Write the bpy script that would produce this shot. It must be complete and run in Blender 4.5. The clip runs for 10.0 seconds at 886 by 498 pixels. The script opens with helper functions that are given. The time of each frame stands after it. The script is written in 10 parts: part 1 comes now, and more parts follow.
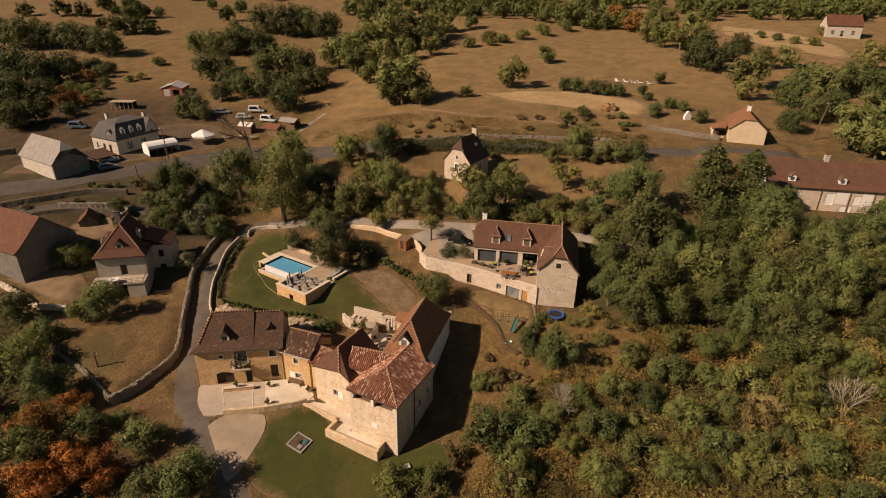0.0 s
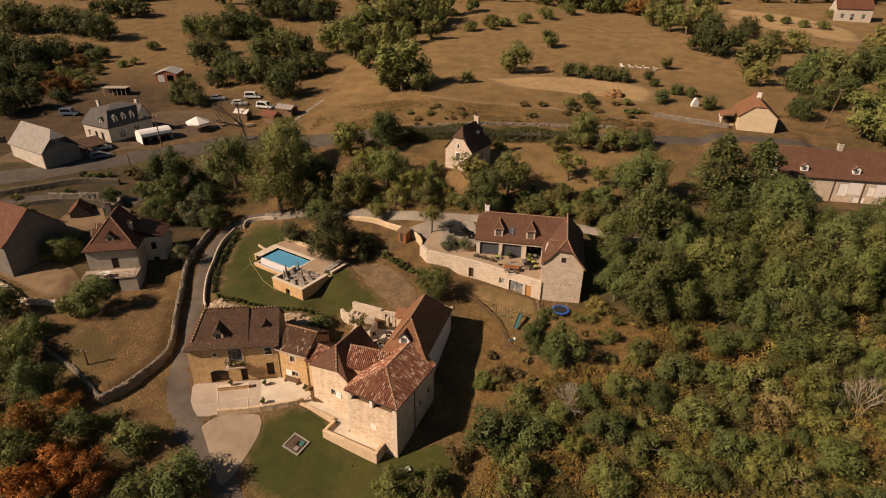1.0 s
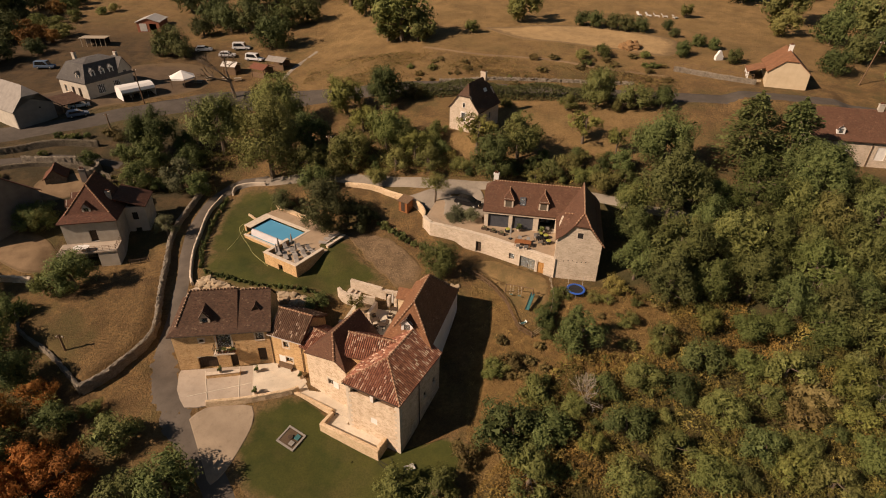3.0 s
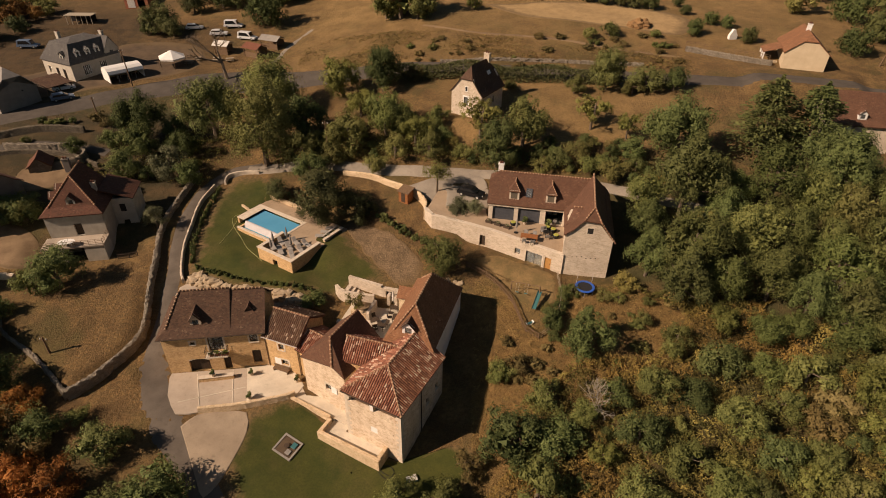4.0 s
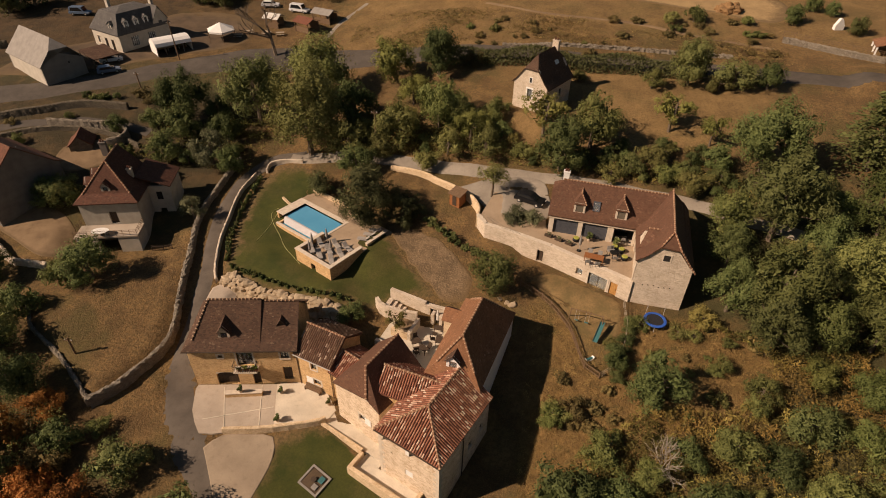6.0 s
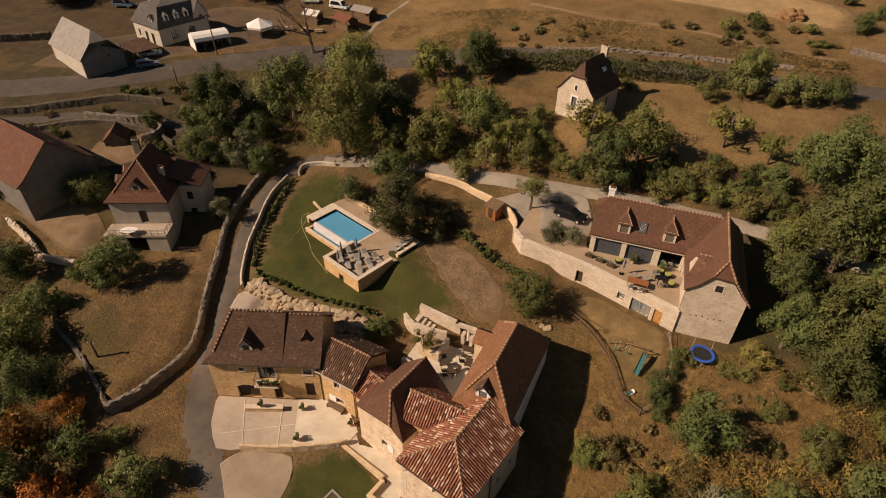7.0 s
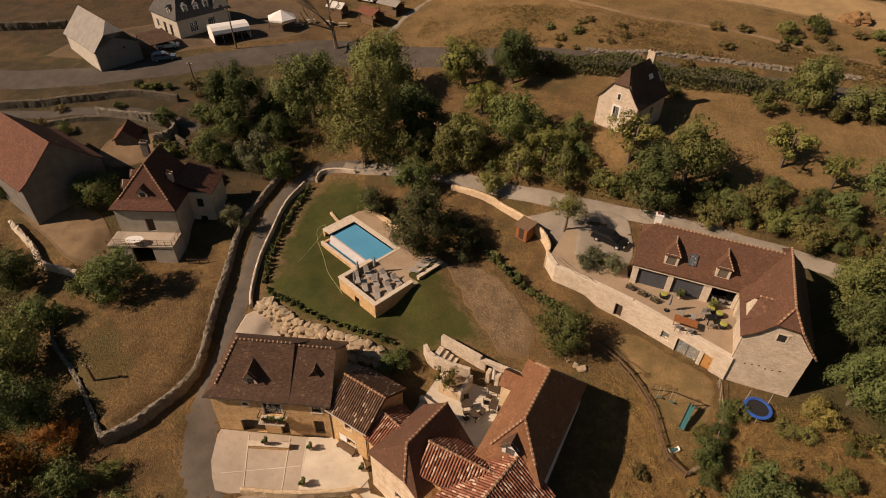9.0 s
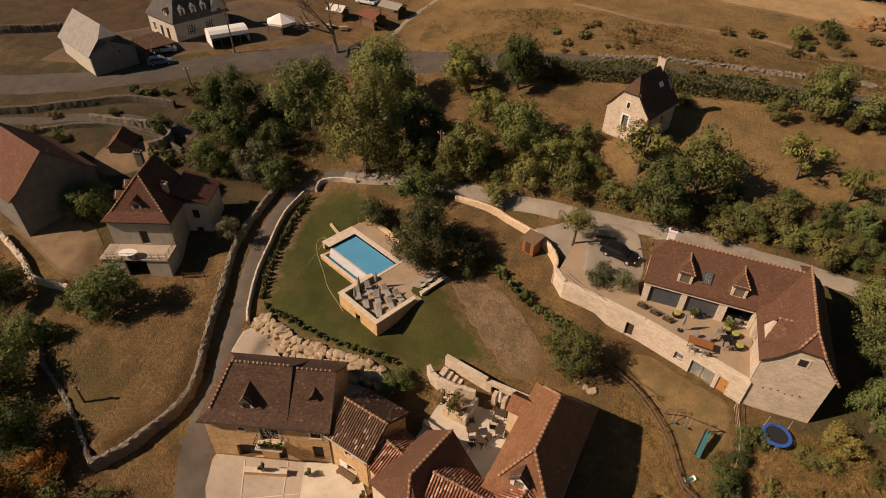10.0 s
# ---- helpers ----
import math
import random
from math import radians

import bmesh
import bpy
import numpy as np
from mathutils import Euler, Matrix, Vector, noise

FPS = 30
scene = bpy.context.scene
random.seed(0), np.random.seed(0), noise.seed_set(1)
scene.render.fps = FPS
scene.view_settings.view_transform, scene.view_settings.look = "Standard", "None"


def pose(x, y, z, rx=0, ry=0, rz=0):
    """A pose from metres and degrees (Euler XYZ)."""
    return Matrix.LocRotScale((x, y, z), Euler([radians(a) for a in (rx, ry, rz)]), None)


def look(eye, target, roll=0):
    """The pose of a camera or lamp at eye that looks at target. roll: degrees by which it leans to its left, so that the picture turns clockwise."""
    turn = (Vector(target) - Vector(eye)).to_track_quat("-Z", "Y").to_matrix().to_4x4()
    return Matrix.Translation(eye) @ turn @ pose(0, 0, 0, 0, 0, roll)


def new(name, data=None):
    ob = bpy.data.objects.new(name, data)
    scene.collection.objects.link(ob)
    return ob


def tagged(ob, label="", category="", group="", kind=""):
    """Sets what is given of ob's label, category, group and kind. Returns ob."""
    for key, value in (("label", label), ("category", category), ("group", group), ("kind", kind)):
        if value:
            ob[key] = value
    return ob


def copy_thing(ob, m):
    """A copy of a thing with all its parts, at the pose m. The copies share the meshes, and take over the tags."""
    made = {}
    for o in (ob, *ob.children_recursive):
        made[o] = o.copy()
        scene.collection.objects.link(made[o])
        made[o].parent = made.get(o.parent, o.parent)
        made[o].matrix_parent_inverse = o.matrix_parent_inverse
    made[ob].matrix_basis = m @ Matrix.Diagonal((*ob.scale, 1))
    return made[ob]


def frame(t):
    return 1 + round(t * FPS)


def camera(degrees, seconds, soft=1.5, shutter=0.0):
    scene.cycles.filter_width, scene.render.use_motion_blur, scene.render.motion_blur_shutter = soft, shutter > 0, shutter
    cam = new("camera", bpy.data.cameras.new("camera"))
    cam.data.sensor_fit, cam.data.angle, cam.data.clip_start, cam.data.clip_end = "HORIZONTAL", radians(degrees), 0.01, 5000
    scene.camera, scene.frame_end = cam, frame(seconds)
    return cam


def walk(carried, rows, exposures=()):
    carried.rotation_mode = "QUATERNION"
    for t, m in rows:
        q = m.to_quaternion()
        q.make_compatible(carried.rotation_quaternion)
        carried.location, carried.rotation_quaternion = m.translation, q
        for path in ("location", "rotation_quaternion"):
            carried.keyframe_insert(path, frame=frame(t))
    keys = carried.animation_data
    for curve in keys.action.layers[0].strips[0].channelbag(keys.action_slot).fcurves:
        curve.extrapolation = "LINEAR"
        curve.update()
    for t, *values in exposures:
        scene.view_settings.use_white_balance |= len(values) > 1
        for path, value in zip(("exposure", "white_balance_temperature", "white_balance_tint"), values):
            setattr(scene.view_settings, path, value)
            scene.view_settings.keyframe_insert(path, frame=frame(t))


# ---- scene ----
cam = camera(75.5, 10.0, 1.0)
PATH = [
    (0, (1.528, -0.643, 46.797), (1.46, 1.158, 45.93), 0.9),
    (0.5, (1.427, 0.975, 46.664), (1.358, 2.766, 45.775), 0.9),
    (1, (1.226, 2.649, 46.548), (1.159, 4.428, 45.636), 0.9),
    (1.5, (0.884, 4.363, 46.26), (0.821, 6.126, 45.317), 1.0),
    (2, (0.668, 6.337, 46.057), (0.605, 8.077, 45.073), 1.0),
    (2.5, (0.361, 8.454, 45.982), (0.299, 10.172, 44.96), 1.0),
    (4, (-0.64, 15.478, 46.077), (-0.694, 17.128, 44.949), 1.0),
    (4.5, (-1.01, 17.895, 46.171), (-1.062, 19.52, 45.007), 1.0),
    (5, (-1.356, 20.367, 46.255), (-1.425, 21.961, 45.048), 1.0),
    (5.5, (-1.807, 22.756, 46.19), (-1.94, 24.343, 44.981), 1.1),
    (7, (-3.431, 29.212, 45.851), (-3.735, 30.764, 44.626), 1.3),
    (7.5, (-3.965, 31.14, 45.703), (-4.297, 32.676, 44.467), 1.4),
    (8, (-4.534, 33.025, 45.512), (-4.881, 34.545, 44.259), 1.5),
    (8.5, (-5.119, 34.805, 45.335), (-5.478, 36.321, 44.081), 1.5),
    (9, (-5.724, 36.373, 45.218), (-6.09, 37.887, 43.963), 1.6),
    (9.5, (-6.303, 37.871, 45.142), (-6.675, 39.382, 43.886), 1.7),
    (10, (-6.938, 39.213, 45.088), (-7.304, 40.726, 43.832), 1.7),
]
walk(cam, [(t, look(eye, target, roll)) for t, eye, target, roll in PATH], [(0.0, 0.42), (2.5, 0.41), (5.5, 0.36), (7.5, 0.32), (10.0, 0.30)])

# ---- light ----
SUN_AZ, SUN_EL = radians(204.0), radians(36.5)
world = bpy.data.worlds.new("sky")
scene.world = world
world.use_nodes = True
sky = world.node_tree.nodes.new("ShaderNodeTexSky")
sky.sky_type, sky.sun_disc = "NISHITA", False
sky.sun_elevation, sky.sun_rotation = SUN_EL, radians(90.0) - SUN_AZ
sky.air_density, sky.dust_density = 1.3, 0.7
world.node_tree.links.new(sky.outputs[0], world.node_tree.nodes["Background"].inputs[0])
world.node_tree.nodes["Background"].inputs[1].default_value = 0.024
sun = new("sun", bpy.data.lights.new("sun", "SUN"))
sun.data.energy, sun.data.angle, sun.data.color = 5.0, radians(0.6), (1.0, 0.748, 0.565)
sun_from = Vector((math.cos(SUN_AZ) * math.cos(SUN_EL), math.sin(SUN_AZ) * math.cos(SUN_EL), math.sin(SUN_EL)))
sun.matrix_world = look(sun_from * 200, (0, 0, 0))

# ---- materials ----
class Mat:
    """A node material built up step by step; coordinates in metres."""

    def __init__(self, name, rough=0.85, coord="Object"):
        self.m = bpy.data.materials.new(name)
        self.m.use_nodes = True
        self.t = self.m.node_tree
        self.b = self.t.nodes["Principled BSDF"]
        self.b.inputs["Roughness"].default_value = rough
        self.b.inputs["Specular IOR Level"].default_value = 0.25
        if coord == "World":
            self.co = self.node("ShaderNodeNewGeometry").outputs["Position"]
        else:
            self.co = self.node("ShaderNodeTexCoord").outputs[coord]

    def node(self, kind, **values):
        n = self.t.nodes.new(kind)
        for key, value in values.items():
            n.inputs[key.replace("_", " ")].default_value = value
        return n

    def link(self, a, b):
        self.t.links.new(a, b)

    def stretch(self, x, y, z):
        n = self.node("ShaderNodeMapping")
        n.inputs["Scale"].default_value = (x, y, z)
        self.link(self.co, n.inputs["Vector"])
        return n.outputs[0]

    def noise(self, scale, detail=4.0, co=None, rough=0.55):
        n = self.node("ShaderNodeTexNoise", Scale=scale, Detail=detail, Roughness=rough)
        self.link(co or self.co, n.inputs["Vector"])
        return n.outputs["Fac"]

    def cells(self, scale, feature="F1", co=None, out="Distance"):
        n = self.node("ShaderNodeTexVoronoi", Scale=scale)
        n.feature = feature
        self.link(co or self.co, n.inputs["Vector"])
        return n.outputs[out]

    def ramp(self, fac, *stops):
        n = self.node("ShaderNodeValToRGB")
        while len(n.color_ramp.elements) < len(stops):
            n.color_ramp.elements.new(0.5)
        for e, (at, c) in zip(n.color_ramp.elements, stops):
            e.position = at
            e.color = (*c, 1) if len(c) == 3 else c
        self.link(fac, n.inputs[0])
        return n.outputs[0]

    def grey(self, fac, a, b, lo=0.0, hi=1.0):
        n = self.node("ShaderNodeMapRange")
        n.inputs[1].default_value, n.inputs[2].default_value, n.inputs[3].default_value, n.inputs[4].default_value = a, b, lo, hi
        self.link(fac, n.inputs[0])
        return n.outputs[0]

    def mix(self, fac, a, b, kind="MIX"):
        n = self.node("ShaderNodeMix")
        n.data_type, n.blend_type = "RGBA", kind
        for value, socket in ((fac, n.inputs[0]), (a, n.inputs[6]), (b, n.inputs[7])):
            if isinstance(value, (int, float)):
                socket.default_value = value
            elif isinstance(value, tuple):
                socket.default_value = (*value, 1)
            else:
                self.link(value, socket)
        return n.outputs[2]

    def maths(self, kind, a, b=0.0):
        n = self.node("ShaderNodeMath")
        n.operation = kind
        for value, socket in ((a, n.inputs[0]), (b, n.inputs[1])):
            if isinstance(value, (int, float)):
                socket.default_value = value
            else:
                self.link(value, socket)
        return n.outputs[0]

    def axis(self, which):
        n = self.node("ShaderNodeSeparateXYZ")
        self.link(self.co, n.inputs[0])
        return n.outputs[which]

    def chance(self):
        return self.node("ShaderNodeObjectInfo").outputs["Random"]

    def island(self):
        return self.node("ShaderNodeNewGeometry").outputs["Random Per Island"]

    def attribute(self, name):
        n = self.node("ShaderNodeAttribute")
        n.attribute_name = name
        return n.outputs["Fac"]

    def colour(self, c):
        if isinstance(c, tuple):
            self.b.inputs["Base Color"].default_value = (*c, 1)
        else:
            self.link(c, self.b.inputs["Base Color"])
        return self

    def bump(self, height, depth=0.05, strength=0.8):
        n = self.node("ShaderNodeBump", Strength=strength, Distance=depth)
        self.link(height, n.inputs["Height"])
        self.link(n.outputs[0], self.b.inputs["Normal"])
        return self


def masonry(name, lo, hi, joint, scale=3.2, stain=0.35, depth=0.025):
    """Rubble stone: flat-lying stones of uneven tone in lime joints, with stains."""
    a = Mat(name, 0.9)
    scale = scale * 1.6
    co = a.stretch(0.8, 0.8, 1.5)
    stone = a.cells(scale, out="Color", co=co)
    edge = a.cells(scale, "DISTANCE_TO_EDGE", co)
    tone = a.ramp(a.maths("MULTIPLY", a.noise(1.0, 2), 1.0), (0.3, lo), (0.7, hi))
    sep = a.node("ShaderNodeSeparateColor")
    a.link(stone, sep.inputs[0])
    varied = a.mix(sep.outputs[0], lo, hi)
    c = a.mix(0.45, varied, tone)
    c = a.mix(a.grey(edge, 0.0, 0.07, 1.0, 0.0), c, joint)
    dirt = a.noise(0.35, 5)
    c = a.mix(a.grey(dirt, 0.5, 0.75, 0.0, stain), c, tuple(v * 0.55 for v in lo))
    c = a.mix(a.grey(a.noise(9.0, 3), 0.3, 0.8, 0.0, 0.35), c, tuple(v * 0.7 for v in hi))
    a.colour(c)
    h = a.maths("ADD", a.grey(edge, 0.0, 0.12), a.maths("MULTIPLY", a.noise(7.0, 4), 0.5))
    a.bump(h, depth)
    return a.m


def tiled(name, dark, mid, light, rows=9.0, moss=0.2):
    """Small flat tiles in rows that follow the height, with single odd tiles."""
    a = Mat(name, 0.85)
    z = a.axis(2)
    saw = a.maths("FRACT", a.maths("MULTIPLY", z, rows))
    co = a.stretch(5.0, 5.0, rows)
    single = a.cells(1.0, out="Color", co=co)
    sep = a.node("ShaderNodeSeparateColor")
    a.link(single, sep.inputs[0])
    c = a.ramp(sep.outputs[0], (0.0, dark), (0.55, mid), (0.93, mid), (1.0, light))
    c = a.mix(a.grey(a.noise(0.6, 5), 0.35, 0.7, 0.0, 0.7), c, dark)
    c = a.mix(a.grey(a.noise(2.6, 4), 0.55, 0.8, 0.0, moss), c, (0.16, 0.14, 0.10))
    a.colour(c)
    a.bump(a.maths("ADD", saw, a.maths("MULTIPLY", sep.outputs[1], 0.6)), 0.04)
    return a.m


def simple(name, lo, hi, rough=0.8, scale=3.0, depth=0.01, metal=0.0):
    """One plain stuff with mottling at two scales."""
    a = Mat(name, rough)
    c = a.ramp(a.noise(scale, 5), (0.3, lo), (0.7, hi))
    c = a.mix(a.grey(a.noise(scale * 8, 3), 0.35, 0.75, 0.0, 0.3), c, tuple(v * 0.75 for v in lo))
    a.colour(c).bump(a.noise(scale * 6, 4), depth)
    a.b.inputs["Metallic"].default_value = metal
    return a.m


def leafy(name, dark, mid, light, dry, dryness=0.3, joined=False, vary=(0.66, 1.34)):
    """Leaves: tone by leaf, by tree and by clump; thin, so that some light comes through."""
    a = Mat(name, 0.7)
    a.b.inputs["Specular IOR Level"].default_value = 0.15
    near_dark = tuple(0.55 * p + 0.45 * q for p, q in zip(dark, mid))
    near_light = tuple(0.5 * p + 0.5 * q for p, q in zip(mid, light))
    c = a.ramp(a.island(), (0.0, near_dark), (0.55, mid), (1.0, near_light))
    tree = a.attribute("tone") if joined else a.chance()
    if joined:
        patch = a.maths("FRACT", a.maths("MULTIPLY", tree, 3.7))
        c = a.mix(a.grey(patch, 0.1, 0.55, 0.75, 0.0), c, tuple(v * 1.25 for v in dark))
        c = a.mix(a.grey(patch, 0.6, 0.95, 0.0, 0.7), c, tuple(v * 1.15 for v in light))
    c = a.mix(a.grey(tree, 0.45, 1.0, 0.0, dryness), c, dry)
    c = a.mix(a.grey(a.noise(2.2, 3), 0.45, 0.7, 0.0, 0.3), c, dark)
    hue = a.node("ShaderNodeHueSaturation")
    a.link(a.grey(a.maths("FRACT", a.maths("MULTIPLY", tree, 7.3)), 0, 1, *vary), hue.inputs["Value"])
    a.link(c, hue.inputs["Color"])
    a.colour(hue.outputs[0])
    thin = a.node("ShaderNodeBsdfTranslucent")
    a.link(hue.outputs[0], thin.inputs[0])
    both = a.node("ShaderNodeMixShader")
    both.inputs[0].default_value = 0.2
    a.link(a.b.outputs[0], both.inputs[1])
    a.link(thin.outputs[0], both.inputs[2])
    a.link(both.outputs[0], a.t.nodes["Material Output"].inputs[0])
    return a.m


def ground_material():
    a = Mat("dry_grass_ground", 0.95, "World")
    big, mid, fine, grain = a.noise(0.045, 5), a.noise(0.33, 6, rough=0.65), a.noise(2.6, 6, rough=0.7), a.noise(9.0, 4)
    straw, earth, olive = (0.204, 0.127, 0.049), (0.096, 0.057, 0.023), (0.074, 0.065, 0.021)
    c = a.mix(a.grey(mid, 0.42, 0.58), straw, earth)
    c = a.mix(a.grey(big, 0.42, 0.58, 0.0, 0.4), c, (0.175, 0.104, 0.042))
    c = a.mix(a.grey(a.noise(0.12, 6, rough=0.65), 0.50, 0.62, 0.0, 0.75), c, olive)
    c = a.mix(a.grey(fine, 0.44, 0.58, 0.0, 0.6), c, (0.075, 0.052, 0.023))
    c = a.mix(a.grey(grain, 0.50, 0.68, 0.0, 0.55), c, (0.238, 0.158, 0.065))
    pale = a.mix(a.grey(a.noise(0.22, 6, rough=0.65), 0.4, 0.62), (0.285, 0.185, 0.076), (0.182, 0.119, 0.047))
    c = a.mix(a.maths("MULTIPLY", a.attribute("pasture"), a.grey(fine, 0.42, 0.62, 0.9, 0.45)), c, pale)
    c = a.mix(a.maths("MULTIPLY", a.attribute("scrub"), a.grey(mid, 0.2, 0.55)), c, (0.062, 0.055, 0.021))
    c = a.mix(a.maths("MULTIPLY", a.attribute("litter"), a.grey(fine, 0.35, 0.62, 0.95, 0.6)), c, a.mix(a.grey(mid, 0.42, 0.58), (0.066, 0.043, 0.022), (0.042, 0.030, 0.016)))
    rank = a.mix(a.grey(a.noise(0.9, 6, rough=0.7), 0.42, 0.6), (0.262, 0.162, 0.060), (0.148, 0.092, 0.034))
    rank = a.mix(a.grey(a.noise(0.35, 5, rough=0.65), 0.54, 0.66, 0.0, 0.75), rank, (0.088, 0.080, 0.026))
    c = a.mix(a.maths("MULTIPLY", a.attribute("gold"), a.grey(fine, 0.36, 0.66, 1.0, 0.6)), c, rank)
    a.colour(c).bump(a.maths("ADD", a.maths("MULTIPLY", fine, 1.5), a.maths("MULTIPLY", a.noise(14, 3), 0.6)), 0.17, 1.0)
    return a.m


def lawn_material():
    a = Mat("mown_lawn", 0.9, "World")
    c = a.ramp(a.noise(0.25, 6, rough=0.65), (0.36, (0.032, 0.041, 0.006)), (0.62, (0.062, 0.062, 0.011)))
    c = a.mix(a.grey(a.noise(0.13, 6, rough=0.7), 0.50, 0.68, 0.0, 0.5), c, (0.105, 0.076, 0.027))
    c = a.mix(a.grey(a.noise(5, 5, rough=0.7), 0.42, 0.62, 0.0, 0.5), c, (0.026, 0.034, 0.006))
    worn = a.maths("ADD", a.attribute("rim"), a.maths("MULTIPLY", a.noise(0.6, 6, rough=0.7), 1.3))
    c = a.mix(a.grey(worn, 1.05, 1.5, 0.0, 0.95), c, a.mix(a.grey(a.noise(2.6, 6, rough=0.7), 0.42, 0.6), (0.165, 0.106, 0.046), (0.085, 0.060, 0.026)))
    a.colour(c).bump(a.noise(12, 4), 0.05)
    return a.m


def road_material(name, lo, hi, patch=0.5, dusty=False):
    a = Mat(name, 0.9, "World")
    c = a.ramp(a.noise(0.5, 6), (0.3, lo), (0.7, hi))
    c = a.mix(a.grey(a.noise(0.13, 4), 0.5, 0.7, 0.0, patch), c, tuple(v * 1.35 for v in hi))
    c = a.mix(a.grey(a.noise(20, 3), 0.4, 0.7, 0.0, 0.35), c, tuple(v * 0.7 for v in lo))
    c = a.mix(a.grey(a.noise(1.7, 6, rough=0.7), 0.54, 0.7, 0.0, 0.4), c, tuple(v * 0.62 for v in lo))
    if dusty:
        worn = a.maths("ADD", a.attribute("rim"), a.maths("MULTIPLY", a.noise(0.8, 6, rough=0.7), 1.2))
        c = a.mix(a.grey(worn, 0.95, 1.4, 0.0, 0.85), c, (0.125, 0.085, 0.042))
    a.colour(c).bump(a.noise(25, 3), 0.01)
    return a.m


M_GROUND, M_LAWN = ground_material(), lawn_material()
M_ASPHALT = road_material("grey_asphalt", (0.094, 0.078, 0.061), (0.136, 0.113, 0.088))
M_TRACK = road_material("chalky_track", (0.20, 0.170, 0.132), (0.295, 0.255, 0.200))
M_CONCRETE = road_material("pale_concrete", (0.36, 0.295, 0.225), (0.455, 0.38, 0.295), 0.3)
M_PAVING = road_material("cream_stone_paving", (0.48, 0.42, 0.325), (0.65, 0.575, 0.45), 0.4)
M_SAND = road_material("sandy_gravel", (0.25, 0.195, 0.135), (0.335, 0.265, 0.185), 0.25)
M_EARTH = road_material("bare_earth", (0.15, 0.10, 0.055), (0.24, 0.165, 0.092), 0.4, True)
M_OCHRE = masonry("ochre_rubble_stone", (0.35, 0.195, 0.075), (0.74, 0.50, 0.25), (0.68, 0.49, 0.27), stain=0.25)
M_CREAM = masonry("cream_rubble_stone", (0.43, 0.295, 0.155), (0.72, 0.565, 0.375), (0.70, 0.55, 0.37), stain=0.25)
M_PALE = masonry("pale_limestone", (0.40, 0.315, 0.22), (0.70, 0.595, 0.465), (0.58, 0.49, 0.38), 2.6, 0.3)
M_GREYSTONE = masonry("weathered_grey_stone", (0.16, 0.135, 0.10), (0.34, 0.29, 0.22), (0.11, 0.09, 0.065), 2.6, 0.45, 0.1)
M_DRESSED = simple("dressed_limestone", (0.50, 0.42, 0.32), (0.66, 0.57, 0.45), 0.85, 2.0)
M_RENDER = simple("aged_lime_render", (0.40, 0.36, 0.29), (0.52, 0.47, 0.39), 0.9, 0.8)
M_GREYRENDER = simple("grey_cement_render", (0.135, 0.122, 0.105), (0.20, 0.182, 0.155), 0.9, 0.8)
M_WHITE = simple("white_paint", (0.70, 0.68, 0.63), (0.80, 0.78, 0.73), 0.6, 2.0)
M_BROWN = tiled("dark_brown_flat_tiles", (0.060, 0.035, 0.023), (0.107, 0.060, 0.037), (0.19, 0.13, 0.085))
M_RUSSET = tiled("russet_flat_tiles", (0.094, 0.048, 0.029), (0.134, 0.067, 0.040), (0.20, 0.11, 0.070), moss=0.25)
M_REDTILE = tiled("red_clay_tiles", (0.088, 0.040, 0.024), (0.15, 0.060, 0.033), (0.21, 0.11, 0.068), 6.0)
M_SLATE = tiled("grey_slate", (0.075, 0.070, 0.066), (0.12, 0.112, 0.102), (0.19, 0.175, 0.155))
M_ZINC = simple("dull_grey_sheet", (0.36, 0.345, 0.32), (0.46, 0.44, 0.40), 0.6, 0.7)
M_RIDGE = simple("mortared_ridge_tiles", (0.34, 0.21, 0.12), (0.48, 0.34, 0.22), 0.9, 5.0)
M_RIDGETILE = simple("russet_ridge_tiles", (0.17, 0.086, 0.048), (0.27, 0.145, 0.085), 0.9, 4.0)
M_WOOD = simple("weathered_timber", (0.12, 0.075, 0.042), (0.20, 0.13, 0.075), 0.8, 6.0)
M_OAK = simple("golden_oak", (0.38, 0.19, 0.055), (0.50, 0.27, 0.09), 0.6, 4.0)
M_DARKWOOD = simple("dark_stained_timber", (0.045, 0.03, 0.02), (0.08, 0.055, 0.035), 0.7, 5.0)
M_IRON = simple("dark_iron", (0.02, 0.02, 0.02), (0.04, 0.038, 0.035), 0.5, 8.0, 0.004, 0.6)
M_SHUTTER = simple("grey_roller_shutter", (0.062, 0.066, 0.076), (0.085, 0.089, 0.098), 0.5, 3.0)
# near-black colour that stands in for the shade inside rooms and openings
M_INNERSHADE = simple("painted_inner_shade", (0.02, 0.018, 0.016), (0.035, 0.03, 0.026), 0.9, 3.0)
M_BARK = simple("grey_brown_bark", (0.10, 0.075, 0.05), (0.18, 0.14, 0.10), 0.95, 6.0, 0.03)
M_DEADWOOD = simple("bleached_twigs", (0.26, 0.22, 0.17), (0.38, 0.33, 0.26), 0.95, 6.0)
M_FABRIC = simple("grey_outdoor_fabric", (0.20, 0.185, 0.165), (0.28, 0.26, 0.235), 0.9, 6.0)
M_PALEFABRIC = simple("off_white_canvas", (0.52, 0.49, 0.44), (0.64, 0.61, 0.55), 0.9, 3.0)
M_SLING = simple("grey_beige_sling", (0.26, 0.235, 0.205), (0.36, 0.33, 0.29), 0.85, 5.0)
M_YELLOW = simple("lime_yellow_cushion", (0.27, 0.27, 0.05), (0.36, 0.35, 0.08), 0.8, 5.0)
M_BLUE = simple("blue_vinyl_pad", (0.025, 0.085, 0.36), (0.04, 0.12, 0.46), 0.55, 5.0)
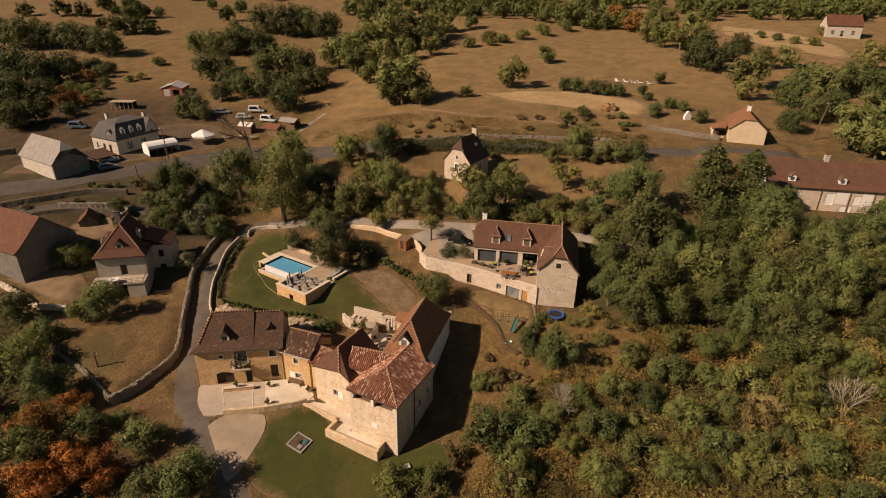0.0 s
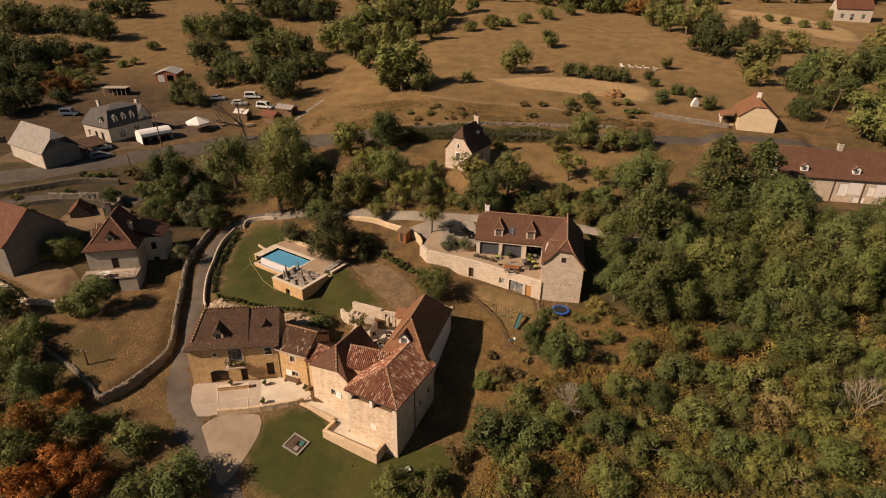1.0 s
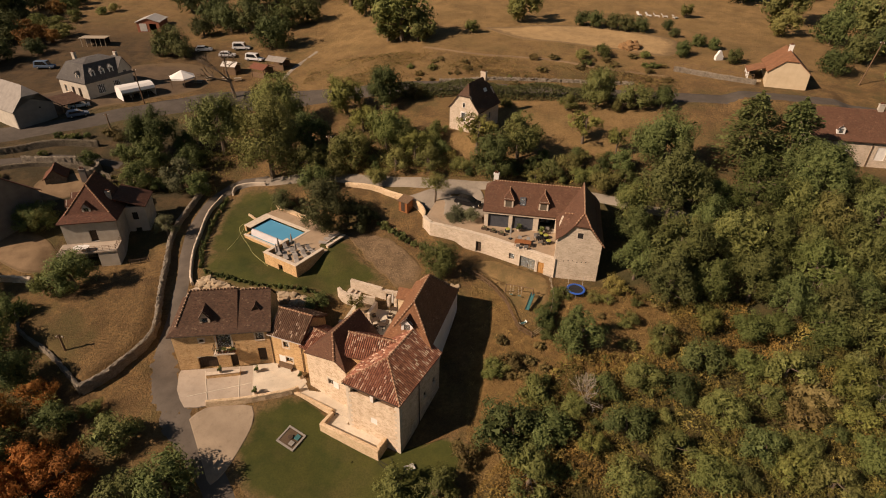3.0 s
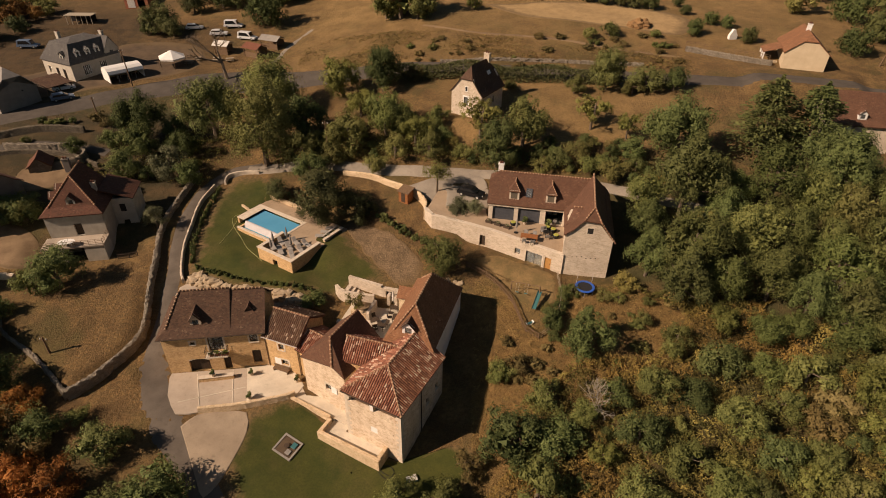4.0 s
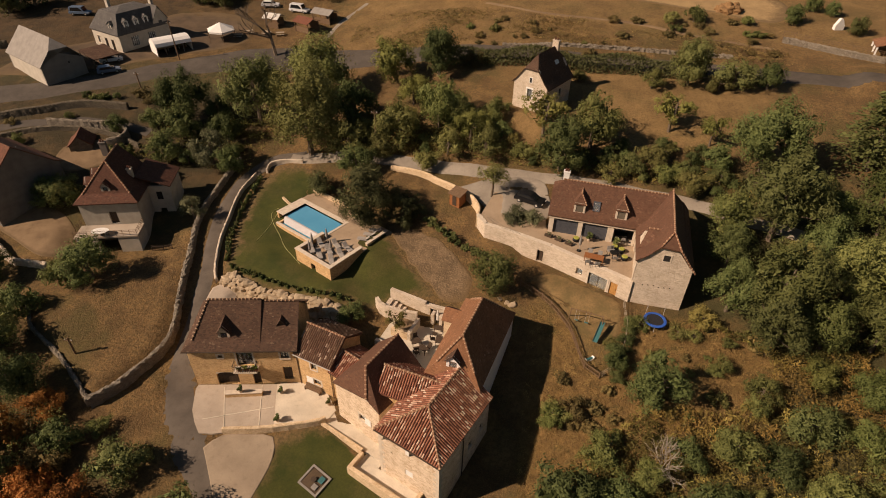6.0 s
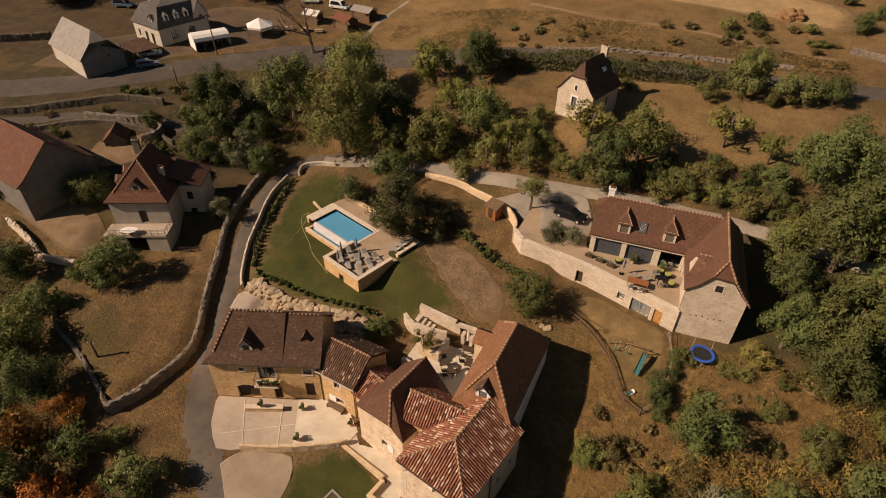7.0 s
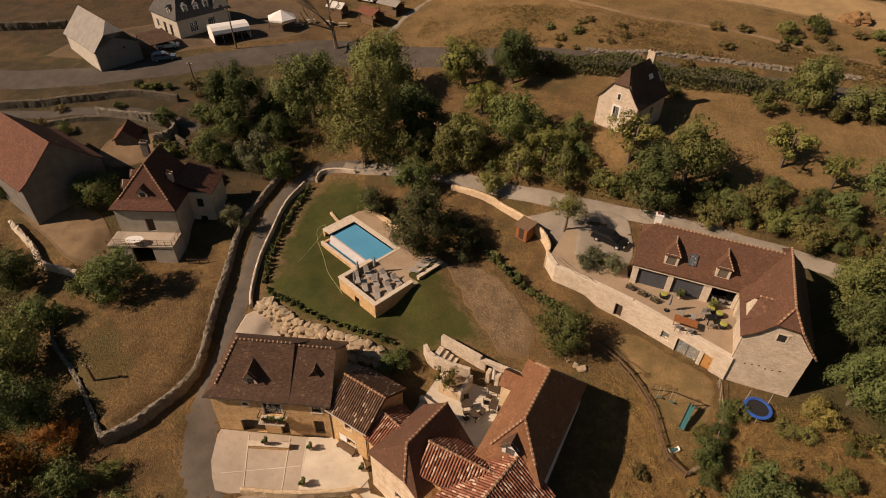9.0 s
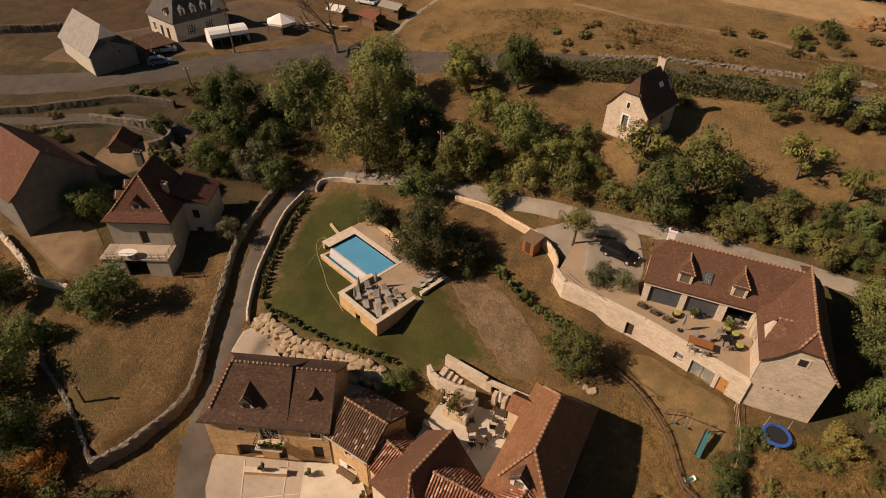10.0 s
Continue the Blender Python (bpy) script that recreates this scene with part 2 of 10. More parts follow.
M_NET = simple("black_jumping_mat", (0.015, 0.015, 0.017), (0.03, 0.03, 0.033), 0.8, 9.0)
M_TEAL = simple("teal_plastic", (0.035, 0.115, 0.12), (0.055, 0.155, 0.155), 0.5, 4.0)
M_CAR = simple("black_car_paint", (0.008, 0.008, 0.009), (0.014, 0.014, 0.015), 0.18, 3.0, 0.0)
M_WHITECAR = simple("white_car_paint", (0.62, 0.62, 0.61), (0.70, 0.70, 0.69), 0.25, 3.0, 0.0)
M_BLUECAR = simple("blue_grey_car_paint", (0.10, 0.14, 0.20), (0.13, 0.17, 0.24), 0.25, 3.0, 0.0)
M_RUBBER = simple("black_rubber", (0.02, 0.02, 0.02), (0.035, 0.033, 0.03), 0.85, 8.0)
M_REDWOOD = simple("red_brown_boards", (0.28, 0.10, 0.055), (0.38, 0.15, 0.085), 0.8, 4.0)
M_HAY = simple("heap_of_straw", (0.20, 0.115, 0.05), (0.30, 0.18, 0.08), 0.95, 3.0, 0.1)
M_HOSE = simple("pale_green_hose", (0.30, 0.30, 0.12), (0.36, 0.35, 0.15), 0.6, 5.0)
L_DEEP = leafy("deep_green_leaves", (0.055, 0.075, 0.026), (0.109, 0.133, 0.042), (0.176, 0.193, 0.065), (0.201, 0.162, 0.056))
L_OLIVE = leafy("olive_green_leaves", (0.076, 0.089, 0.029), (0.151, 0.164, 0.048), (0.238, 0.240, 0.078), (0.225, 0.185, 0.062), 0.55)
L_YELLOW = leafy("yellowing_leaves", (0.092, 0.100, 0.027), (0.160, 0.166, 0.043), (0.240, 0.236, 0.068), (0.235, 0.168, 0.053), 0.6)
L_RUST = leafy("rust_autumn_leaves", (0.185, 0.073, 0.020), (0.34, 0.135, 0.032), (0.47, 0.212, 0.053), (0.40, 0.24, 0.055), 0.7)
L_SILVER = leafy("grey_green_leaves", (0.078, 0.084, 0.042), (0.137, 0.142, 0.074), (0.195, 0.200, 0.108), (0.169, 0.150, 0.078))
L_BROWN = leafy("brown_dry_scrub", (0.108, 0.084, 0.034), (0.176, 0.140, 0.054), (0.250, 0.200, 0.078), (0.200, 0.135, 0.046), 0.5)
L_BRIGHT = leafy("fresh_green_leaves", (0.064, 0.083, 0.024), (0.123, 0.146, 0.041), (0.186, 0.205, 0.062), (0.196, 0.170, 0.055), 0.35)
L_SHADY = leafy("shady_green_leaves", (0.044, 0.055, 0.021), (0.084, 0.098, 0.034), (0.134, 0.146, 0.052), (0.150, 0.118, 0.045), 0.3)
L_DARK = leafy("dark_oak_leaves", (0.040, 0.046, 0.019), (0.077, 0.084, 0.032), (0.130, 0.132, 0.053), (0.121, 0.099, 0.040), 0.2)
L_RUSTY = leafy("orange_brown_leaves", (0.14, 0.070, 0.020), (0.24, 0.12, 0.033), (0.32, 0.17, 0.050), (0.22, 0.15, 0.045), 0.5)
glass = Mat("window_glass", 0.03)
glass.colour((0.75, 0.8, 0.8))
glass.b.inputs["Transmission Weight"].default_value = 0.9
glass.b.inputs["Specular IOR Level"].default_value = 0.5
M_GLASS = glass.m
glass_dim = Mat("old_window_panes", 0.12)
glass_dim.colour(glass_dim.mix(glass_dim.noise(1.5, 3), (0.10, 0.085, 0.065), (0.16, 0.135, 0.10)))
glass_dim.b.inputs["Specular IOR Level"].default_value = 0.5
M_GLASSDIM = glass_dim.m
water = Mat("pool_water", 0.04)
water.colour(water.mix(water.noise(0.4, 3), (0.075, 0.27, 0.44), (0.11, 0.34, 0.52)))
water.b.inputs["Specular IOR Level"].default_value = 0.5
water.bump(water.noise(2.2, 3), 0.02, 0.35)
M_WATER = water.m
M_LINER = simple("blue_pool_liner", (0.10, 0.30, 0.42), (0.13, 0.36, 0.48), 0.5, 1.0)
M_STUBBLE = road_material("pale_stubble", (0.27, 0.184, 0.087), (0.37, 0.255, 0.122), 0.4, True)
M_DECK = road_material("sand_coloured_paving", (0.30, 0.22, 0.142), (0.38, 0.288, 0.193), 0.3)
M_OVERFLOW = simple("grey_lilac_tiles", (0.36, 0.34, 0.34), (0.44, 0.42, 0.41), 0.4, 2.0)
L_FAR = leafy("distant_leaves", (0.057, 0.072, 0.022), (0.106, 0.120, 0.033), (0.162, 0.162, 0.047), (0.182, 0.132, 0.039), 0.0)
L_SCRUB = leafy("mixed_scrub_leaves", (0.066, 0.067, 0.019), (0.158, 0.142, 0.037), (0.278, 0.225, 0.064), (0.319, 0.176, 0.052), 0.6, True)
L_GRASS = leafy("dry_grass_blades", (0.165, 0.110, 0.040), (0.270, 0.178, 0.063), (0.370, 0.250, 0.090), (0.150, 0.136, 0.044), 0.5, True, (0.86, 1.14))
L_THICKET = leafy("green_thicket_leaves", (0.060, 0.076, 0.025), (0.130, 0.146, 0.045), (0.215, 0.222, 0.068), (0.245, 0.165, 0.058), 0.5, True)
L_VERGE = leafy("olive_dry_grass", (0.125, 0.088, 0.032), (0.205, 0.145, 0.054), (0.280, 0.198, 0.074), (0.105, 0.100, 0.033), 0.6, True, (0.82, 1.18))
M_PALEWOOD = simple("silvered_pale_timber", (0.30, 0.25, 0.18), (0.42, 0.36, 0.27), 0.85, 5.0)
M_TEAK = simple("orange_brown_teak", (0.22, 0.085, 0.03), (0.31, 0.13, 0.05), 0.6, 4.0)
M_SHEET = simple("weathered_fibre_sheet", (0.22, 0.20, 0.175), (0.30, 0.275, 0.24), 0.85, 0.9)
M_TOWER = masonry("pale_pinkish_rubble", (0.40, 0.27, 0.15), (0.84, 0.70, 0.53), (0.74, 0.60, 0.44), 2.8, 0.25)
M_WHITEWASH = simple("old_whitewash", (0.66, 0.62, 0.57), (0.78, 0.74, 0.69), 0.9, 0.7)
bank = Mat("stony_brown_bank", 0.95, "World")
tone = bank.mix(bank.grey(bank.noise(0.5, 6, rough=0.7), 0.42, 0.6), (0.165, 0.112, 0.062), (0.098, 0.067, 0.036))
tone = bank.mix(bank.grey(bank.noise(5.0, 5, rough=0.7), 0.52, 0.62, 0.0, 0.7), tone, (0.24, 0.172, 0.100))
tone = bank.mix(bank.grey(bank.maths("ADD", bank.attribute("rim"), bank.maths("MULTIPLY", bank.noise(0.7, 6, rough=0.75), 1.6)), 1.0, 1.75), tone, (0.135, 0.088, 0.041))
bank.colour(tone).bump(bank.noise(4.0, 5), 0.15, 0.9)
M_BANK = bank.m
M_ROAD = road_material("worn_dark_asphalt", (0.066, 0.055, 0.044), (0.098, 0.083, 0.066))
turf = Mat("short_dry_turf", 0.95, "World")
tone = turf.mix(turf.grey(turf.noise(0.5, 6, rough=0.7), 0.42, 0.62), (0.205, 0.135, 0.058), (0.130, 0.094, 0.038))
tone = turf.mix(turf.grey(turf.noise(0.22, 5), 0.52, 0.66, 0.0, 0.5), tone, (0.082, 0.076, 0.024))
turf.colour(turf.mix(turf.grey(turf.noise(6.0, 5, rough=0.7), 0.45, 0.62, 0.0, 0.4), tone, (0.090, 0.062, 0.026))).bump(turf.noise(12, 4), 0.05)
M_PLAY = turf.m
M_TERRA = simple("terracotta", (0.26, 0.11, 0.055), (0.34, 0.16, 0.085), 0.8, 6.0)
L_LIME = leafy("lime_green_leaves", (0.16, 0.20, 0.03), (0.26, 0.32, 0.05), (0.38, 0.42, 0.09), (0.30, 0.28, 0.06), 0.1)
M_YARD = road_material("dusty_yard", (0.070, 0.049, 0.030), (0.118, 0.082, 0.049), 0.4, True)
# shade put into the colour: darker render for the shed's shaded gable
M_SHEDSHADE = simple("shaded_shed_render", (0.20, 0.18, 0.155), (0.27, 0.245, 0.21), 0.9, 0.7)
# grey stone darkened in colour for the hedge shade on the road wall
M_DARKSTONE = masonry("shade_darkened_stone", (0.085, 0.070, 0.048), (0.20, 0.165, 0.115), (0.06, 0.05, 0.034), 2.6, 0.5, 0.1)
M_OLDRENDER = simple("stained_lime_render", (0.32, 0.285, 0.23), (0.44, 0.40, 0.33), 0.9, 0.8)

# ---- building tools ----
rnd = random.Random(7)


def part(name, bm, material, parent=None, label="", smooth=False):
    """Links a bmesh as one mesh object under a thing or a part."""
    me = bpy.data.meshes.new(name)
    bmesh.ops.recalc_face_normals(bm, faces=bm.faces[:])
    bm.to_mesh(me)
    bm.free()
    return part_mesh(name, me, material, parent, label, smooth)


def part_mesh(name, me, material, parent=None, label="", smooth=False):
    if not me.materials:
        me.materials.append(material)
    if smooth:
        me.polygons.foreach_set("use_smooth", [True] * len(me.polygons))
    ob = new(name, me)
    if parent:
        ob.parent = parent
    if label:
        ob["label"] = label
    return ob


def thing(name, m, label, category, group="", kind=""):
    ob = new(name)
    ob.empty_display_size = 0.3
    ob.matrix_basis = m
    return tagged(ob, label, category, group, kind)


def raw_mesh(name, verts, faces):
    me = bpy.data.meshes.new(name)
    me.from_pydata(verts, [], faces)
    me.update()
    return me


def box(bm, x0, x1, y0, y1, z0, z1, m=None, taper=0.0):
    t = taper
    co = [(x0, y0, z0), (x1, y0, z0), (x1, y1, z0), (x0, y1, z0), (x0 + t, y0 + t, z1), (x1 - t, y0 + t, z1), (x1 - t, y1 - t, z1), (x0 + t, y1 - t, z1)]
    v = [bm.verts.new(m @ Vector(c) if m else c) for c in co]
    for f in ((3, 2, 1, 0), (4, 5, 6, 7), (0, 1, 5, 4), (1, 2, 6, 5), (2, 3, 7, 6), (3, 0, 4, 7)):
        bm.faces.new([v[i] for i in f])
    return bm


def boxed(*dims, m=None, taper=0.0):
    return box(bmesh.new(), *dims, m=m, taper=taper)


def rod(bm, a, b, r0, r1=None, sides=6):
    """A tapered rod from a to b."""
    a, b, r1 = Vector(a), Vector(b), r0 if r1 is None else r1
    d = (b - a).normalized()
    s = d.orthogonal().normalized()
    u = d.cross(s)
    rings = []
    for p, r in ((a, r0), (b, r1)):
        rings.append([bm.verts.new(p + (s * math.cos(k * math.tau / sides) + u * math.sin(k * math.tau / sides)) * r) for k in range(sides)])
    for k in range(sides):
        bm.faces.new((rings[0][k], rings[0][(k + 1) % sides], rings[1][(k + 1) % sides], rings[1][k]))
    bm.faces.new(rings[0][::-1])
    bm.faces.new(rings[1])
    return bm


def lathe(bm, profile, sides=16, at=(0, 0, 0)):
    """A turned body from (radius, height) pairs."""
    rings = []
    for r, z in profile:
        rings.append([bm.verts.new((at[0] + r * math.cos(k * math.tau / sides), at[1] + r * math.sin(k * math.tau / sides), at[2] + z)) for k in range(sides)])
    for a, b in zip(rings, rings[1:]):
        for k in range(sides):
            bm.faces.new((a[k], a[(k + 1) % sides], b[(k + 1) % sides], b[k]))
    bm.faces.new(rings[0][::-1])
    bm.faces.new(rings[-1])
    return bm


def prism(bm, pts, shift):
    """A solid from a flat polygon pushed along shift."""
    shift = Vector(shift)
    a = [bm.verts.new(p) for p in pts]
    b = [bm.verts.new(Vector(p) + shift) for p in pts]
    bm.faces.new(a[::-1])
    bm.faces.new(b)
    for k in range(len(a)):
        n = (k + 1) % len(a)
        bm.faces.new((a[k], a[n], b[n], b[k]))
    return bm


def bevelled(bm, width=0.03, segments=1):
    bmesh.ops.bevel(bm, geom=bm.edges[:], offset=width, segments=segments, affect="EDGES", profile=0.5)
    return bm


def wall(bm, p0, p1, z0, z1, thick, holes=(), top=None):
    """A wall from p0 to p1 (its outside on the right hand), with openings (u0, u1, z0, z1) through it; top: extra outline points above z1 for a gable."""
    a, b = Vector((*p0, 0)), Vector((*p1, 0))
    along = (b - a).normalized()
    inward = Vector((-along.y, along.x, 0)) * thick
    length = (b - a).length
    us = sorted({0.0, length, *(h[0] for h in holes), *(h[1] for h in holes)})
    zs = sorted({z0, z1, *(h[2] for h in holes), *(h[3] for h in holes)})
    made = {}

    def at(i, j, back):
        key = (i, j, back)
        if key not in made:
            made[key] = bm.verts.new(a + along * us[i] + Vector((0, 0, zs[j])) + (inward if back else Vector()))
        return made[key]

    def solid(i, j):
        if not (0 <= i < len(us) - 1 and 0 <= j < len(zs) - 1):
            return False
        u, z = (us[i] + us[i + 1]) / 2, (zs[j] + zs[j + 1]) / 2
        return not any(h[0] < u < h[1] and h[2] < z < h[3] for h in holes)

    for i in range(len(us) - 1):
        for j in range(len(zs) - 1):
            if not solid(i, j):
                continue
            bm.faces.new((at(i, j, 0), at(i + 1, j, 0), at(i + 1, j + 1, 0), at(i, j + 1, 0)))
            bm.faces.new((at(i, j + 1, 1), at(i + 1, j + 1, 1), at(i + 1, j, 1), at(i, j, 1)))
            for di, dj, e in ((-1, 0, ((i, j), (i, j + 1))), (1, 0, ((i + 1, j + 1), (i + 1, j))), (0, -1, ((i + 1, j), (i, j))), (0, 1, ((i, j + 1), (i + 1, j + 1)))):
                if not solid(i + di, j + dj):
                    (p, q), (r, s) = e
                    bm.faces.new((at(p, q, 0), at(p, q, 1), at(r, s, 1), at(r, s, 0)))
    if top:
        prism(bm, [a + along * u + Vector((0, 0, z)) for u, z in [(0, z1), (length, z1), *top]], inward)
    return bm


def window(parent, p0, p1, u0, u1, z0, z1, set_back=0.18, sill=True, bars=(1, 2), frame_mat=None, shutters=None, pane_mat=None, surround=None):
    """A window in a wall's opening: frame with glazing bars, panes, sill; shutters: material of open shutters beside it."""
    a, b = Vector((*p0, 0)), Vector((*p1, 0))
    along = (b - a).normalized()
    inward = Vector((-along.y, along.x, 0))
    m = Matrix((along, inward, (0, 0, 1))).transposed().to_4x4()
    m.translation = a
    fm = frame_mat or M_DARKWOOD
    bm = bmesh.new()
    w = 0.07
    box(bm, u0, u0 + w, set_back, set_back + 0.08, z0, z1, m)
    box(bm, u1 - w, u1, set_back, set_back + 0.08, z0, z1, m)
    box(bm, u0 + w, u1 - w, set_back, set_back + 0.08, z1 - w, z1, m)
    box(bm, u0 + w, u1 - w, set_back, set_back + 0.08, z0, z0 + w, m)
    for k in range(1, bars[0] + 1):
        u = u0 + (u1 - u0) * k / (bars[0] + 1)
        box(bm, u - 0.025, u + 0.025, set_back + 0.01, set_back + 0.07, z0 + w, z1 - w, m)
    ob = part("window", bm, fm, parent)
    part("pane", boxed(u0 + w, u1 - w, set_back + 0.035, set_back + 0.05, z0 + w, z1 - w, m=m), pane_mat or M_GLASS, ob).visible_shadow = False
    if sill:
        part("sill", boxed(u0 - 0.12, u1 + 0.12, -0.08, set_back - 0.002, z0 - 0.13, z0 - 0.001, m=m), M_DRESSED, ob)
    if surround:
        s = 0.2
        bm = bmesh.new()
        box(bm, u0 - s, u0 - 0.001, -0.025, 0.06, z0, z1, m)
        box(bm, u1 + 0.001, u1 + s, -0.025, 0.06, z0, z1, m)
        box(bm, u0 - s, u1 + s, -0.028, 0.06, z1 + 0.001, z1 + 0.26, m)
        part("surround", bm, surround, ob)
    if shutters:
        half = (u1 - u0) / 2
        for s in (u0 - half - 0.03, u1 + 0.03):
            bm = bmesh.new()
            box(bm, s, s + half, -0.06, -0.02, z0, z1, m)
            for k in range(3):
                z = z0 + (z1 - z0) * (0.15 + 0.35 * k)
                box(bm, s + 0.02, s + half - 0.02, -0.085, -0.061, z - 0.05, z + 0.05, m)
            part("shutter", bm, shutters, ob)
    return ob


def door(parent, p0, p1, u0, u1, z0, z1, material, set_back=0.15, planks=4, glazed=False):
    a, b = Vector((*p0, 0)), Vector((*p1, 0))
    along = (b - a).normalized()
    inward = Vector((-along.y, along.x, 0))
    m = Matrix((along, inward, (0, 0, 1))).transposed().to_4x4()
    m.translation = a
    step = (u1 - u0) / planks
    ob = part("door", boxed(u0, u1, set_back + 0.05, set_back + 0.08, z0, z1, m=m), material, parent)
    for k in range(planks):
        part("plank", boxed(u0 + k * step + 0.008, u0 + (k + 1) * step - 0.008, set_back, set_back + 0.049, z0 + 0.02, z1 - 0.02, m=m), material, ob)
    part("handle", boxed(u1 - 0.2, u1 - 0.14, set_back - 0.06, set_back - 0.002, z0 + 0.95, z0 + 1.1, m=m), M_IRON, ob)
    return ob


def roof_rings(w, d, eave, break_z, ridge, over, inset, ends, axis="x", shift=0.0):
    """Faces of a roof over the rectangle w by d: the eaves ring, a break ring where a flared foot meets the steep slope, and the ridge.
    ends: run of the hip at each end of the ridge (0: a gable). Returns faces as point lists, and the ridge's ends."""
    if axis == "y":
        faces, ridge_pts = roof_rings(d, w, eave, break_z, ridge, over, inset, ends, "x", -shift)
        def turn(p):
            return (w - p[1], p[0], p[2])
        return [[turn(p) for p in f] for f in faces], [turn(p) for p in ridge_pts]
    e0, e1 = ends
    mid = d / 2 + shift
    x0, x1 = -over, w + over
    if e0 == 0:
        x0 = -min(over, 0.2)
    if e1 == 0:
        x1 = w + min(over, 0.2)
    ix0, ix1 = (inset if e0 else x0), (w - inset if e1 else x1)
    A = [(x0, -over, eave), (x1, -over, eave), (x1, d + over, eave), (x0, d + over, eave)]
    B = [(ix0, inset, break_z), (ix1, inset, break_z), (ix1, d - inset, break_z), (ix0, d - inset, break_z)]
    R = [(e0 if e0 else x0, mid, ridge), (w - e1 if e1 else x1, mid, ridge)]
    faces = [[A[0], A[1], B[1], B[0]], [B[0], B[1], R[1], R[0]], [A[2], A[3], B[3], B[2]], [B[2], B[3], R[0], R[1]]]
    if e0:
        faces += [[A[3], A[0], B[0], B[3]], [B[3], B[0], R[0]]]
    if e1:
        faces += [[A[1], A[2], B[2], B[1]], [B[1], B[2], R[1]]]
    return faces, R


def roof_part(parent, faces, material, thick=0.16, name="roof"):
    """A roof skin with a real thickness: the outer faces and the same faces lower down, joined at the open edges."""
    bm = bmesh.new()
    index = {}

    def vert(p, drop):
        key = (round(p[0], 3), round(p[1], 3), round(p[2], 3), drop)
        if key not in index:
            index[key] = bm.verts.new((p[0], p[1], p[2] - (thick if drop else 0)))
        return index[key]

    count = {}
    for f in faces:
        for k in range(len(f)):
            a, b = tuple(round(c, 3) for c in f[k]), tuple(round(c, 3) for c in f[(k + 1) % len(f)])
            count[frozenset((a, b))] = count.get(frozenset((a, b)), 0) + 1
    for f in faces:
        bm.faces.new([vert(p, 0) for p in f])
        bm.faces.new([vert(p, 1) for p in reversed(f)])
        for k in range(len(f)):
            p, q = f[k], f[(k + 1) % len(f)]
            a, b = tuple(round(c, 3) for c in p), tuple(round(c, 3) for c in q)
            if count[frozenset((a, b))] == 1:
                bm.faces.new((vert(p, 0), vert(p, 1), vert(q, 1), vert(q, 0)))
    return part(name, bm, material, parent)


def ridge_tiles(parent, lines, r=0.13, step=0.42, material=None):
    """Half-round tiles along ridges and hips, with pale mortar at each joint."""
    bm, joints = bmesh.new(), bmesh.new()
    for a, b in lines:
        a, b = Vector(a), Vector(b)
        n = max(1, int((b - a).length / step))
        d = (b - a).normalized()
        for k in range(n):
            p, q = a.lerp(b, k / n), a.lerp(b, (k + 1.03) / n)
            rod(bm, p, q - Vector((0, 0, 0.02)), r * rnd.uniform(0.85, 1.0), r * rnd.uniform(0.72, 0.85), 6)
            m = p + d * rnd.uniform(0.0, 0.05)
            rod(joints, m - d * 0.06, m + d * rnd.uniform(0.05, 0.1), r * rnd.uniform(1.0, 1.2), r * rnd.uniform(0.95, 1.1), 6)
    tiles = part("ridge_tiles", bm, material or M_RIDGETILE, parent)
    part("ridge_mortar", joints, M_RIDGE, parent, "pale mortar joints")["kind"] = "stuff"
    return tiles


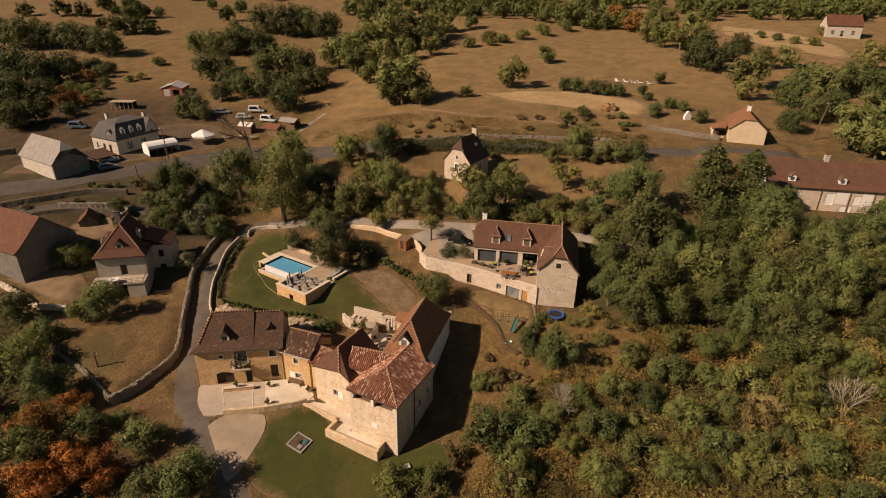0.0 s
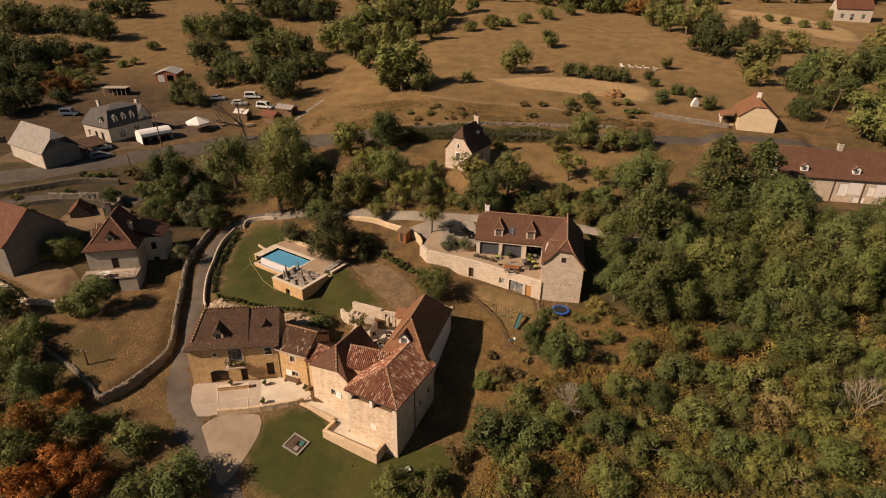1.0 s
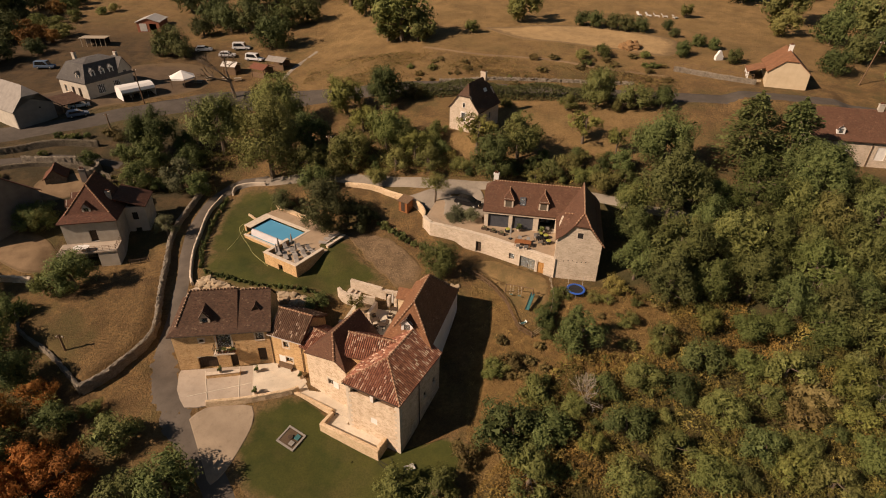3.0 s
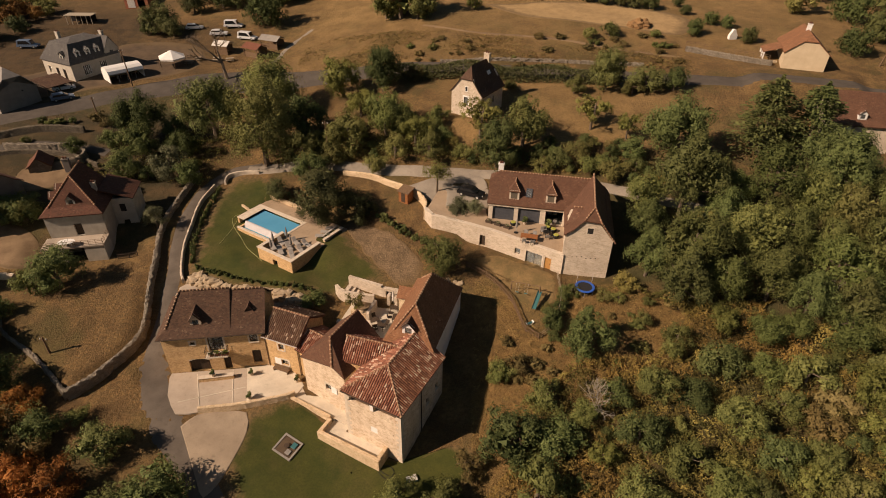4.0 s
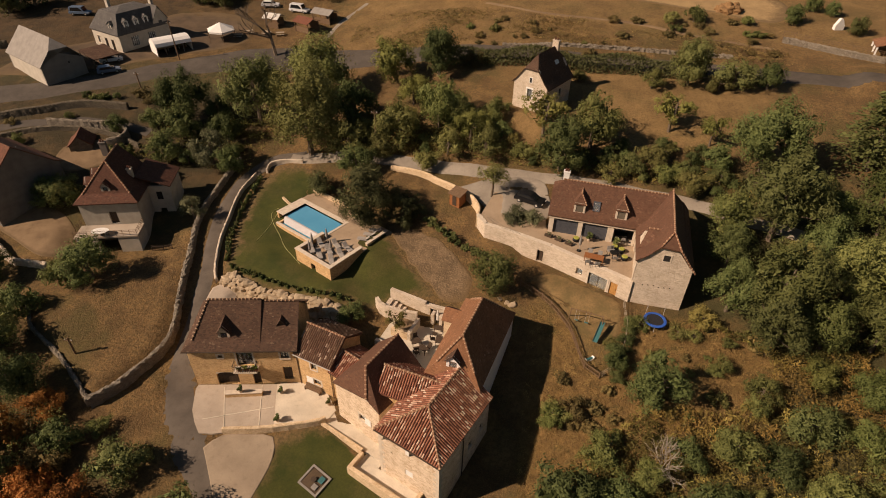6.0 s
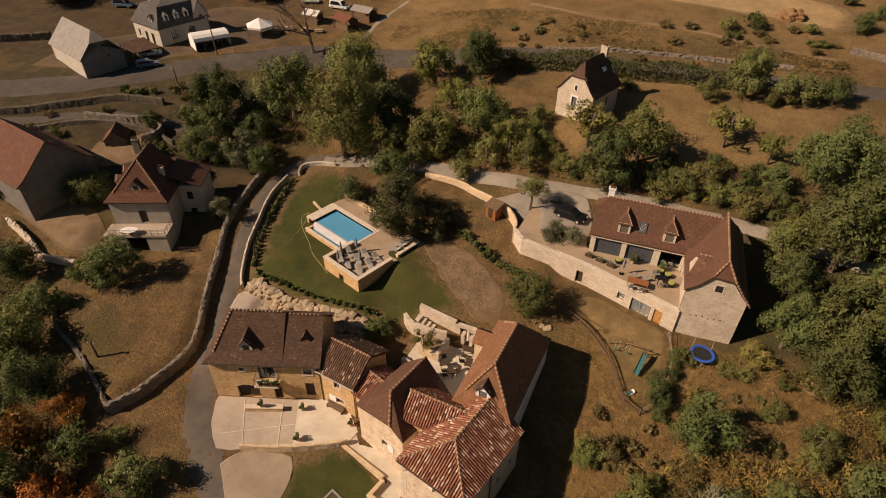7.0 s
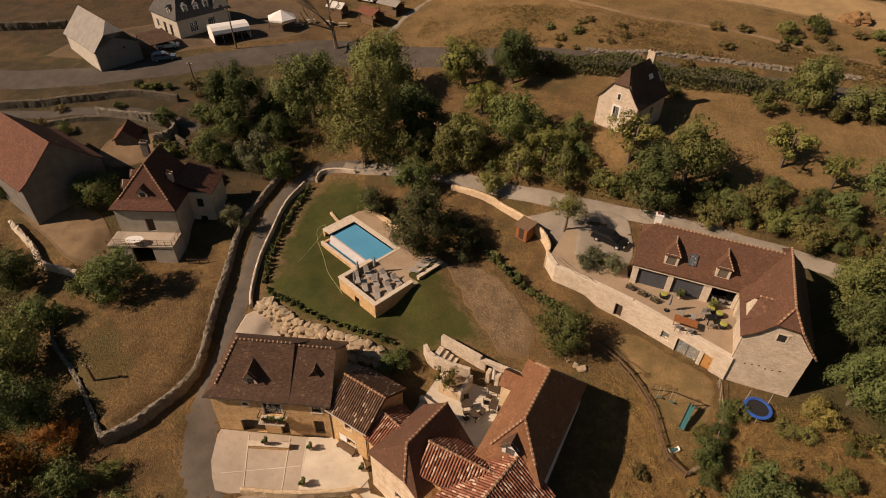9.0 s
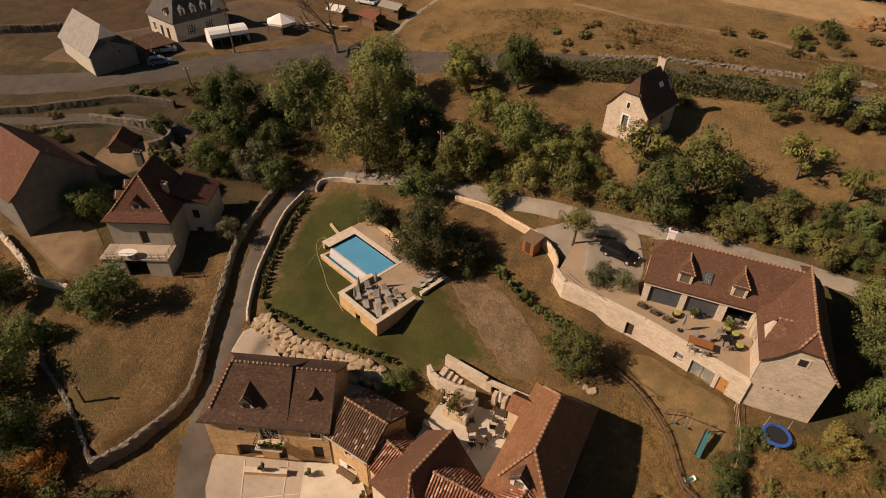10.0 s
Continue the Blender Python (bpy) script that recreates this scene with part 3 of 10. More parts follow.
def canal_slope(parent, p00, p10, p01, p11, material, pitch=0.27, tile=0.42, r=0.1, single=None):
    """Barrel tiles on a slope: p00-p10 the eaves, p01-p11 the upper edge (a point for a hip triangle). single: the material of tiles laid one by one."""
    p00, p10, p01, p11 = map(Vector, (p00, p10, p01, p11))
    verts, faces = [], []
    along = (p10 - p00)
    width = along.length
    e = along.normalized()
    up = (p01 + p11) / 2 - (p00 + p10) / 2
    up = (up - e * up.dot(e)).normalized()
    n = e.cross(up)
    if n.z < 0:
        n = -n
    rise = (p01 - p00).dot(up)
    u01, u11 = (p01 - p00).dot(e), (p11 - p00).dot(e)
    cols = int(width / pitch)
    whole = None
    if single:
        arc = [(math.cos(math.pi * s / 4), math.sin(math.pi * s / 4)) for s in range(5)]
        pts = [(c * rr, vv, q * rr * 0.85 + lift) for vv, rr, lift in ((0.0, r, 0.03), (tile * 1.1, r * 0.8, 0.0)) for c, q in arc]
        whole = raw_mesh("barrel_tile", pts, [(s, s + 1, 6 + s, 5 + s) for s in range(4)] + [(4, 3, 2, 1, 0)])
        whole.materials.append(single)
        turn = Matrix((e, up, n)).transposed().to_4x4()
    for i in range(cols + 1):
        u = (i + 0.5) * width / (cols + 1)
        if u < u01:
            top = rise * u / max(u01, 1e-3)
        elif u > u11:
            top = rise * (width - u) / max(width - u11, 1e-3)
        else:
            top = rise
        k = 0
        v = 0.0
        while v < top - 0.1:
            ln = min(tile * 1.1, top - v)
            j = rnd.uniform(-0.012, 0.012)
            if single and ln > tile * 0.8:
                piece = new("barrel_tile", whole)
                piece.parent = parent
                piece.matrix_basis = Matrix.Translation(p00 + e * (u + j) + up * v) @ turn @ Matrix.Rotation(rnd.uniform(-0.03, 0.03), 4, "Z")
                v += tile
                continue
            base = len(verts)
            for vv, rr, lift in ((v, r, 0.03), (v + ln, r * 0.8, 0.0)):
                for s in range(5):
                    ang = math.pi * s / 4
                    verts.append(p00 + e * (u + j + math.cos(ang) * rr) + up * vv + n * (math.sin(ang) * rr * 0.85 + lift))
            for s in range(4):
                faces.append((base + s, base + s + 1, base + 6 + s, base + 5 + s))
            faces.append((base, base + 1, base + 2, base + 3, base + 4)[::-1])
            v += tile
            k += 1
    me = raw_mesh("barrel_tiles", verts, faces)
    ob = part_mesh("barrel_tiles", me, material, parent)
    ob["kind"] = "stuff"
    return ob


def frame_of(x, y, z, degrees):
    return pose(x, y, z, 0, 0, degrees)


def crown(seed, clumps, leaves, size=0.2, squash=0.9, tall=0.0, lobes=8, loose=1.0, fat=1.06):
    """Leaves of a crown about 3 m in radius: limbs carry rounded masses, the masses uneven clumps, the clumps small blades."""
    g = np.random.default_rng(seed)
    n = clumps
    k = np.arange(lobes)
    up = 1 - 1.75 * (k + 0.5) / lobes + g.normal(0, 0.12, lobes)
    up = np.clip(up, -0.8, 1.0)
    turn = k * 2.4 + g.uniform(-0.6, 0.6, lobes)
    side = np.sqrt(1 - up ** 2)
    way = np.column_stack([np.cos(turn) * side, np.sin(turn) * side, up])
    lr = g.uniform(0.95, 1.5, lobes) * fat
    lc = way * (2.75 - lr * g.uniform(0.75, 1.05, lobes))[:, None] * g.uniform(0.85, 1.15, lobes)[:, None]
    on = g.choice(lobes, n, p=lr ** 2 / (lr ** 2).sum())
    d = g.normal(size=(n, 3)) + way[on] * 0.9
    d /= np.linalg.norm(d, axis=1)[:, None]
    c = (lc[on] + d * (lr[on] * g.uniform(0.55, 1.0, n))[:, None]) * (1, 1, squash)
    rad = g.uniform(0.3, 0.82, n) * loose
    which = g.choice(n, leaves, p=rad ** 2 / (rad ** 2).sum())
    v = g.normal(size=(leaves, 3)) + 0.5 * d[which] + (0, 0, 0.25)
    v /= np.linalg.norm(v, axis=1)[:, None]
    p = c[which] + v * (rad[which] * (0.55 + np.abs(g.normal(0, 0.36, leaves))))[:, None]
    out = 0.9 * v + 0.5 * d[which] + g.normal(size=(leaves, 3)) * 0.24
    s = size * g.uniform(0.6, 1.35, leaves)
    deep = g.random(leaves) < 0.15
    p = np.where(deep[:, None], lc[on[which]] * (1, 1, squash) + g.normal(size=(leaves, 3)) * 0.27 * lr[on[which]][:, None], p)
    s = np.where(deep, s * 2.6, s)[:, None]
    if tall:
        for q in (p, c):
            q[:, 2] *= 1 + tall / 2.6
            q[:, :2] *= (1.06 - 0.5 * np.clip(q[:, 2] / (2.6 + tall), 0, 1) ** 2)[:, None]
    out /= np.linalg.norm(out, axis=1)[:, None]
    a = np.cross(out, g.normal(size=(leaves, 3)))
    a /= np.linalg.norm(a, axis=1)[:, None]
    b = np.cross(out, a)
    blade = np.stack([p - a * s * 0.7 - b * s * 0.4, p + a * s * 1.1, p - a * s * 0.7 + b * s * 0.4 - out * s * 0.2], 1)
    return blade.reshape(-1, 3), c


# ---- the land ----
XS = np.array([-140.0, -80.0, -42.0, -10.0, 18.0, 60.0, 130.0])
YS = np.array([10.0, 45.0, 58.0, 68.0, 80.0, 92.0, 104.0, 118.0, 131.0, 152.0, 200.0, 300.0, 600.0])
HS = np.array([  # heights along seven north-south lines of the hillside
    [-16, -12, -9.0, -6.5, -4.5, -2.5, -0.5, 2.4, 3.3, 4.4, 10.4, 23.0, 46.0],
    [-16, -12, -9.0, -6.5, -4.5, -2.5, -0.5, 2.4, 3.3, 4.4, 10.4, 23.0, 46.0],
    [-14, -11, -8.8, -7.0, -4.9, -4.0, -2.8, 0.0, 3.0, 5.0, 13.0, 25.0, 46.0],
    [-14, -11.5, -9.8, -7.4, -3.6, -0.6, 1.8, 6.5, 8.5, 12.7, 18.0, 27.0, 46.0],
    [-13, -9.5, -6.5, -3.0, -1.8, 1.5, 5.0, 8.0, 9.5, 14.0, 19.0, 27.0, 46.0],
    [-12, -8.5, -5.2, -2.6, 0.8, 4.5, 7.0, 10.5, 12.0, 15.0, 19.0, 26.0, 46.0],
    [-10, -7.0, -4.0, -1.5, 2.5, 6.5, 9.0, 12.0, 14.0, 17.0, 21.0, 28.0, 46.0],
])
# levelled ground: middle, half sizes, turn in degrees, height, width of the bank round it
PADS = [
    (-29.0, 63.0, 8.5, 3.0, 9.8, -8.4, 3.0),
    (-28.0, 74.6, 9.0, 1.2, -14.0, -5.9, 1.2),
    (-11.0, 70.8, 4.2, 4.5, -14.0, -4.95, 1.0),
    (7.0, 83.6, 7.0, 1.8, -23.0, -1.7, 2.5),
    (1.5, 95.5, 4.0, 3.2, -8.0, 1.45, 1.5),
    (-57.0, 83.0, 6.0, 3.5, 15.0, -5.2, 4.0),
    (-27.0, 89.0, 7.0, 7.0, -28.0, -3.7, 4.0),
    (-19.3, 89.2, 1.8, 3.0, -30.0, -2.33, 5.0),
    (2.0, 119.5, 5.0, 5.5, -30.0, 7.0, 3.0),
    (64.0, 126.5, 8.0, 4.0, -12.0, 12.6, 4.0),
    (72.0, 103.0, 14.0, 6.0, -8.0, 5.8, 5.0),
]


def base_height(x, y):
    i = np.clip(np.searchsorted(XS, x) - 1, 0, len(XS) - 2)
    j = np.clip(np.searchsorted(YS, y) - 1, 0, len(YS) - 2)
    u = np.clip((x - XS[i]) / (XS[i + 1] - XS[i]), 0, 1)
    v = np.clip((y - YS[j]) / (YS[j + 1] - YS[j]), 0, 1)
    return (HS[i, j] * (1 - u) + HS[i + 1, j] * u) * (1 - v) + (HS[i, j + 1] * (1 - u) + HS[i + 1, j + 1] * u) * v


def field_rise(x, y):
    """The walled field stands over a metre above the lane."""
    edge = np.interp(y, [58, 60, 64, 67, 70, 75, 82, 88, 92, 105], [-49.5, -47.2, -44.4, -42.7, -42.4, -43.8, -46.0, -48.0, -49.0, -48.5])
    south = 60.5 + np.maximum(-46.9 - x, 0) * 0.66
    k = np.clip((edge - x) / 0.7, 0, 1) * np.clip((y - south) / 0.8, 0, 1) * np.clip((84 - y) / 12, 0, 1) * np.clip((x + 72) / 8, 0, 1)
    return 1.2 * k


def ground(x, y):
    """The height of the land, for numbers or arrays."""
    x, y = np.asarray(x, float), np.asarray(y, float)
    h = 0
    for dx in (-5.0, 0.0, 5.0):
        for dy in (-3.0, 0.0, 3.0):
            h = h + base_height(x + dx, y + dy) / 9
    h = h + 0.16 * np.sin(x * 0.31 + 1.3 * np.sin(y * 0.23)) * np.sin(y * 0.37 + x * 0.11) + 0.6 * np.clip((y - 150) / 60, 0, 3) * np.sin(x * 0.043 + 1.0) * np.sin(y * 0.051)
    h = h + field_rise(x, y)
    for cx, cy, hx, hy, turn, z, bank in PADS:
        c, s = math.cos(radians(turn)), math.sin(radians(turn))
        u, v = (x - cx) * c + (y - cy) * s, -(x - cx) * s + (y - cy) * c
        far = np.hypot(np.maximum(np.abs(u) - hx, 0), np.maximum(np.abs(v) - hy, 0))
        k = np.clip(1 - far / bank, 0, 1)
        k = k * k * (3 - 2 * k)
        h = h * (1 - k) + z * k
    return h


def gz(x, y):
    return float(ground(x, y))


def scrub_base(x, y):
    """How far green scrub covers the ground, from 0 to 1."""
    wood = np.clip((x - 12 - 0.12 * np.abs(y - 70)) / 10, 0, 1) * np.clip((108 - y) / 8, 0, 1)
    low = np.clip((56 - y) / 8, 0, 1) * np.clip((np.abs(x + 14) - 14) / 5, 0, 1)
    west = np.clip((-58 - x - 0.3 * (y - 62)) / 8, 0, 1) * np.clip((80 - y) / 6, 0, 1)
    return np.clip(wood + low + west, 0, 1)


def scrub_at(x, y):
    """How green and rank the grass is: more so round the cottages below the road."""
    west = np.clip((-47 - x) / 5, 0, 1) * np.clip((y - 84) / 8, 0, 1) * np.clip((140 - y) / 10, 0, 1) * np.clip((x + 125) / 20, 0, 1)
    return np.maximum(scrub_base(x, y), 1.0 * west)


def build_ground():
    xs = np.concatenate([np.linspace(-2600, -400, 12), np.arange(-340, -110, 10.0), np.arange(-110, 100, 1.0), np.arange(100, 340, 10.0), np.linspace(400, 2600, 12)])
    ys = np.concatenate([np.linspace(-1800, -100, 9), np.arange(-60, 30, 6.0), np.arange(30, 160, 1.0), np.arange(160, 330, 4.0), np.linspace(340, 3600, 30)])
    X, Y = np.meshgrid(xs, ys)
    Z = ground(X, Y)
    Z = Z + np.where(Y > 600, (Y - 600) * 0.05, 0)
    n, m = X.shape
    idx = np.arange(n * m).reshape(n, m)
    faces = np.stack([idx[:-1, :-1], idx[:-1, 1:], idx[1:, 1:], idx[1:, :-1]], -1).reshape(-1, 4)
    me = raw_mesh("ground", np.stack([X, Y, Z], -1).reshape(-1, 3).tolist(), faces.tolist())
    me.attributes.new("pasture", "FLOAT", "POINT").data.foreach_set("value", (np.clip((X + 8) / 6, 0, 1) * np.clip((46 - X) / 8, 0, 1) * np.clip((Y - 105 - 0.05 * (X - 20)) / 4, 0, 1) * np.clip((134 - Y) / 3, 0, 1) * 0.75 + (0.6 + 0.4 * np.clip((Y - 158) / 14, 0, 1)) * np.clip((Y - 136 - 3 * np.sin(X * 0.07)) / 8, 0, 1) * np.maximum(np.clip((X + 50) / 12, 0, 1), 0.45 * np.clip((Y - 172) / 15, 0, 1))).ravel().astype(np.float32))
    litter = np.clip((-80 - X) / 8, 0, 1) * np.clip((Y - 122) / 8, 0, 1) * np.clip((205 - Y) / 25, 0, 1)
    litter = np.maximum(litter, 0.85 * np.clip((-46 - X) / 4, 0, 1) * np.clip((Y - 90) / 6, 0, 1) * np.clip((126 - Y) / 6, 0, 1))
    litter = np.maximum(litter, 0.6 * np.clip((-56 - X) / 8, 0, 1) * np.clip((Y - 140) / 6, 0, 1) * np.clip((178 - Y) / 8, 0, 1))
    me.attributes.new("litter", "FLOAT", "POINT").data.foreach_set("value", litter.ravel().astype(np.float32))
    gold = np.clip((X - 1) / 2, 0, 1) * np.clip((12 + 0.62 * np.maximum(0, Y - 52) - X) / 4, 0, 1) * np.clip((Y - 50) / 4, 0, 1) * np.clip((82 - 0.4 * X - Y) / 3, 0, 1)
    gold = np.maximum(gold, np.clip((1.15 - np.hypot((X - 20) / 9.5, (Y - 71) / 7)) / 0.25, 0, 1) * np.clip((X - 12) / 2, 0, 1))
    me.attributes.new("gold", "FLOAT", "POINT").data.foreach_set("value", gold.ravel().astype(np.float32))
    me.attributes.new("scrub", "FLOAT", "POINT").data.foreach_set("value", scrub_at(X, Y).ravel().astype(np.float32))
    tagged(part_mesh("ground", me, M_GROUND, smooth=True), "dry straw-brown grass hillside with olive scrub", "ground", kind="structure")


def spline(pts, step=1.0):
    """Points every step metres on a smooth line through pts (any number of columns)."""
    pts = [np.array(p, float) for p in pts]
    pts = [2 * pts[0] - pts[1]] + pts + [2 * pts[-1] - pts[-2]]
    out = []
    for a, b, c, d in zip(pts, pts[1:], pts[2:], pts[3:]):
        n = max(1, int(np.linalg.norm((c - b)[:2]) / step))
        for k in range(n):
            t = k / n
            out.append(0.5 * (2 * b + (c - a) * t + (2 * a - 5 * b + 4 * c - d) * t * t + (3 * b - 3 * c + d - a) * t ** 3))
    out.append(pts[-2])
    return np.array(out)


def sides_of(line):
    t = np.gradient(line[:, :2], axis=0)
    t /= np.linalg.norm(t, axis=1)[:, None] + 1e-9
    return np.stack([t[:, 1], -t[:, 0]], -1)


def ribbon(name, pts, material, label, category, lift=0.07, across=4, wobble=0.0):
    """A road or path laid on the ground: pts of x, y, width."""
    line = spline(pts)
    s = sides_of(line)
    half = line[:, 2] / 2
    verts, faces = [], []
    for k in range(across + 1):
        f = 2 * k / across - 1
        edge = wobble * np.sin(np.arange(len(line)) * 0.9 + k) * (abs(f) == 1)
        p = line[:, :2] + s * (half * f + edge * f)[:, None]
        z = ground(p[:, 0], p[:, 1]) + lift - (0.12 if abs(f) == 1 else 0)
        verts += np.column_stack([p, z]).tolist()
    n = len(line)
    for k in range(across):
        for i in range(n - 1):
            faces.append((k * n + i, k * n + i + 1, (k + 1) * n + i + 1, (k + 1) * n + i))
    return tagged(part_mesh(name, raw_mesh(name, verts, faces), material, smooth=True), label, category, kind="structure")


def sheet(name, outline, material, label, category, lift=0.06, step=1.0, level=None, ragged=0.0):
    """A patch of ground cover inside a rounded outline, draped on the land."""
    o = spline(list(outline) + [outline[0]], 1.0)
    c = o[:, :2].mean(0)
    bm = bmesh.new()
    rings, rims = [], []
    for f in (1.0, 0.985, 0.96, 0.93, 0.89, 0.84, 0.79, 0.74, 0.69, 0.64, 0.59, 0.54, 0.49, 0.44, 0.39, 0.34, 0.28, 0.22, 0.15, 0.08):
        p = c + (o[:-1, :2] - c) * f
        i = np.arange(len(p))
        p = p + (o[:-1, :2] - c) / (np.linalg.norm(o[:-1, :2] - c, axis=1)[:, None] + 0.1) * (ragged * f * (np.sin(i * 1.9) + np.sin(i * 0.73 + 1) + 0.7 * np.sin(i * 4.1)))[:, None]
        rims += [max(0.0, (f - 0.74) / 0.26)] * len(p)
        z = ground(p[:, 0], p[:, 1]) + (lift + 0.03) * min(1.0, (1 - f) / (0.07 if ragged else 0.01)) - 0.03 if level is None else np.full(len(p), level - (0.14 if f == 1.0 else 0))
        rings.append([bm.verts.new((*q, h)) for q, h in zip(p, z)])
    n = len(rings[0])
    for a, b in zip(rings, rings[1:]):
        for k in range(n):
            bm.faces.new((a[k], a[(k + 1) % n], b[(k + 1) % n], b[k]))
    bm.faces.new(rings[-1])
    ob = part(name, bm, material, smooth=True)
    ob.data.attributes.new("rim", "FLOAT", "POINT").data.foreach_set("value", rims)
    return tagged(ob, label, category, kind="structure")


def stone_wall(name, pts, label, width=0.6, height=1.0, material=None, category="wall", rough=0.1):
    """A dry-stone wall along pts of x, y (and height), with a lumpy top and face."""
    pts = [(*p, height) if len(p) == 2 else p for p in pts]
    line = spline(pts, 0.35)
    s = sides_of(line)
    g = ground(line[:, 0], line[:, 1])
    prof = [(-0.58, -0.6), (-0.5, 0.0), (-0.46, 0.5), (-0.42, 0.9), (-0.2, 1.02), (0.2, 1.02), (0.42, 0.9), (0.46, 0.5), (0.5, 0.0), (0.58, -0.6)]
    verts, faces = [], []
    for k, (u, v) in enumerate(prof):
        for i in range(len(line)):
            j = rnd.uniform(-rough, rough) if v > -0.5 else 0
            q = rnd.uniform(-rough, rough) if v > 0.3 else 0
            p = line[i, :2] + s[i] * (u * width + j)
            verts.append((p[0], p[1], g[i] + (v * line[i, 2] if v > 0 else v) + q))
    n = len(line)
    for k in range(len(prof) - 1):
        for i in range(n - 1):
            faces.append((k * n + i, (k + 1) * n + i, (k + 1) * n + i + 1, k * n + i + 1))
    faces.append([k * n for k in range(len(prof))][::-1])
    faces.append([k * n + n - 1 for k in range(len(prof))])
    return tagged(part_mesh(name, raw_mesh(name, verts, faces), material or M_GREYSTONE), label, category, kind="structure")


build_ground()
LANE = [(-22.5, 44.0, 3.6), (-27.0, 50.5, 3.8), (-32.8, 56.5, 4.4), (-37.0, 61.8, 4.2), (-39.2, 67.0, 3.2), (-40.2, 73.0, 2.7), (-42.2, 81.0, 2.5), (-44.8, 89.5, 2.5), (-45.7, 97.0, 2.6), (-44.9, 103.5, 3.0), (-41.5, 107.5, 3.4), (-37.0, 108.8, 3.4)]
BACK_LANE = [(-112.0, 102.0, 2.6), (-100.1, 105.9, 2.6), (-94.4, 107.2, 2.6), (-89.1, 109.0, 2.6), (-81.6, 110.8, 2.6), (-75.6, 111.3, 2.6), (-70.4, 111.4, 2.6), (-66.3, 110.6, 2.6)]
ribbon("lane", LANE, M_ASPHALT, "narrow grey asphalt lane between stone walls", "lane", wobble=0.1)
ribbon("upper_lane", [(-39.5, 108.3, 3.2), (-31.0, 107.9, 3.2), (-21.5, 106.3, 3.2), (-14.5, 104.6, 3.2), (-8.0, 103.3, 3.2), (-2.0, 102.3, 3.0), (4.5, 101.2, 2.8), (12.5, 99.5, 2.8), (21.8, 97.2, 2.6), (30.5, 94.0, 2.6), (42.0, 90.0, 2.6)], M_TRACK, "pale chalky lane along the slope", "lane", 0.075, wobble=0.15)
ribbon("road", [(-188.0, 105.0, 6.5), (-138.0, 109.0, 6.5), (-103.0, 116.0, 7.0), (-86.0, 123.4, 8.0), (-72.0, 133.0, 9.0), (-56.5, 140.0, 13.0), (-41.5, 140.3, 12.0), (-29.0, 139.0, 8.0), (0.0, 135.7, 4.8), (20.0, 133.0, 4.8), (44.0, 129.0, 5.0), (68.0, 124.0, 5.0), (90.0, 117.0, 5.5), (160.0, 96.0, 6.0)], M_ROAD, "grey asphalt road crossing the hillside", "road", 0.08, 6)
ribbon("stall_track", [(-46.6, 150.0, 1.6), (-46.0, 155.0, 1.5), (-44.5, 161.5, 1.4), (-41.0, 170.0, 1.3)], M_TRACK, "pale worn track beside the stalls", "path", 0.055, wobble=0.2)
ribbon("field_track", [(-11.0, 158.0, 1.2), (2.0, 152.0, 1.2), (18.0, 148.5, 1.2), (32.0, 143.0, 1.2), (44.0, 139.0, 1.2)], M_EARTH, "worn footpath across dry grass", "path", 0.05, wobble=0.2)
sheet("lawn", [(-25.5, 59.6), (-20.0, 61.8), (-14.5, 58.6), (-6.0, 54.8), (0.5, 56.5), (3.5, 53.0), (-4.0, 47.5), (-14.0, 46.5), (-22.5, 48.5), (-25.8, 53.0)], M_LAWN, "mown green lawn in front of the stone houses", "lawn", ragged=0.12)
sheet("pool_lawn", [(-39.8, 81.0), (-41.8, 90.0), (-42.6, 100.0), (-41.5, 105.5), (-36.0, 106.0), (-30.0, 100.0), (-24.0, 95.0), (-18.6, 90.0), (-15.0, 85.1), (-11.5, 81.7), (-10.2, 79.8), (-12.5, 78.6), (-16.5, 77.0), (-23.0, 76.5), (-31.0, 77.8)], M_LAWN, "green watered lawn round the swimming pool", "lawn", 0.09, ragged=0.3)
def slab(name, outline, z, material, label, category):
    """A flat paved slab with straight edges."""
    return tagged(part(name, prism(bmesh.new(), [(x, y, z - 0.5) for x, y in outline], (0, 0, 0.5)), material), label, category, kind="structure")


slab("courtyard", [(-36.3, 64.2), (-35.3, 61.4), (-34.2, 59.8), (-33.2, 58.7), (-31.6, 58.8), (-30.3, 59.2), (-25.2, 60.4), (-27.06, 66.4), (-36.3, 64.9)], -8.28, M_CONCRETE, "pale concrete courtyard in front of the house", "courtyard")
slab("paved_court", [(-25.19, 60.42), (-19.9, 62.0), (-19.2, 63.8), (-21.2, 66.4), (-24.3, 67.2), (-27.03, 66.42)], -8.25, M_PAVING, "cream stone paving by the house wall", "paving")
for a, b in (((-33.1, 65.0), (-30.5, 59.2)), ((-28.85, 66.0), (-26.9, 60.1)), ((-33.6, 60.4), (-26.3, 63.2)), ((-27.1, 66.4), (-25.25, 60.45))):
    d = (Vector(b) - Vector(a)).normalized()
    o = Vector((-d.y, d.x)) * 0.05
    edge = [Vector(a) - o, Vector(b) - o, Vector(b) + o, Vector(a) + o]
    slab("paving_joint", [(v.x, v.y) for v in edge], -8.244, M_PAVING, "thin pale mortar joint in the courtyard", "paving")
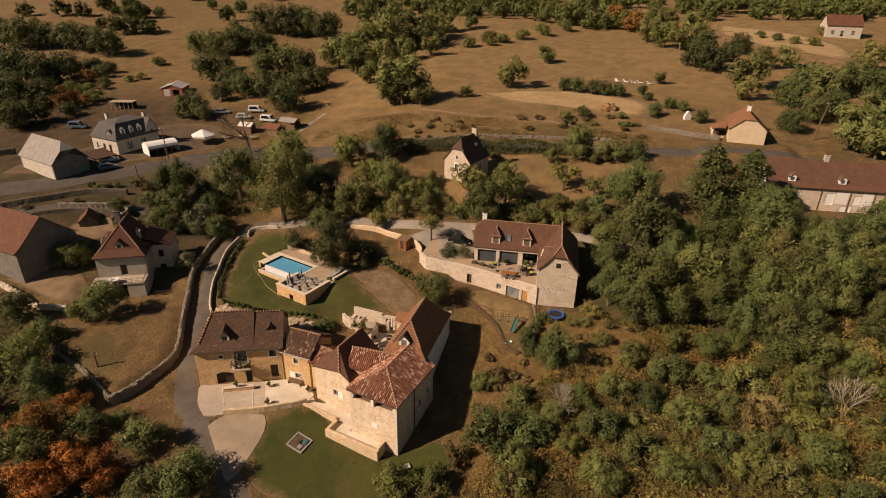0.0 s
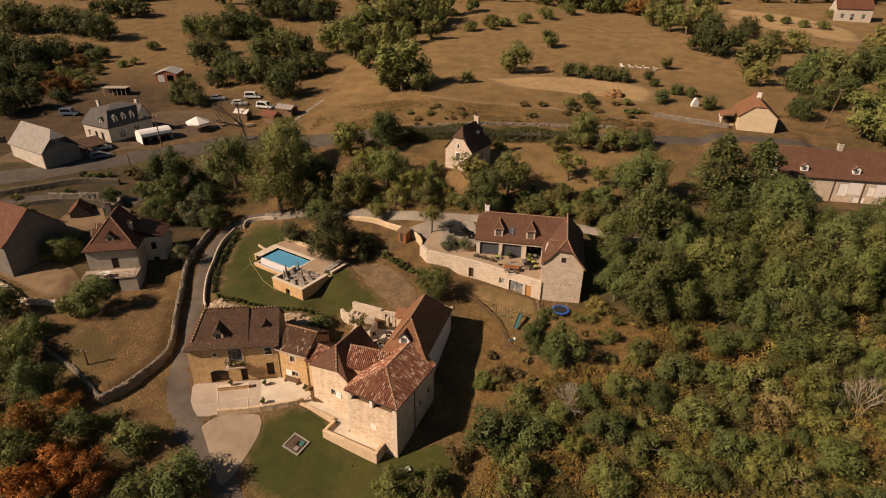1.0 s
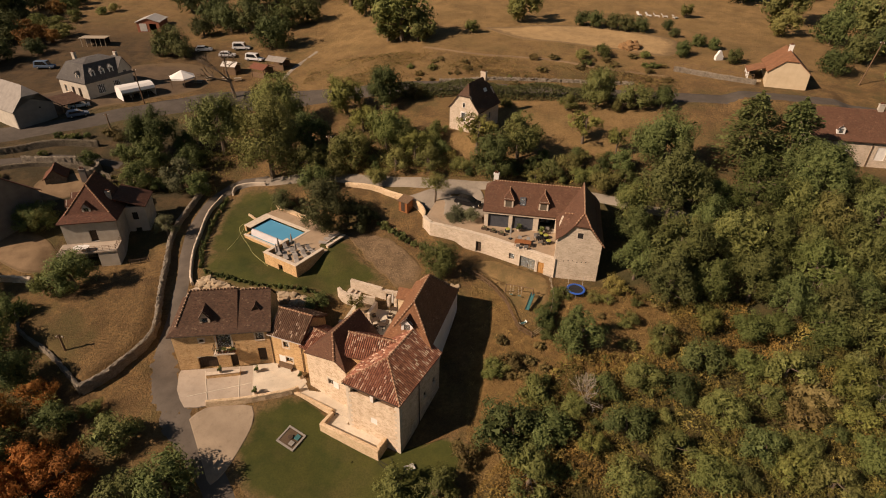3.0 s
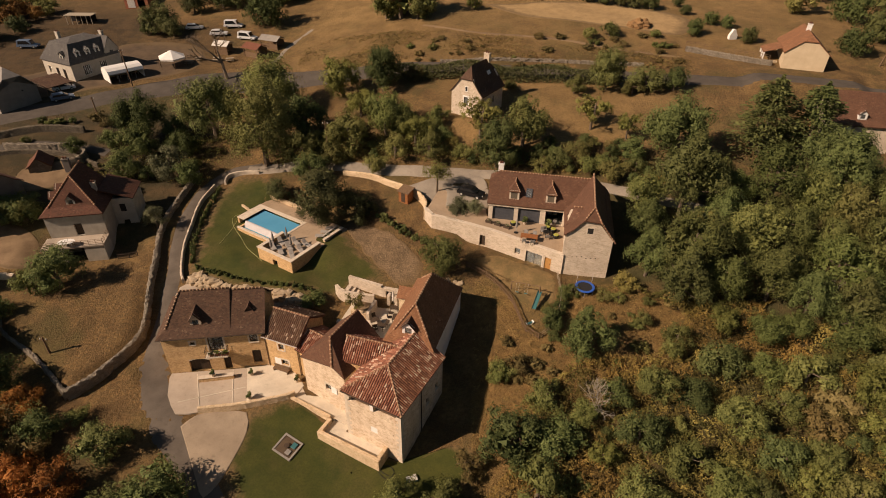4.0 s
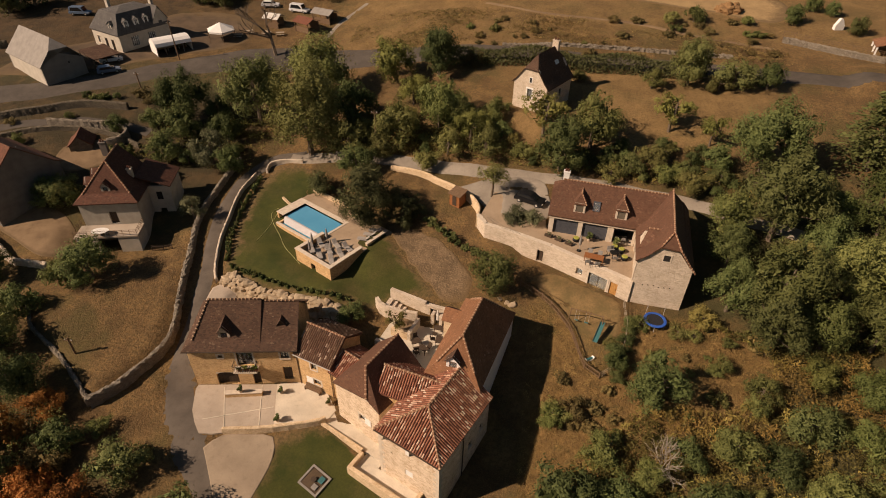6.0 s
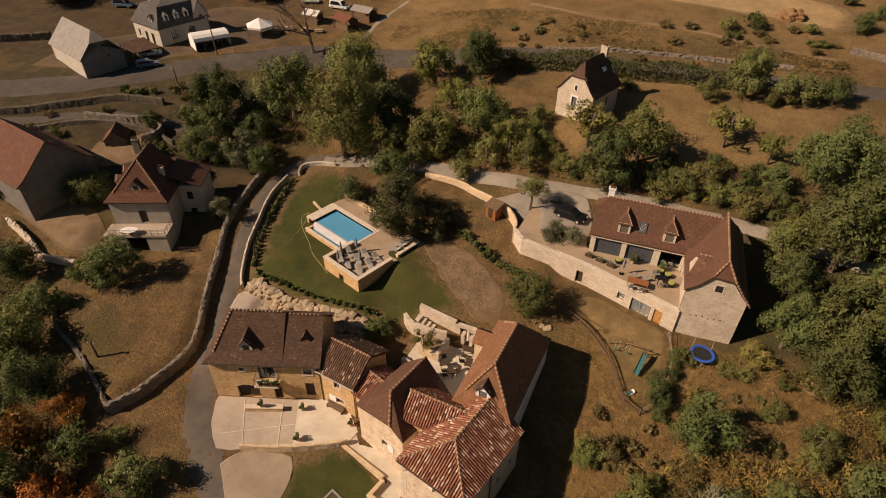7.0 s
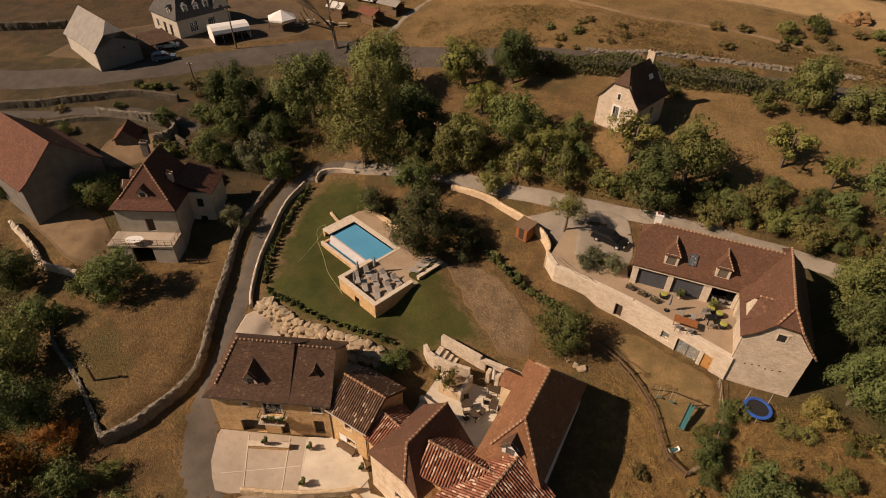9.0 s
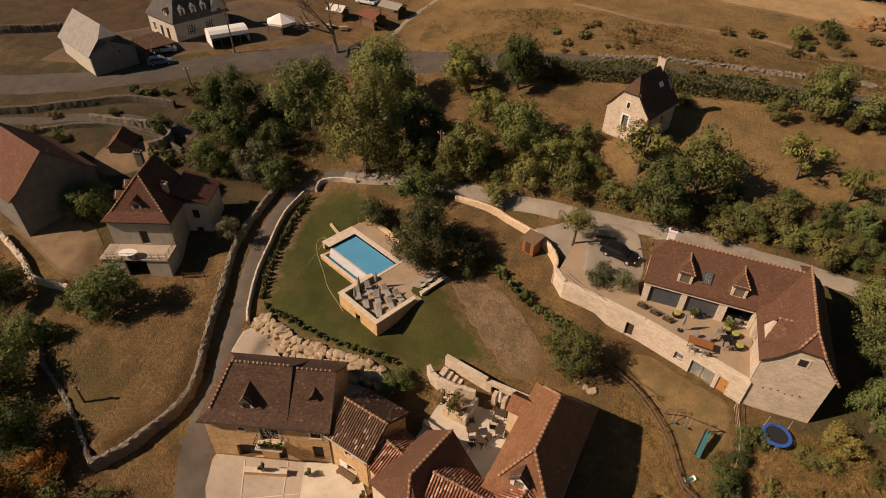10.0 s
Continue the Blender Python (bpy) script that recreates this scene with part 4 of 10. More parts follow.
sheet("gravel_bay", [(-32.2, 57.4), (-30.6, 58.9), (-27.5, 59.5), (-25.0, 59.6), (-24.4, 57.4), (-24.8, 54.4), (-25.6, 51.6), (-26.8, 49.6), (-28.2, 51.4), (-30.2, 54.4)], M_SAND, "round sandy gravel parking bay", "gravel", 0.1)

# ---- garden walls, pool, rockery ----
stone_wall("field_wall", [(-46.9, 60.2, 1.52), (-44.9, 62.3, 1.52), (-43.6, 64.6, 1.44), (-42.2, 67.4, 1.36), (-41.9, 70.5, 1.28), (-43.2, 75.0, 1.28), (-44.6, 79.5, 1.20), (-46.0, 84.0, 1.12), (-47.8, 89.5, 1.04), (-48.4, 94.0, 0.96), (-48.4, 100.0, 0.96), (-48.0, 106.5, 0.96)], "old grey dry-stone wall along the lane", 0.7, 1.28)
stone_wall("field_wall_west", [(-46.9, 60.2, 1.3), (-50.2, 62.8, 0.85), (-53.6, 65.2, 0.7), (-57.0, 67.2, 0.7), (-60.4, 69.2, 0.65), (-62.0, 72.0, 0.6)], "low grey dry-stone field wall", 0.5, 0.7)
stone_wall("cottage_wall", [(-64.0, 78.2), (-66.6, 78.2), (-69.8, 78.6), (-73.5, 81.0), (-79.5, 84.0)], "pale dry-stone wall below the cottage", 0.7, 0.9, M_PALE)
ribbon("back_lane", BACK_LANE, M_ROAD, "narrow shaded back lane below the road", "lane", 0.07, wobble=0.1)
stone_wall("paddock_wall", [(-140.0, 127.0), (-124.7, 132.3), (-119.9, 134.3), (-113.5, 137.2)], "dark stone wall behind the paddock", 0.7, 1.6, M_DARKSTONE)
# its dark stone paints in the shade of the hedge above
stone_wall("road_wall", [(-104.0, 106.5), (-97.3, 108.9), (-91.1, 111.3), (-85.0, 113.9), (-79.7, 115.4), (-73.1, 116.0)], "roadside retaining wall darkened for hedge shade", 0.7, 1.3, M_DARKSTONE, rough=0.05)
stone_wall("hut_wall", [(-84.3, 109.0), (-79.0, 109.3), (-73.5, 109.9), (-70.6, 109.9), (-69.2, 108.4), (-69.6, 106.6), (-71.2, 105.6)], "curved rubble wall round the hut yard", 0.6, 1.5, M_GREYSTONE, rough=0.1)
stone_wall("upper_wall", [(-91.0, 105.0), (-86.0, 107.0), (-80.0, 108.6), (-72.0, 108.4), (-66.0, 106.5)], "rough dark stone garden wall", 0.6, 0.8, M_DARKSTONE, rough=0.05)
stone_wall("terrace_field_wall", [(-6.0, 138.6), (0.2, 138.6), (9.3, 138.9), (16.4, 138.3), (22.3, 137.4), (28.0, 136.6), (36.0, 135.4)], "tumbled grey stone wall in dry grass", 0.8, 0.5, M_GREYSTONE, rough=0.18)
stone_wall("garden_wall", [(-40.0, 79.2, 0.7), (-41.2, 81.6, 0.7), (-43.0, 87.5, 0.7), (-43.9, 93.0, 0.7), (-44.6, 98.8, 0.7), (-43.8, 103.0, 0.9)], "low cream wall between lane and lawn", 0.4, 0.7, M_PALE, rough=0.03)
stone_wall("gate_wall", [(-42.4, 104.2, 0.8), (-42.2, 106.0, 0.8), (-39.8, 106.9, 0.7), (-37.0, 107.0, 0.6)], "low cream wall at the garden corner", 0.35, 0.8, M_DRESSED, rough=0.02)
stone_wall("parking_wall", [(-21.0, 104.0, 0.7), (-16.0, 102.4, 0.9), (-12.3, 100.2, 1.0), (-8.6, 97.6, 1.2), (-6.2, 94.4, 1.5), (-6.0, 91.6, 1.8)], "cream stone wall beside the parking place", 0.5, 1.0, M_CREAM, rough=0.04)
stone_wall("court_wall", [(-30.6, 59.2, 0.9), (-25.6, 60.2, 0.9), (-20.4, 61.9, 0.9), (-19.9, 62.3, 0.9)], "low ochre stone wall edging the courtyard", 0.45, 0.9, M_CREAM, rough=0.03)
planter = thing("planter_wall", pose(-32.3, 63.6, -8.28, 0, 0, 12.0), "short low stone wall in the courtyard", "wall", kind="structure")
part("wall_body", boxed(0, 4.2, 0, 0.5, -0.2, 0.55), M_OCHRE, planter)
part("wall_cap", bevelled(boxed(-0.05, 4.25, -0.05, 0.55, 0.551, 0.64), 0.02), M_DRESSED, planter)
stone_wall("cottage_road_wall", [(46.0, 141.8), (51.0, 139.4), (56.3, 136.5), (61.0, 134.2)], "weathered stone wall below the cottage garden", 0.6, 1.0, M_GREYSTONE)
sheet("driveway", [(-40.2, 78.2), (-38.6, 79.4), (-36.0, 77.4), (-33.0, 75.8), (-28.0, 75.6), (-22.5, 74.6), (-21.5, 72.8), (-27.0, 73.6), (-33.0, 74.0), (-37.5, 74.6), (-40.0, 74.6)], M_CONCRETE, "pale concrete drive behind the farmhouse", "driveway", 0.09)
sheet("parking", [(-9.5, 99.8), (-4.0, 101.5), (3.2, 100.3), (3.4, 92.0), (-3.0, 92.2), (-5.4, 95.5)], M_TRACK, "pale gravel parking place by the lane", "parking", 0.08)
sheet("bare_slope", [(-19.2, 92.2), (-16.6, 87.6), (-13.6, 84.0), (-10.6, 80.6), (-8.6, 78.6), (-6.4, 79.4), (-5.6, 82.4), (-7.6, 85.6), (-10.6, 88.4), (-13.6, 90.8), (-16.4, 93.0)], M_BANK, "bare grey stony bank above the lawn", "slope", 0.06, ragged=0.22)
sheet("play_lawn", [(1.2, 82.6), (4.2, 80.9), (6.3, 78.3), (7.6, 75.6), (8.3, 72.8), (9.8, 70.6), (11.2, 72.4), (12.4, 75.6), (12.9, 78.4), (12.2, 80.6), (8.5, 82.3), (4.5, 84.4)], M_PLAY, "short dry grass of the fenced play lawn", "lawn", 0.06, ragged=0.08)
sheet("cottage_yard", [(-80.0, 86.0), (-73.0, 83.0), (-66.0, 80.0), (-63.0, 82.5), (-65.0, 86.0), (-70.0, 89.5), (-76.0, 89.5)], M_EARTH, "bare earth yard beside the barn", "yard", 0.07)
sheet("hut_yard", [(-77.5, 99.5), (-78.5, 104.0), (-74.0, 107.0), (-70.0, 106.5), (-68.8, 103.0), (-70.5, 100.5), (-74.0, 98.0)], M_EARTH, "bare earth yard round the stone hut", "yard", 0.07, ragged=0.15)
sheet("roadside_yard", [(-108.0, 124.0), (-96.0, 125.5), (-86.0, 131.5), (-74.0, 140.0), (-64.0, 148.0), (-68.0, 161.0), (-86.0, 163.0), (-94.0, 149.0), (-106.0, 135.0)], M_YARD, "dusty earth yard by the road", "yard", 0.06)
sheet("stubble_field", [(4.0, 171.0), (28.0, 172.0), (50.0, 163.0), (47.0, 150.0), (28.0, 157.0), (14.0, 161.0)], M_STUBBLE, "pale mown stubble field", "field", 0.08)
sheet("stubble_field_far", [(118.0, 294.0), (138.0, 264.0), (146.0, 238.0), (134.0, 212.0), (122.0, 226.0), (113.0, 243.0), (111.0, 272.0)], M_STUBBLE, "pale mown stubble field on the ridge", "field", 0.1)

M_BOULDER = simple("limestone_boulder", (0.27, 0.20, 0.12), (0.50, 0.40, 0.275), 0.9, 1.6, 0.04)
rock_meshes = []
for k in range(6):
    bm = bmesh.new()
    bmesh.ops.create_cube(bm, size=1.0)
    bmesh.ops.subdivide_edges(bm, edges=bm.edges[:], cuts=1, use_grid_fill=True)
    for v in bm.verts:
        v.co = v.co * (1 - 0.22 * (v.co.length / 0.87) ** 3)
        v.co += Vector((rnd.uniform(-0.09, 0.09), rnd.uniform(-0.09, 0.09), rnd.uniform(-0.08, 0.08)))
        v.co.z *= 0.8
    bmesh.ops.bevel(bm, geom=bm.edges[:], offset=0.035, segments=1, affect="EDGES")
    me = bpy.data.meshes.new("boulder")
    bm.to_mesh(me)
    bm.free()
    me.materials.append(M_BOULDER)
    rock_meshes.append(me)


def rockery(name, pts, rows, step, size, label):
    r = thing(name, pose(pts[0][0], pts[0][1], gz(*pts[0][:2])), label, "rockery", kind="structure")
    line = spline(pts, step)
    s = sides_of(line)
    for i in range(len(line)):
        for j in range(rows):
            f = (j + 0.5) / rows - 0.5
            x, y = line[i, :2] - s[i] * f * line[i, 2] + (rnd.uniform(-0.2, 0.2), rnd.uniform(-0.2, 0.2))
            ob = new("boulder", rnd.choice(rock_meshes))
            ob.parent = r
            k = size * rnd.uniform(0.65, 1.25)
            ob.matrix_basis = r.matrix_basis.inverted() @ pose(x, y, gz(x, y) + 0.1 * k + 0.2 * (f + 0.5), rnd.uniform(-12, 12), rnd.uniform(-12, 12), rnd.uniform(0, 360)) @ Matrix.Diagonal((k * rnd.uniform(0.9, 1.4), k, k, 1))


rockery("rockery", [(-39.0, 79.9, 1.2), (-36.0, 78.7, 1.8), (-33.8, 77.6, 2.2), (-30.5, 77.1, 2.2), (-26.5, 76.7, 1.9), (-22.5, 76.0, 1.6)], 4, 0.74, 0.98, "bank of large pale limestone boulders")


def pool():
    p = thing("swimming_pool", frame_of(-24.3, 80.5, -4.5, -30.5), "raised stone swimming pool with blue water and sun deck", "swimming pool")
    Z = lambda z: z + 4.5
    top, deck, water_z = Z(-1.5), Z(-2.25), Z(-2.55)
    # sun deck: outer walls with a doorway, floor
    part("wall", wall(bmesh.new(), (-6.9, 0), (0, 0), -1.2, top - 0.1, 0.4, [(3.0, 3.9, 0.2, 1.9)]), M_OCHRE, p)
    part("wall", wall(bmesh.new(), (0, 0.4), (0, 6.0), -1.2, top - 0.1, 0.4), M_OCHRE, p)
    part("wall", wall(bmesh.new(), (-6.9, 5.0), (-6.9, 0.4), -1.2, top - 0.1, 0.4), M_OCHRE, p)
    bm = boxed(-7.0, 0.1, -0.1, 0.5, top - 0.098, top)
    box(bm, -0.5, 0.1, 0.501, 6.0, top - 0.098, top)
    box(bm, -7.0, -6.4, 0.501, 5.0, top - 0.098, top)
    part("coping", bevelled(bm, 0.02), M_DRESSED, p)
    # near-black block paints the shade behind the cellar doorway
    part("cellar_dark", boxed(-3.9, -3.0, 0.41, 1.6, 0.2, 1.9), M_INNERSHADE, p)
    part("deck", boxed(-6.49, -0.41, 0.41, 5.99, deck - 0.3, deck), M_DECK, p, "sand-coloured paved sun deck")
    part("deck", boxed(-6.49, 0.1, 6.0, 12.0, deck - 0.3, deck), M_DECK, p)
    part("deck", boxed(-17.0, -6.5, 9.75, 12.0, deck - 0.3, deck - 0.004), M_DECK, p)
    # basin
    zc = Z(-2.2)
    part("wall", wall(bmesh.new(), (-15.6, 3.4), (-6.91, 3.4), -1.2, Z(-3.0), 0.35), M_OCHRE, p)
    part("wall", wall(bmesh.new(), (-17.0, 9.7), (-17.0, 4.8), -1.2, zc - 0.1, 0.4), M_OCHRE, p)
    part("wall", wall(bmesh.new(), (-15.6, 4.79), (-15.6, 3.76), -1.2, Z(-3.0), 0.35), M_OCHRE, p)
    part("catch_basin", boxed(-15.24, -6.92, 3.76, 4.9, Z(-3.6), Z(-3.3)), M_LINER, p)
    bm = boxed(-17.05, -15.4, 4.75, 9.75, zc - 0.098, zc)
    box(bm, -15.399, -6.9, 9.0, 9.75, zc - 0.098, zc)
    box(bm, -6.899, -6.5, 5.2, 9.75, zc - 0.098, zc)
    part("coping", bevelled(bm, 0.02), M_DRESSED, p, "pale stone coping")
    part("coping", bevelled(boxed(-15.65, -6.95, 3.35, 3.8, Z(-3.0) + 0.001, Z(-2.9)), 0.02), M_DRESSED, p)
    part("overflow_wall", prism(bmesh.new(), [(-15.4, 5.0, water_z + 0.02), (-15.4, 5.2, water_z + 0.02), (-15.4, 5.2, Z(-4)), (-15.4, 4.3, Z(-3.5)), (-15.4, 4.3, Z(-3.4))], (8.49, 0, 0)), M_OVERFLOW, p, "pale sloping overflow wall")
    part("liner", boxed(-15.39, -6.9, 5.21, 8.99, Z(-4.4), Z(-4.2)), M_LINER, p)
    part("steps", box(boxed(-15.39, -14.4, 8.0, 8.99, Z(-4.19), water_z - 0.35), -14.39, -13.8, 8.0, 8.99, Z(-4.19), water_z - 0.7), M_LINER, p)
    part("water", boxed(-15.38, -6.91, 5.205, 8.985, water_z - 0.02, water_z), M_WATER, p, "clear blue pool water")
    part("back_wall", wall(bmesh.new(), (-17.0, 12.0), (-8.5, 12.0), -0.5, Z(-1.6), 0.35), M_CREAM, p)
    part("side_wall", wall(bmesh.new(), (-19.8, 8.0), (-17.05, 7.4), -1.0, Z(-2.4), 0.3), M_CREAM, p)
    part("end_wall", wall(bmesh.new(), (-0.25, 7.2), (-0.55, 11.4), -0.5, Z(-1.85), 0.35), M_CREAM, p)
    part("coping", bevelled(boxed(-0.72, -0.2, 7.15, 11.45, Z(-1.849), Z(-1.77), m=pose(0, 0, 0, 0, 0, 0)), 0.02), M_DRESSED, p)


pool()


def lounger():
    l = thing("sun_lounger", pose(0, 0, 0), "grey-beige canvas sun lounger on the pool deck", "sun lounger", "loungers by the pool")
    bm = bevelled(boxed(-0.33, 0.33, -0.95, 0.35, 0.28, 0.36), 0.03)
    part("mattress", bm, M_SLING, l)
    part("backrest", bevelled(boxed(-0.33, 0.33, 0.0, 0.75, 0.0, 0.08, m=pose(0, 0.34, 0.3, 38)), 0.03), M_SLING, l)
    part("side_rail", boxed(-0.36, -0.331, -0.95, 0.95, 0.22, 0.28), M_ZINC, l)
    part("side_rail", boxed(0.331, 0.36, -0.95, 0.95, 0.22, 0.28), M_ZINC, l)
    for x in (-0.34, 0.34):
        for y in (-0.8, 0.8):
            part("leg", rod(bmesh.new(), (x, y, 0), (x, y, 0.22), 0.025), M_ZINC, l)
    return l


def parasol():
    u = thing("closed_parasol", pose(0, 0, 0), "closed grey parasol on a heavy base", "parasol", "parasols by the pool")
    part("base", lathe(bmesh.new(), [(0.3, 0), (0.3, 0.06), (0.08, 0.1)], 12), M_IRON, u)
    part("pole", rod(bmesh.new(), (0, 0, 0.1), (0, 0, 2.5), 0.03), M_ZINC, u)
    part("canopy", lathe(bmesh.new(), [(0.10, 0.9), (0.2, 1.1), (0.16, 1.7), (0.05, 2.45)], 10), M_FABRIC, u)
    return u


POOL = frame_of(-24.3, 80.5, -4.5, -30.5)
first = lounger()
spots = [(-5.5, 1.7, 62), (-5.4, 3.3, 70), (-3.7, 1.5, 58), (-3.5, 3.0, 66), (-3.6, 4.5, 74), (-1.6, 1.7, 55), (-1.5, 3.4, 68), (-1.9, 5.0, 80), (-1.7, 8.0, -62), (-1.8, 9.3, -66), (-1.9, 10.5, -60)]
first.matrix_basis = POOL @ pose(*spots[0][:2], 2.25, 0, 0, spots[0][2])
for x, y, a in spots[1:]:
    copy_thing(first, POOL @ pose(x, y, 2.25, 0, 0, a))
first = parasol()
spots = [(-6.0, 2.3), (-3.0, 3.0), (-5.2, 4.3), (-4.9, 0.9)]
first.matrix_basis = POOL @ pose(*spots[0], 2.25)
for x, y in spots[1:]:
    copy_thing(first, POOL @ pose(x, y, 2.25, 0, 0, 40))


def patio():
    """Paved court behind the houses with its ruined-looking stone walls."""
    g = thing("patio", frame_of(-11.0, 70.8, -4.95, -14.5), "cream paved patio between stone walls", "patio", kind="structure")
    part("paving", boxed(-5.2, 3.6, -4.6, 5.9, -0.4, 0.05), M_PAVING, g, "cream stone slabs")
    part("low_wall", bevelled(boxed(-4.2, -2.01, 1.4, 1.9, -0.2, 1.15), 0.03), M_CREAM, g)
    part("low_wall", bevelled(boxed(-2.0, -1.55, 1.4, 4.3, -0.2, 1.3), 0.03), M_PALE, g)
    part("low_wall", bevelled(boxed(-5.2, 0.2, -1.4, -0.9, -0.2, 0.7, m=pose(0, 0, 0, 0, 0, -8)), 0.03), M_PALE, g)
    part("bed", boxed(-4.2, -2.01, 1.91, 4.0, -0.2, 0.8), M_EARTH, g, "planted earth bed")
    curve = [(-8.1, 4.9), (-7.2, 4.2), (-6.2, 3.9), (-4.2, 3.9), (-2.01, 4.3)]
    for a, b in zip(curve, curve[1:]):
        part("side_wall", wall(bmesh.new(), a, b, -0.6, 1.9, 0.42), M_PALE, g)
    part("back_wall", wall(bmesh.new(), (-6.8, 6.6), (-1.6, 6.0), -0.6, 2.4, 0.45), M_PALE, g, "pale stone garden wall")
    part("back_wall", wall(bmesh.new(), (-1.59, 6.0), (3.6, 6.2), -0.6, 2.1, 0.5, [(0.6, 1.5, 0.06, 1.7), (2.6, 3.4, 0.06, 1.5)]), M_PALE, g, "pale stone wall with openings")
    # added dark block, the painted shade behind the wall's openings
    part("recess", boxed(-1.1, 1.9, 6.5, 6.9, -0.6, 1.8), M_INNERSHADE, g)
    for x in (-0.4, 0.7):
        part("pillar", bevelled(boxed(x, x + 0.45, 4.9, 5.7, 0.05, 1.9), 0.04), M_PALE, g)
    for k in range(6):
        part("step", boxed(-6.6 + k * 0.6, -6.0 + k * 0.6, 4.5, 6.0, -0.6, 1.5 - k * 0.25), M_PALE, g)


def tower_terrace():
    g = thing("raised_terrace", frame_of(-12.54, 57.66, -9.7, -25.4), "raised stone terrace along the house foot", "terrace", kind="structure")
    part("parapet", bevelled(boxed(-3.0, 5.4, -2.0, -1.55, -0.8, 1.35), 0.03), M_CREAM, g)
    part("parapet", bevelled(boxed(4.95, 5.4, -1.549, -0.01, -0.8, 1.5), 0.03), M_CREAM, g)
    part("parapet", bevelled(boxed(-3.0, -2.55, -1.549, 0.3, -0.8, 1.35), 0.03), M_CREAM, g)
    part("floor", boxed(-2.54, 4.94, -1.54, -0.01, -0.8, 0.75), M_PAVING, g)
    part("parapet", prism(bmesh.new(), [(-9.2, 0.31, -0.8), (-3.01, 0.31, -0.8), (-3.01, 0.31, 1.3), (-9.2, 0.31, 1.62)], (0, 0.39, 0)), M_CREAM, g)
    part("ramp", prism(bmesh.new(), [(-9.4, 0.71, -0.8), (-0.5, 0.71, -0.8), (-0.5, 0.71, 0.9), (-2.6, 0.71, 0.92), (-6.0, 0.71, 1.2), (-9.4, 0.71, 1.44)], (0, 3.2, 0)), M_PAVING, g, "sloping cream paving by the house wall")
    part("floor", boxed(-2.54, -0.4, 0.0, 0.7, -0.8, 0.74), M_PAVING, g)


patio()
tower_terrace()

# ---- houses ----
def block(parent, w, d, low, eave, material, holes=None, gables=None, thick=0.45, at=(0.0, 0.0)):
    """Four walls of a rectangular house, each a part. holes and gables by side: s, e, n, w."""
    holes, gables = holes or {}, gables or {}
    x, y, t = at[0], at[1], thick
    ends = {"s": ((x, y), (x + w, y)), "e": ((x + w, y + t), (x + w, y + d - t)), "n": ((x + w, y + d), (x, y + d)), "w": ((x, y + d - t), (x, y + t))}
    for side, (a, b) in ends.items():
        top = gables.get(side)
        if top:
            top = [(u - (t if side in "ew" else 0), z) for u, z in top]
        made = material[side] if isinstance(material, dict) else material
        part("wall", wall(bmesh.new(), a, b, low, eave - 0.12, t, holes.get(side, ()), top), made, parent)
    return ends


def dormer(parent, m, w, h, depth, roof, wall_mat, rise=0.7, over=0.15, opening=0.55, pane=None, hip=0.0):
    """A roof dormer: m stands at the middle of its front foot, its front looks along -y."""
    a = w / 2
    o = opening * a
    d = thing("dormer", m, "", "")
    d.parent = parent
    for key in ("label", "category"):
        if key in d:
            del d[key]
    bm = wall(bmesh.new(), (-a, 0), (a, 0), 0, h, 0.12, [(a - o, a + o, 0.12, h - 0.12)], () if hip else [(a, h + rise)])
    box(bm, -a, -a + 0.1, 0.121, depth, -0.3, h - 0.01)
    box(bm, a - 0.1, a, 0.121, depth, -0.3, h - 0.01)
    part("dormer_wall", bm, wall_mat, d)
    k = over * rise / a
    faces = [[(-a - over, -over, h - k), (0, -over, h + rise), (0, depth + rise, h + rise), (-a - over, depth, h - k)][::-1], [(a + over, -over, h - k), (0, -over, h + rise), (0, depth + rise, h + rise), (a + over, depth, h - k)]]
    if hip:
        faces = [[(0, hip, h + rise) if p[:2] == (0, -over) else p for p in f] for f in faces]
        faces.append([(-a - over, -over, h - k), (a + over, -over, h - k), (0, hip, h + rise)])
        ridge_tiles(d, [((0, hip, h + rise + 0.04), (0, depth + rise, h + rise + 0.04)), ((a + over, -over, h - k + 0.04), (0, hip, h + rise + 0.04))], 0.08, 0.3)
    roof_part(d, faces, roof, 0.09, "dormer_roof")
    part("dormer_pane", boxed(-o, o, 0.06, 0.075, 0.12, h - 0.12), pane or M_GLASS, d)
    return d


def chimney(parent, x, y, z0, z1, w=0.8, d=0.55, material=None):
    bm = boxed(x - w / 2, x + w / 2, y - d / 2, y + d / 2, z0, z1)
    box(bm, x - w / 2 - 0.07, x + w / 2 + 0.07, y - d / 2 - 0.07, y + d / 2 + 0.07, z1 + 0.001, z1 + 0.12)
    c = part("chimney", bm, material or M_PALE, parent)
    bm = lathe(bmesh.new(), [(0.13, 0), (0.15, 0.1), (0.12, 0.35)], 8, (x - w / 5, y, z1 + 0.12))
    lathe(bm, [(0.13, 0), (0.15, 0.1), (0.12, 0.3)], 8, (x + w / 5, y, z1 + 0.12))
    part("chimney_pot", bm, M_REDTILE, c)
    return c


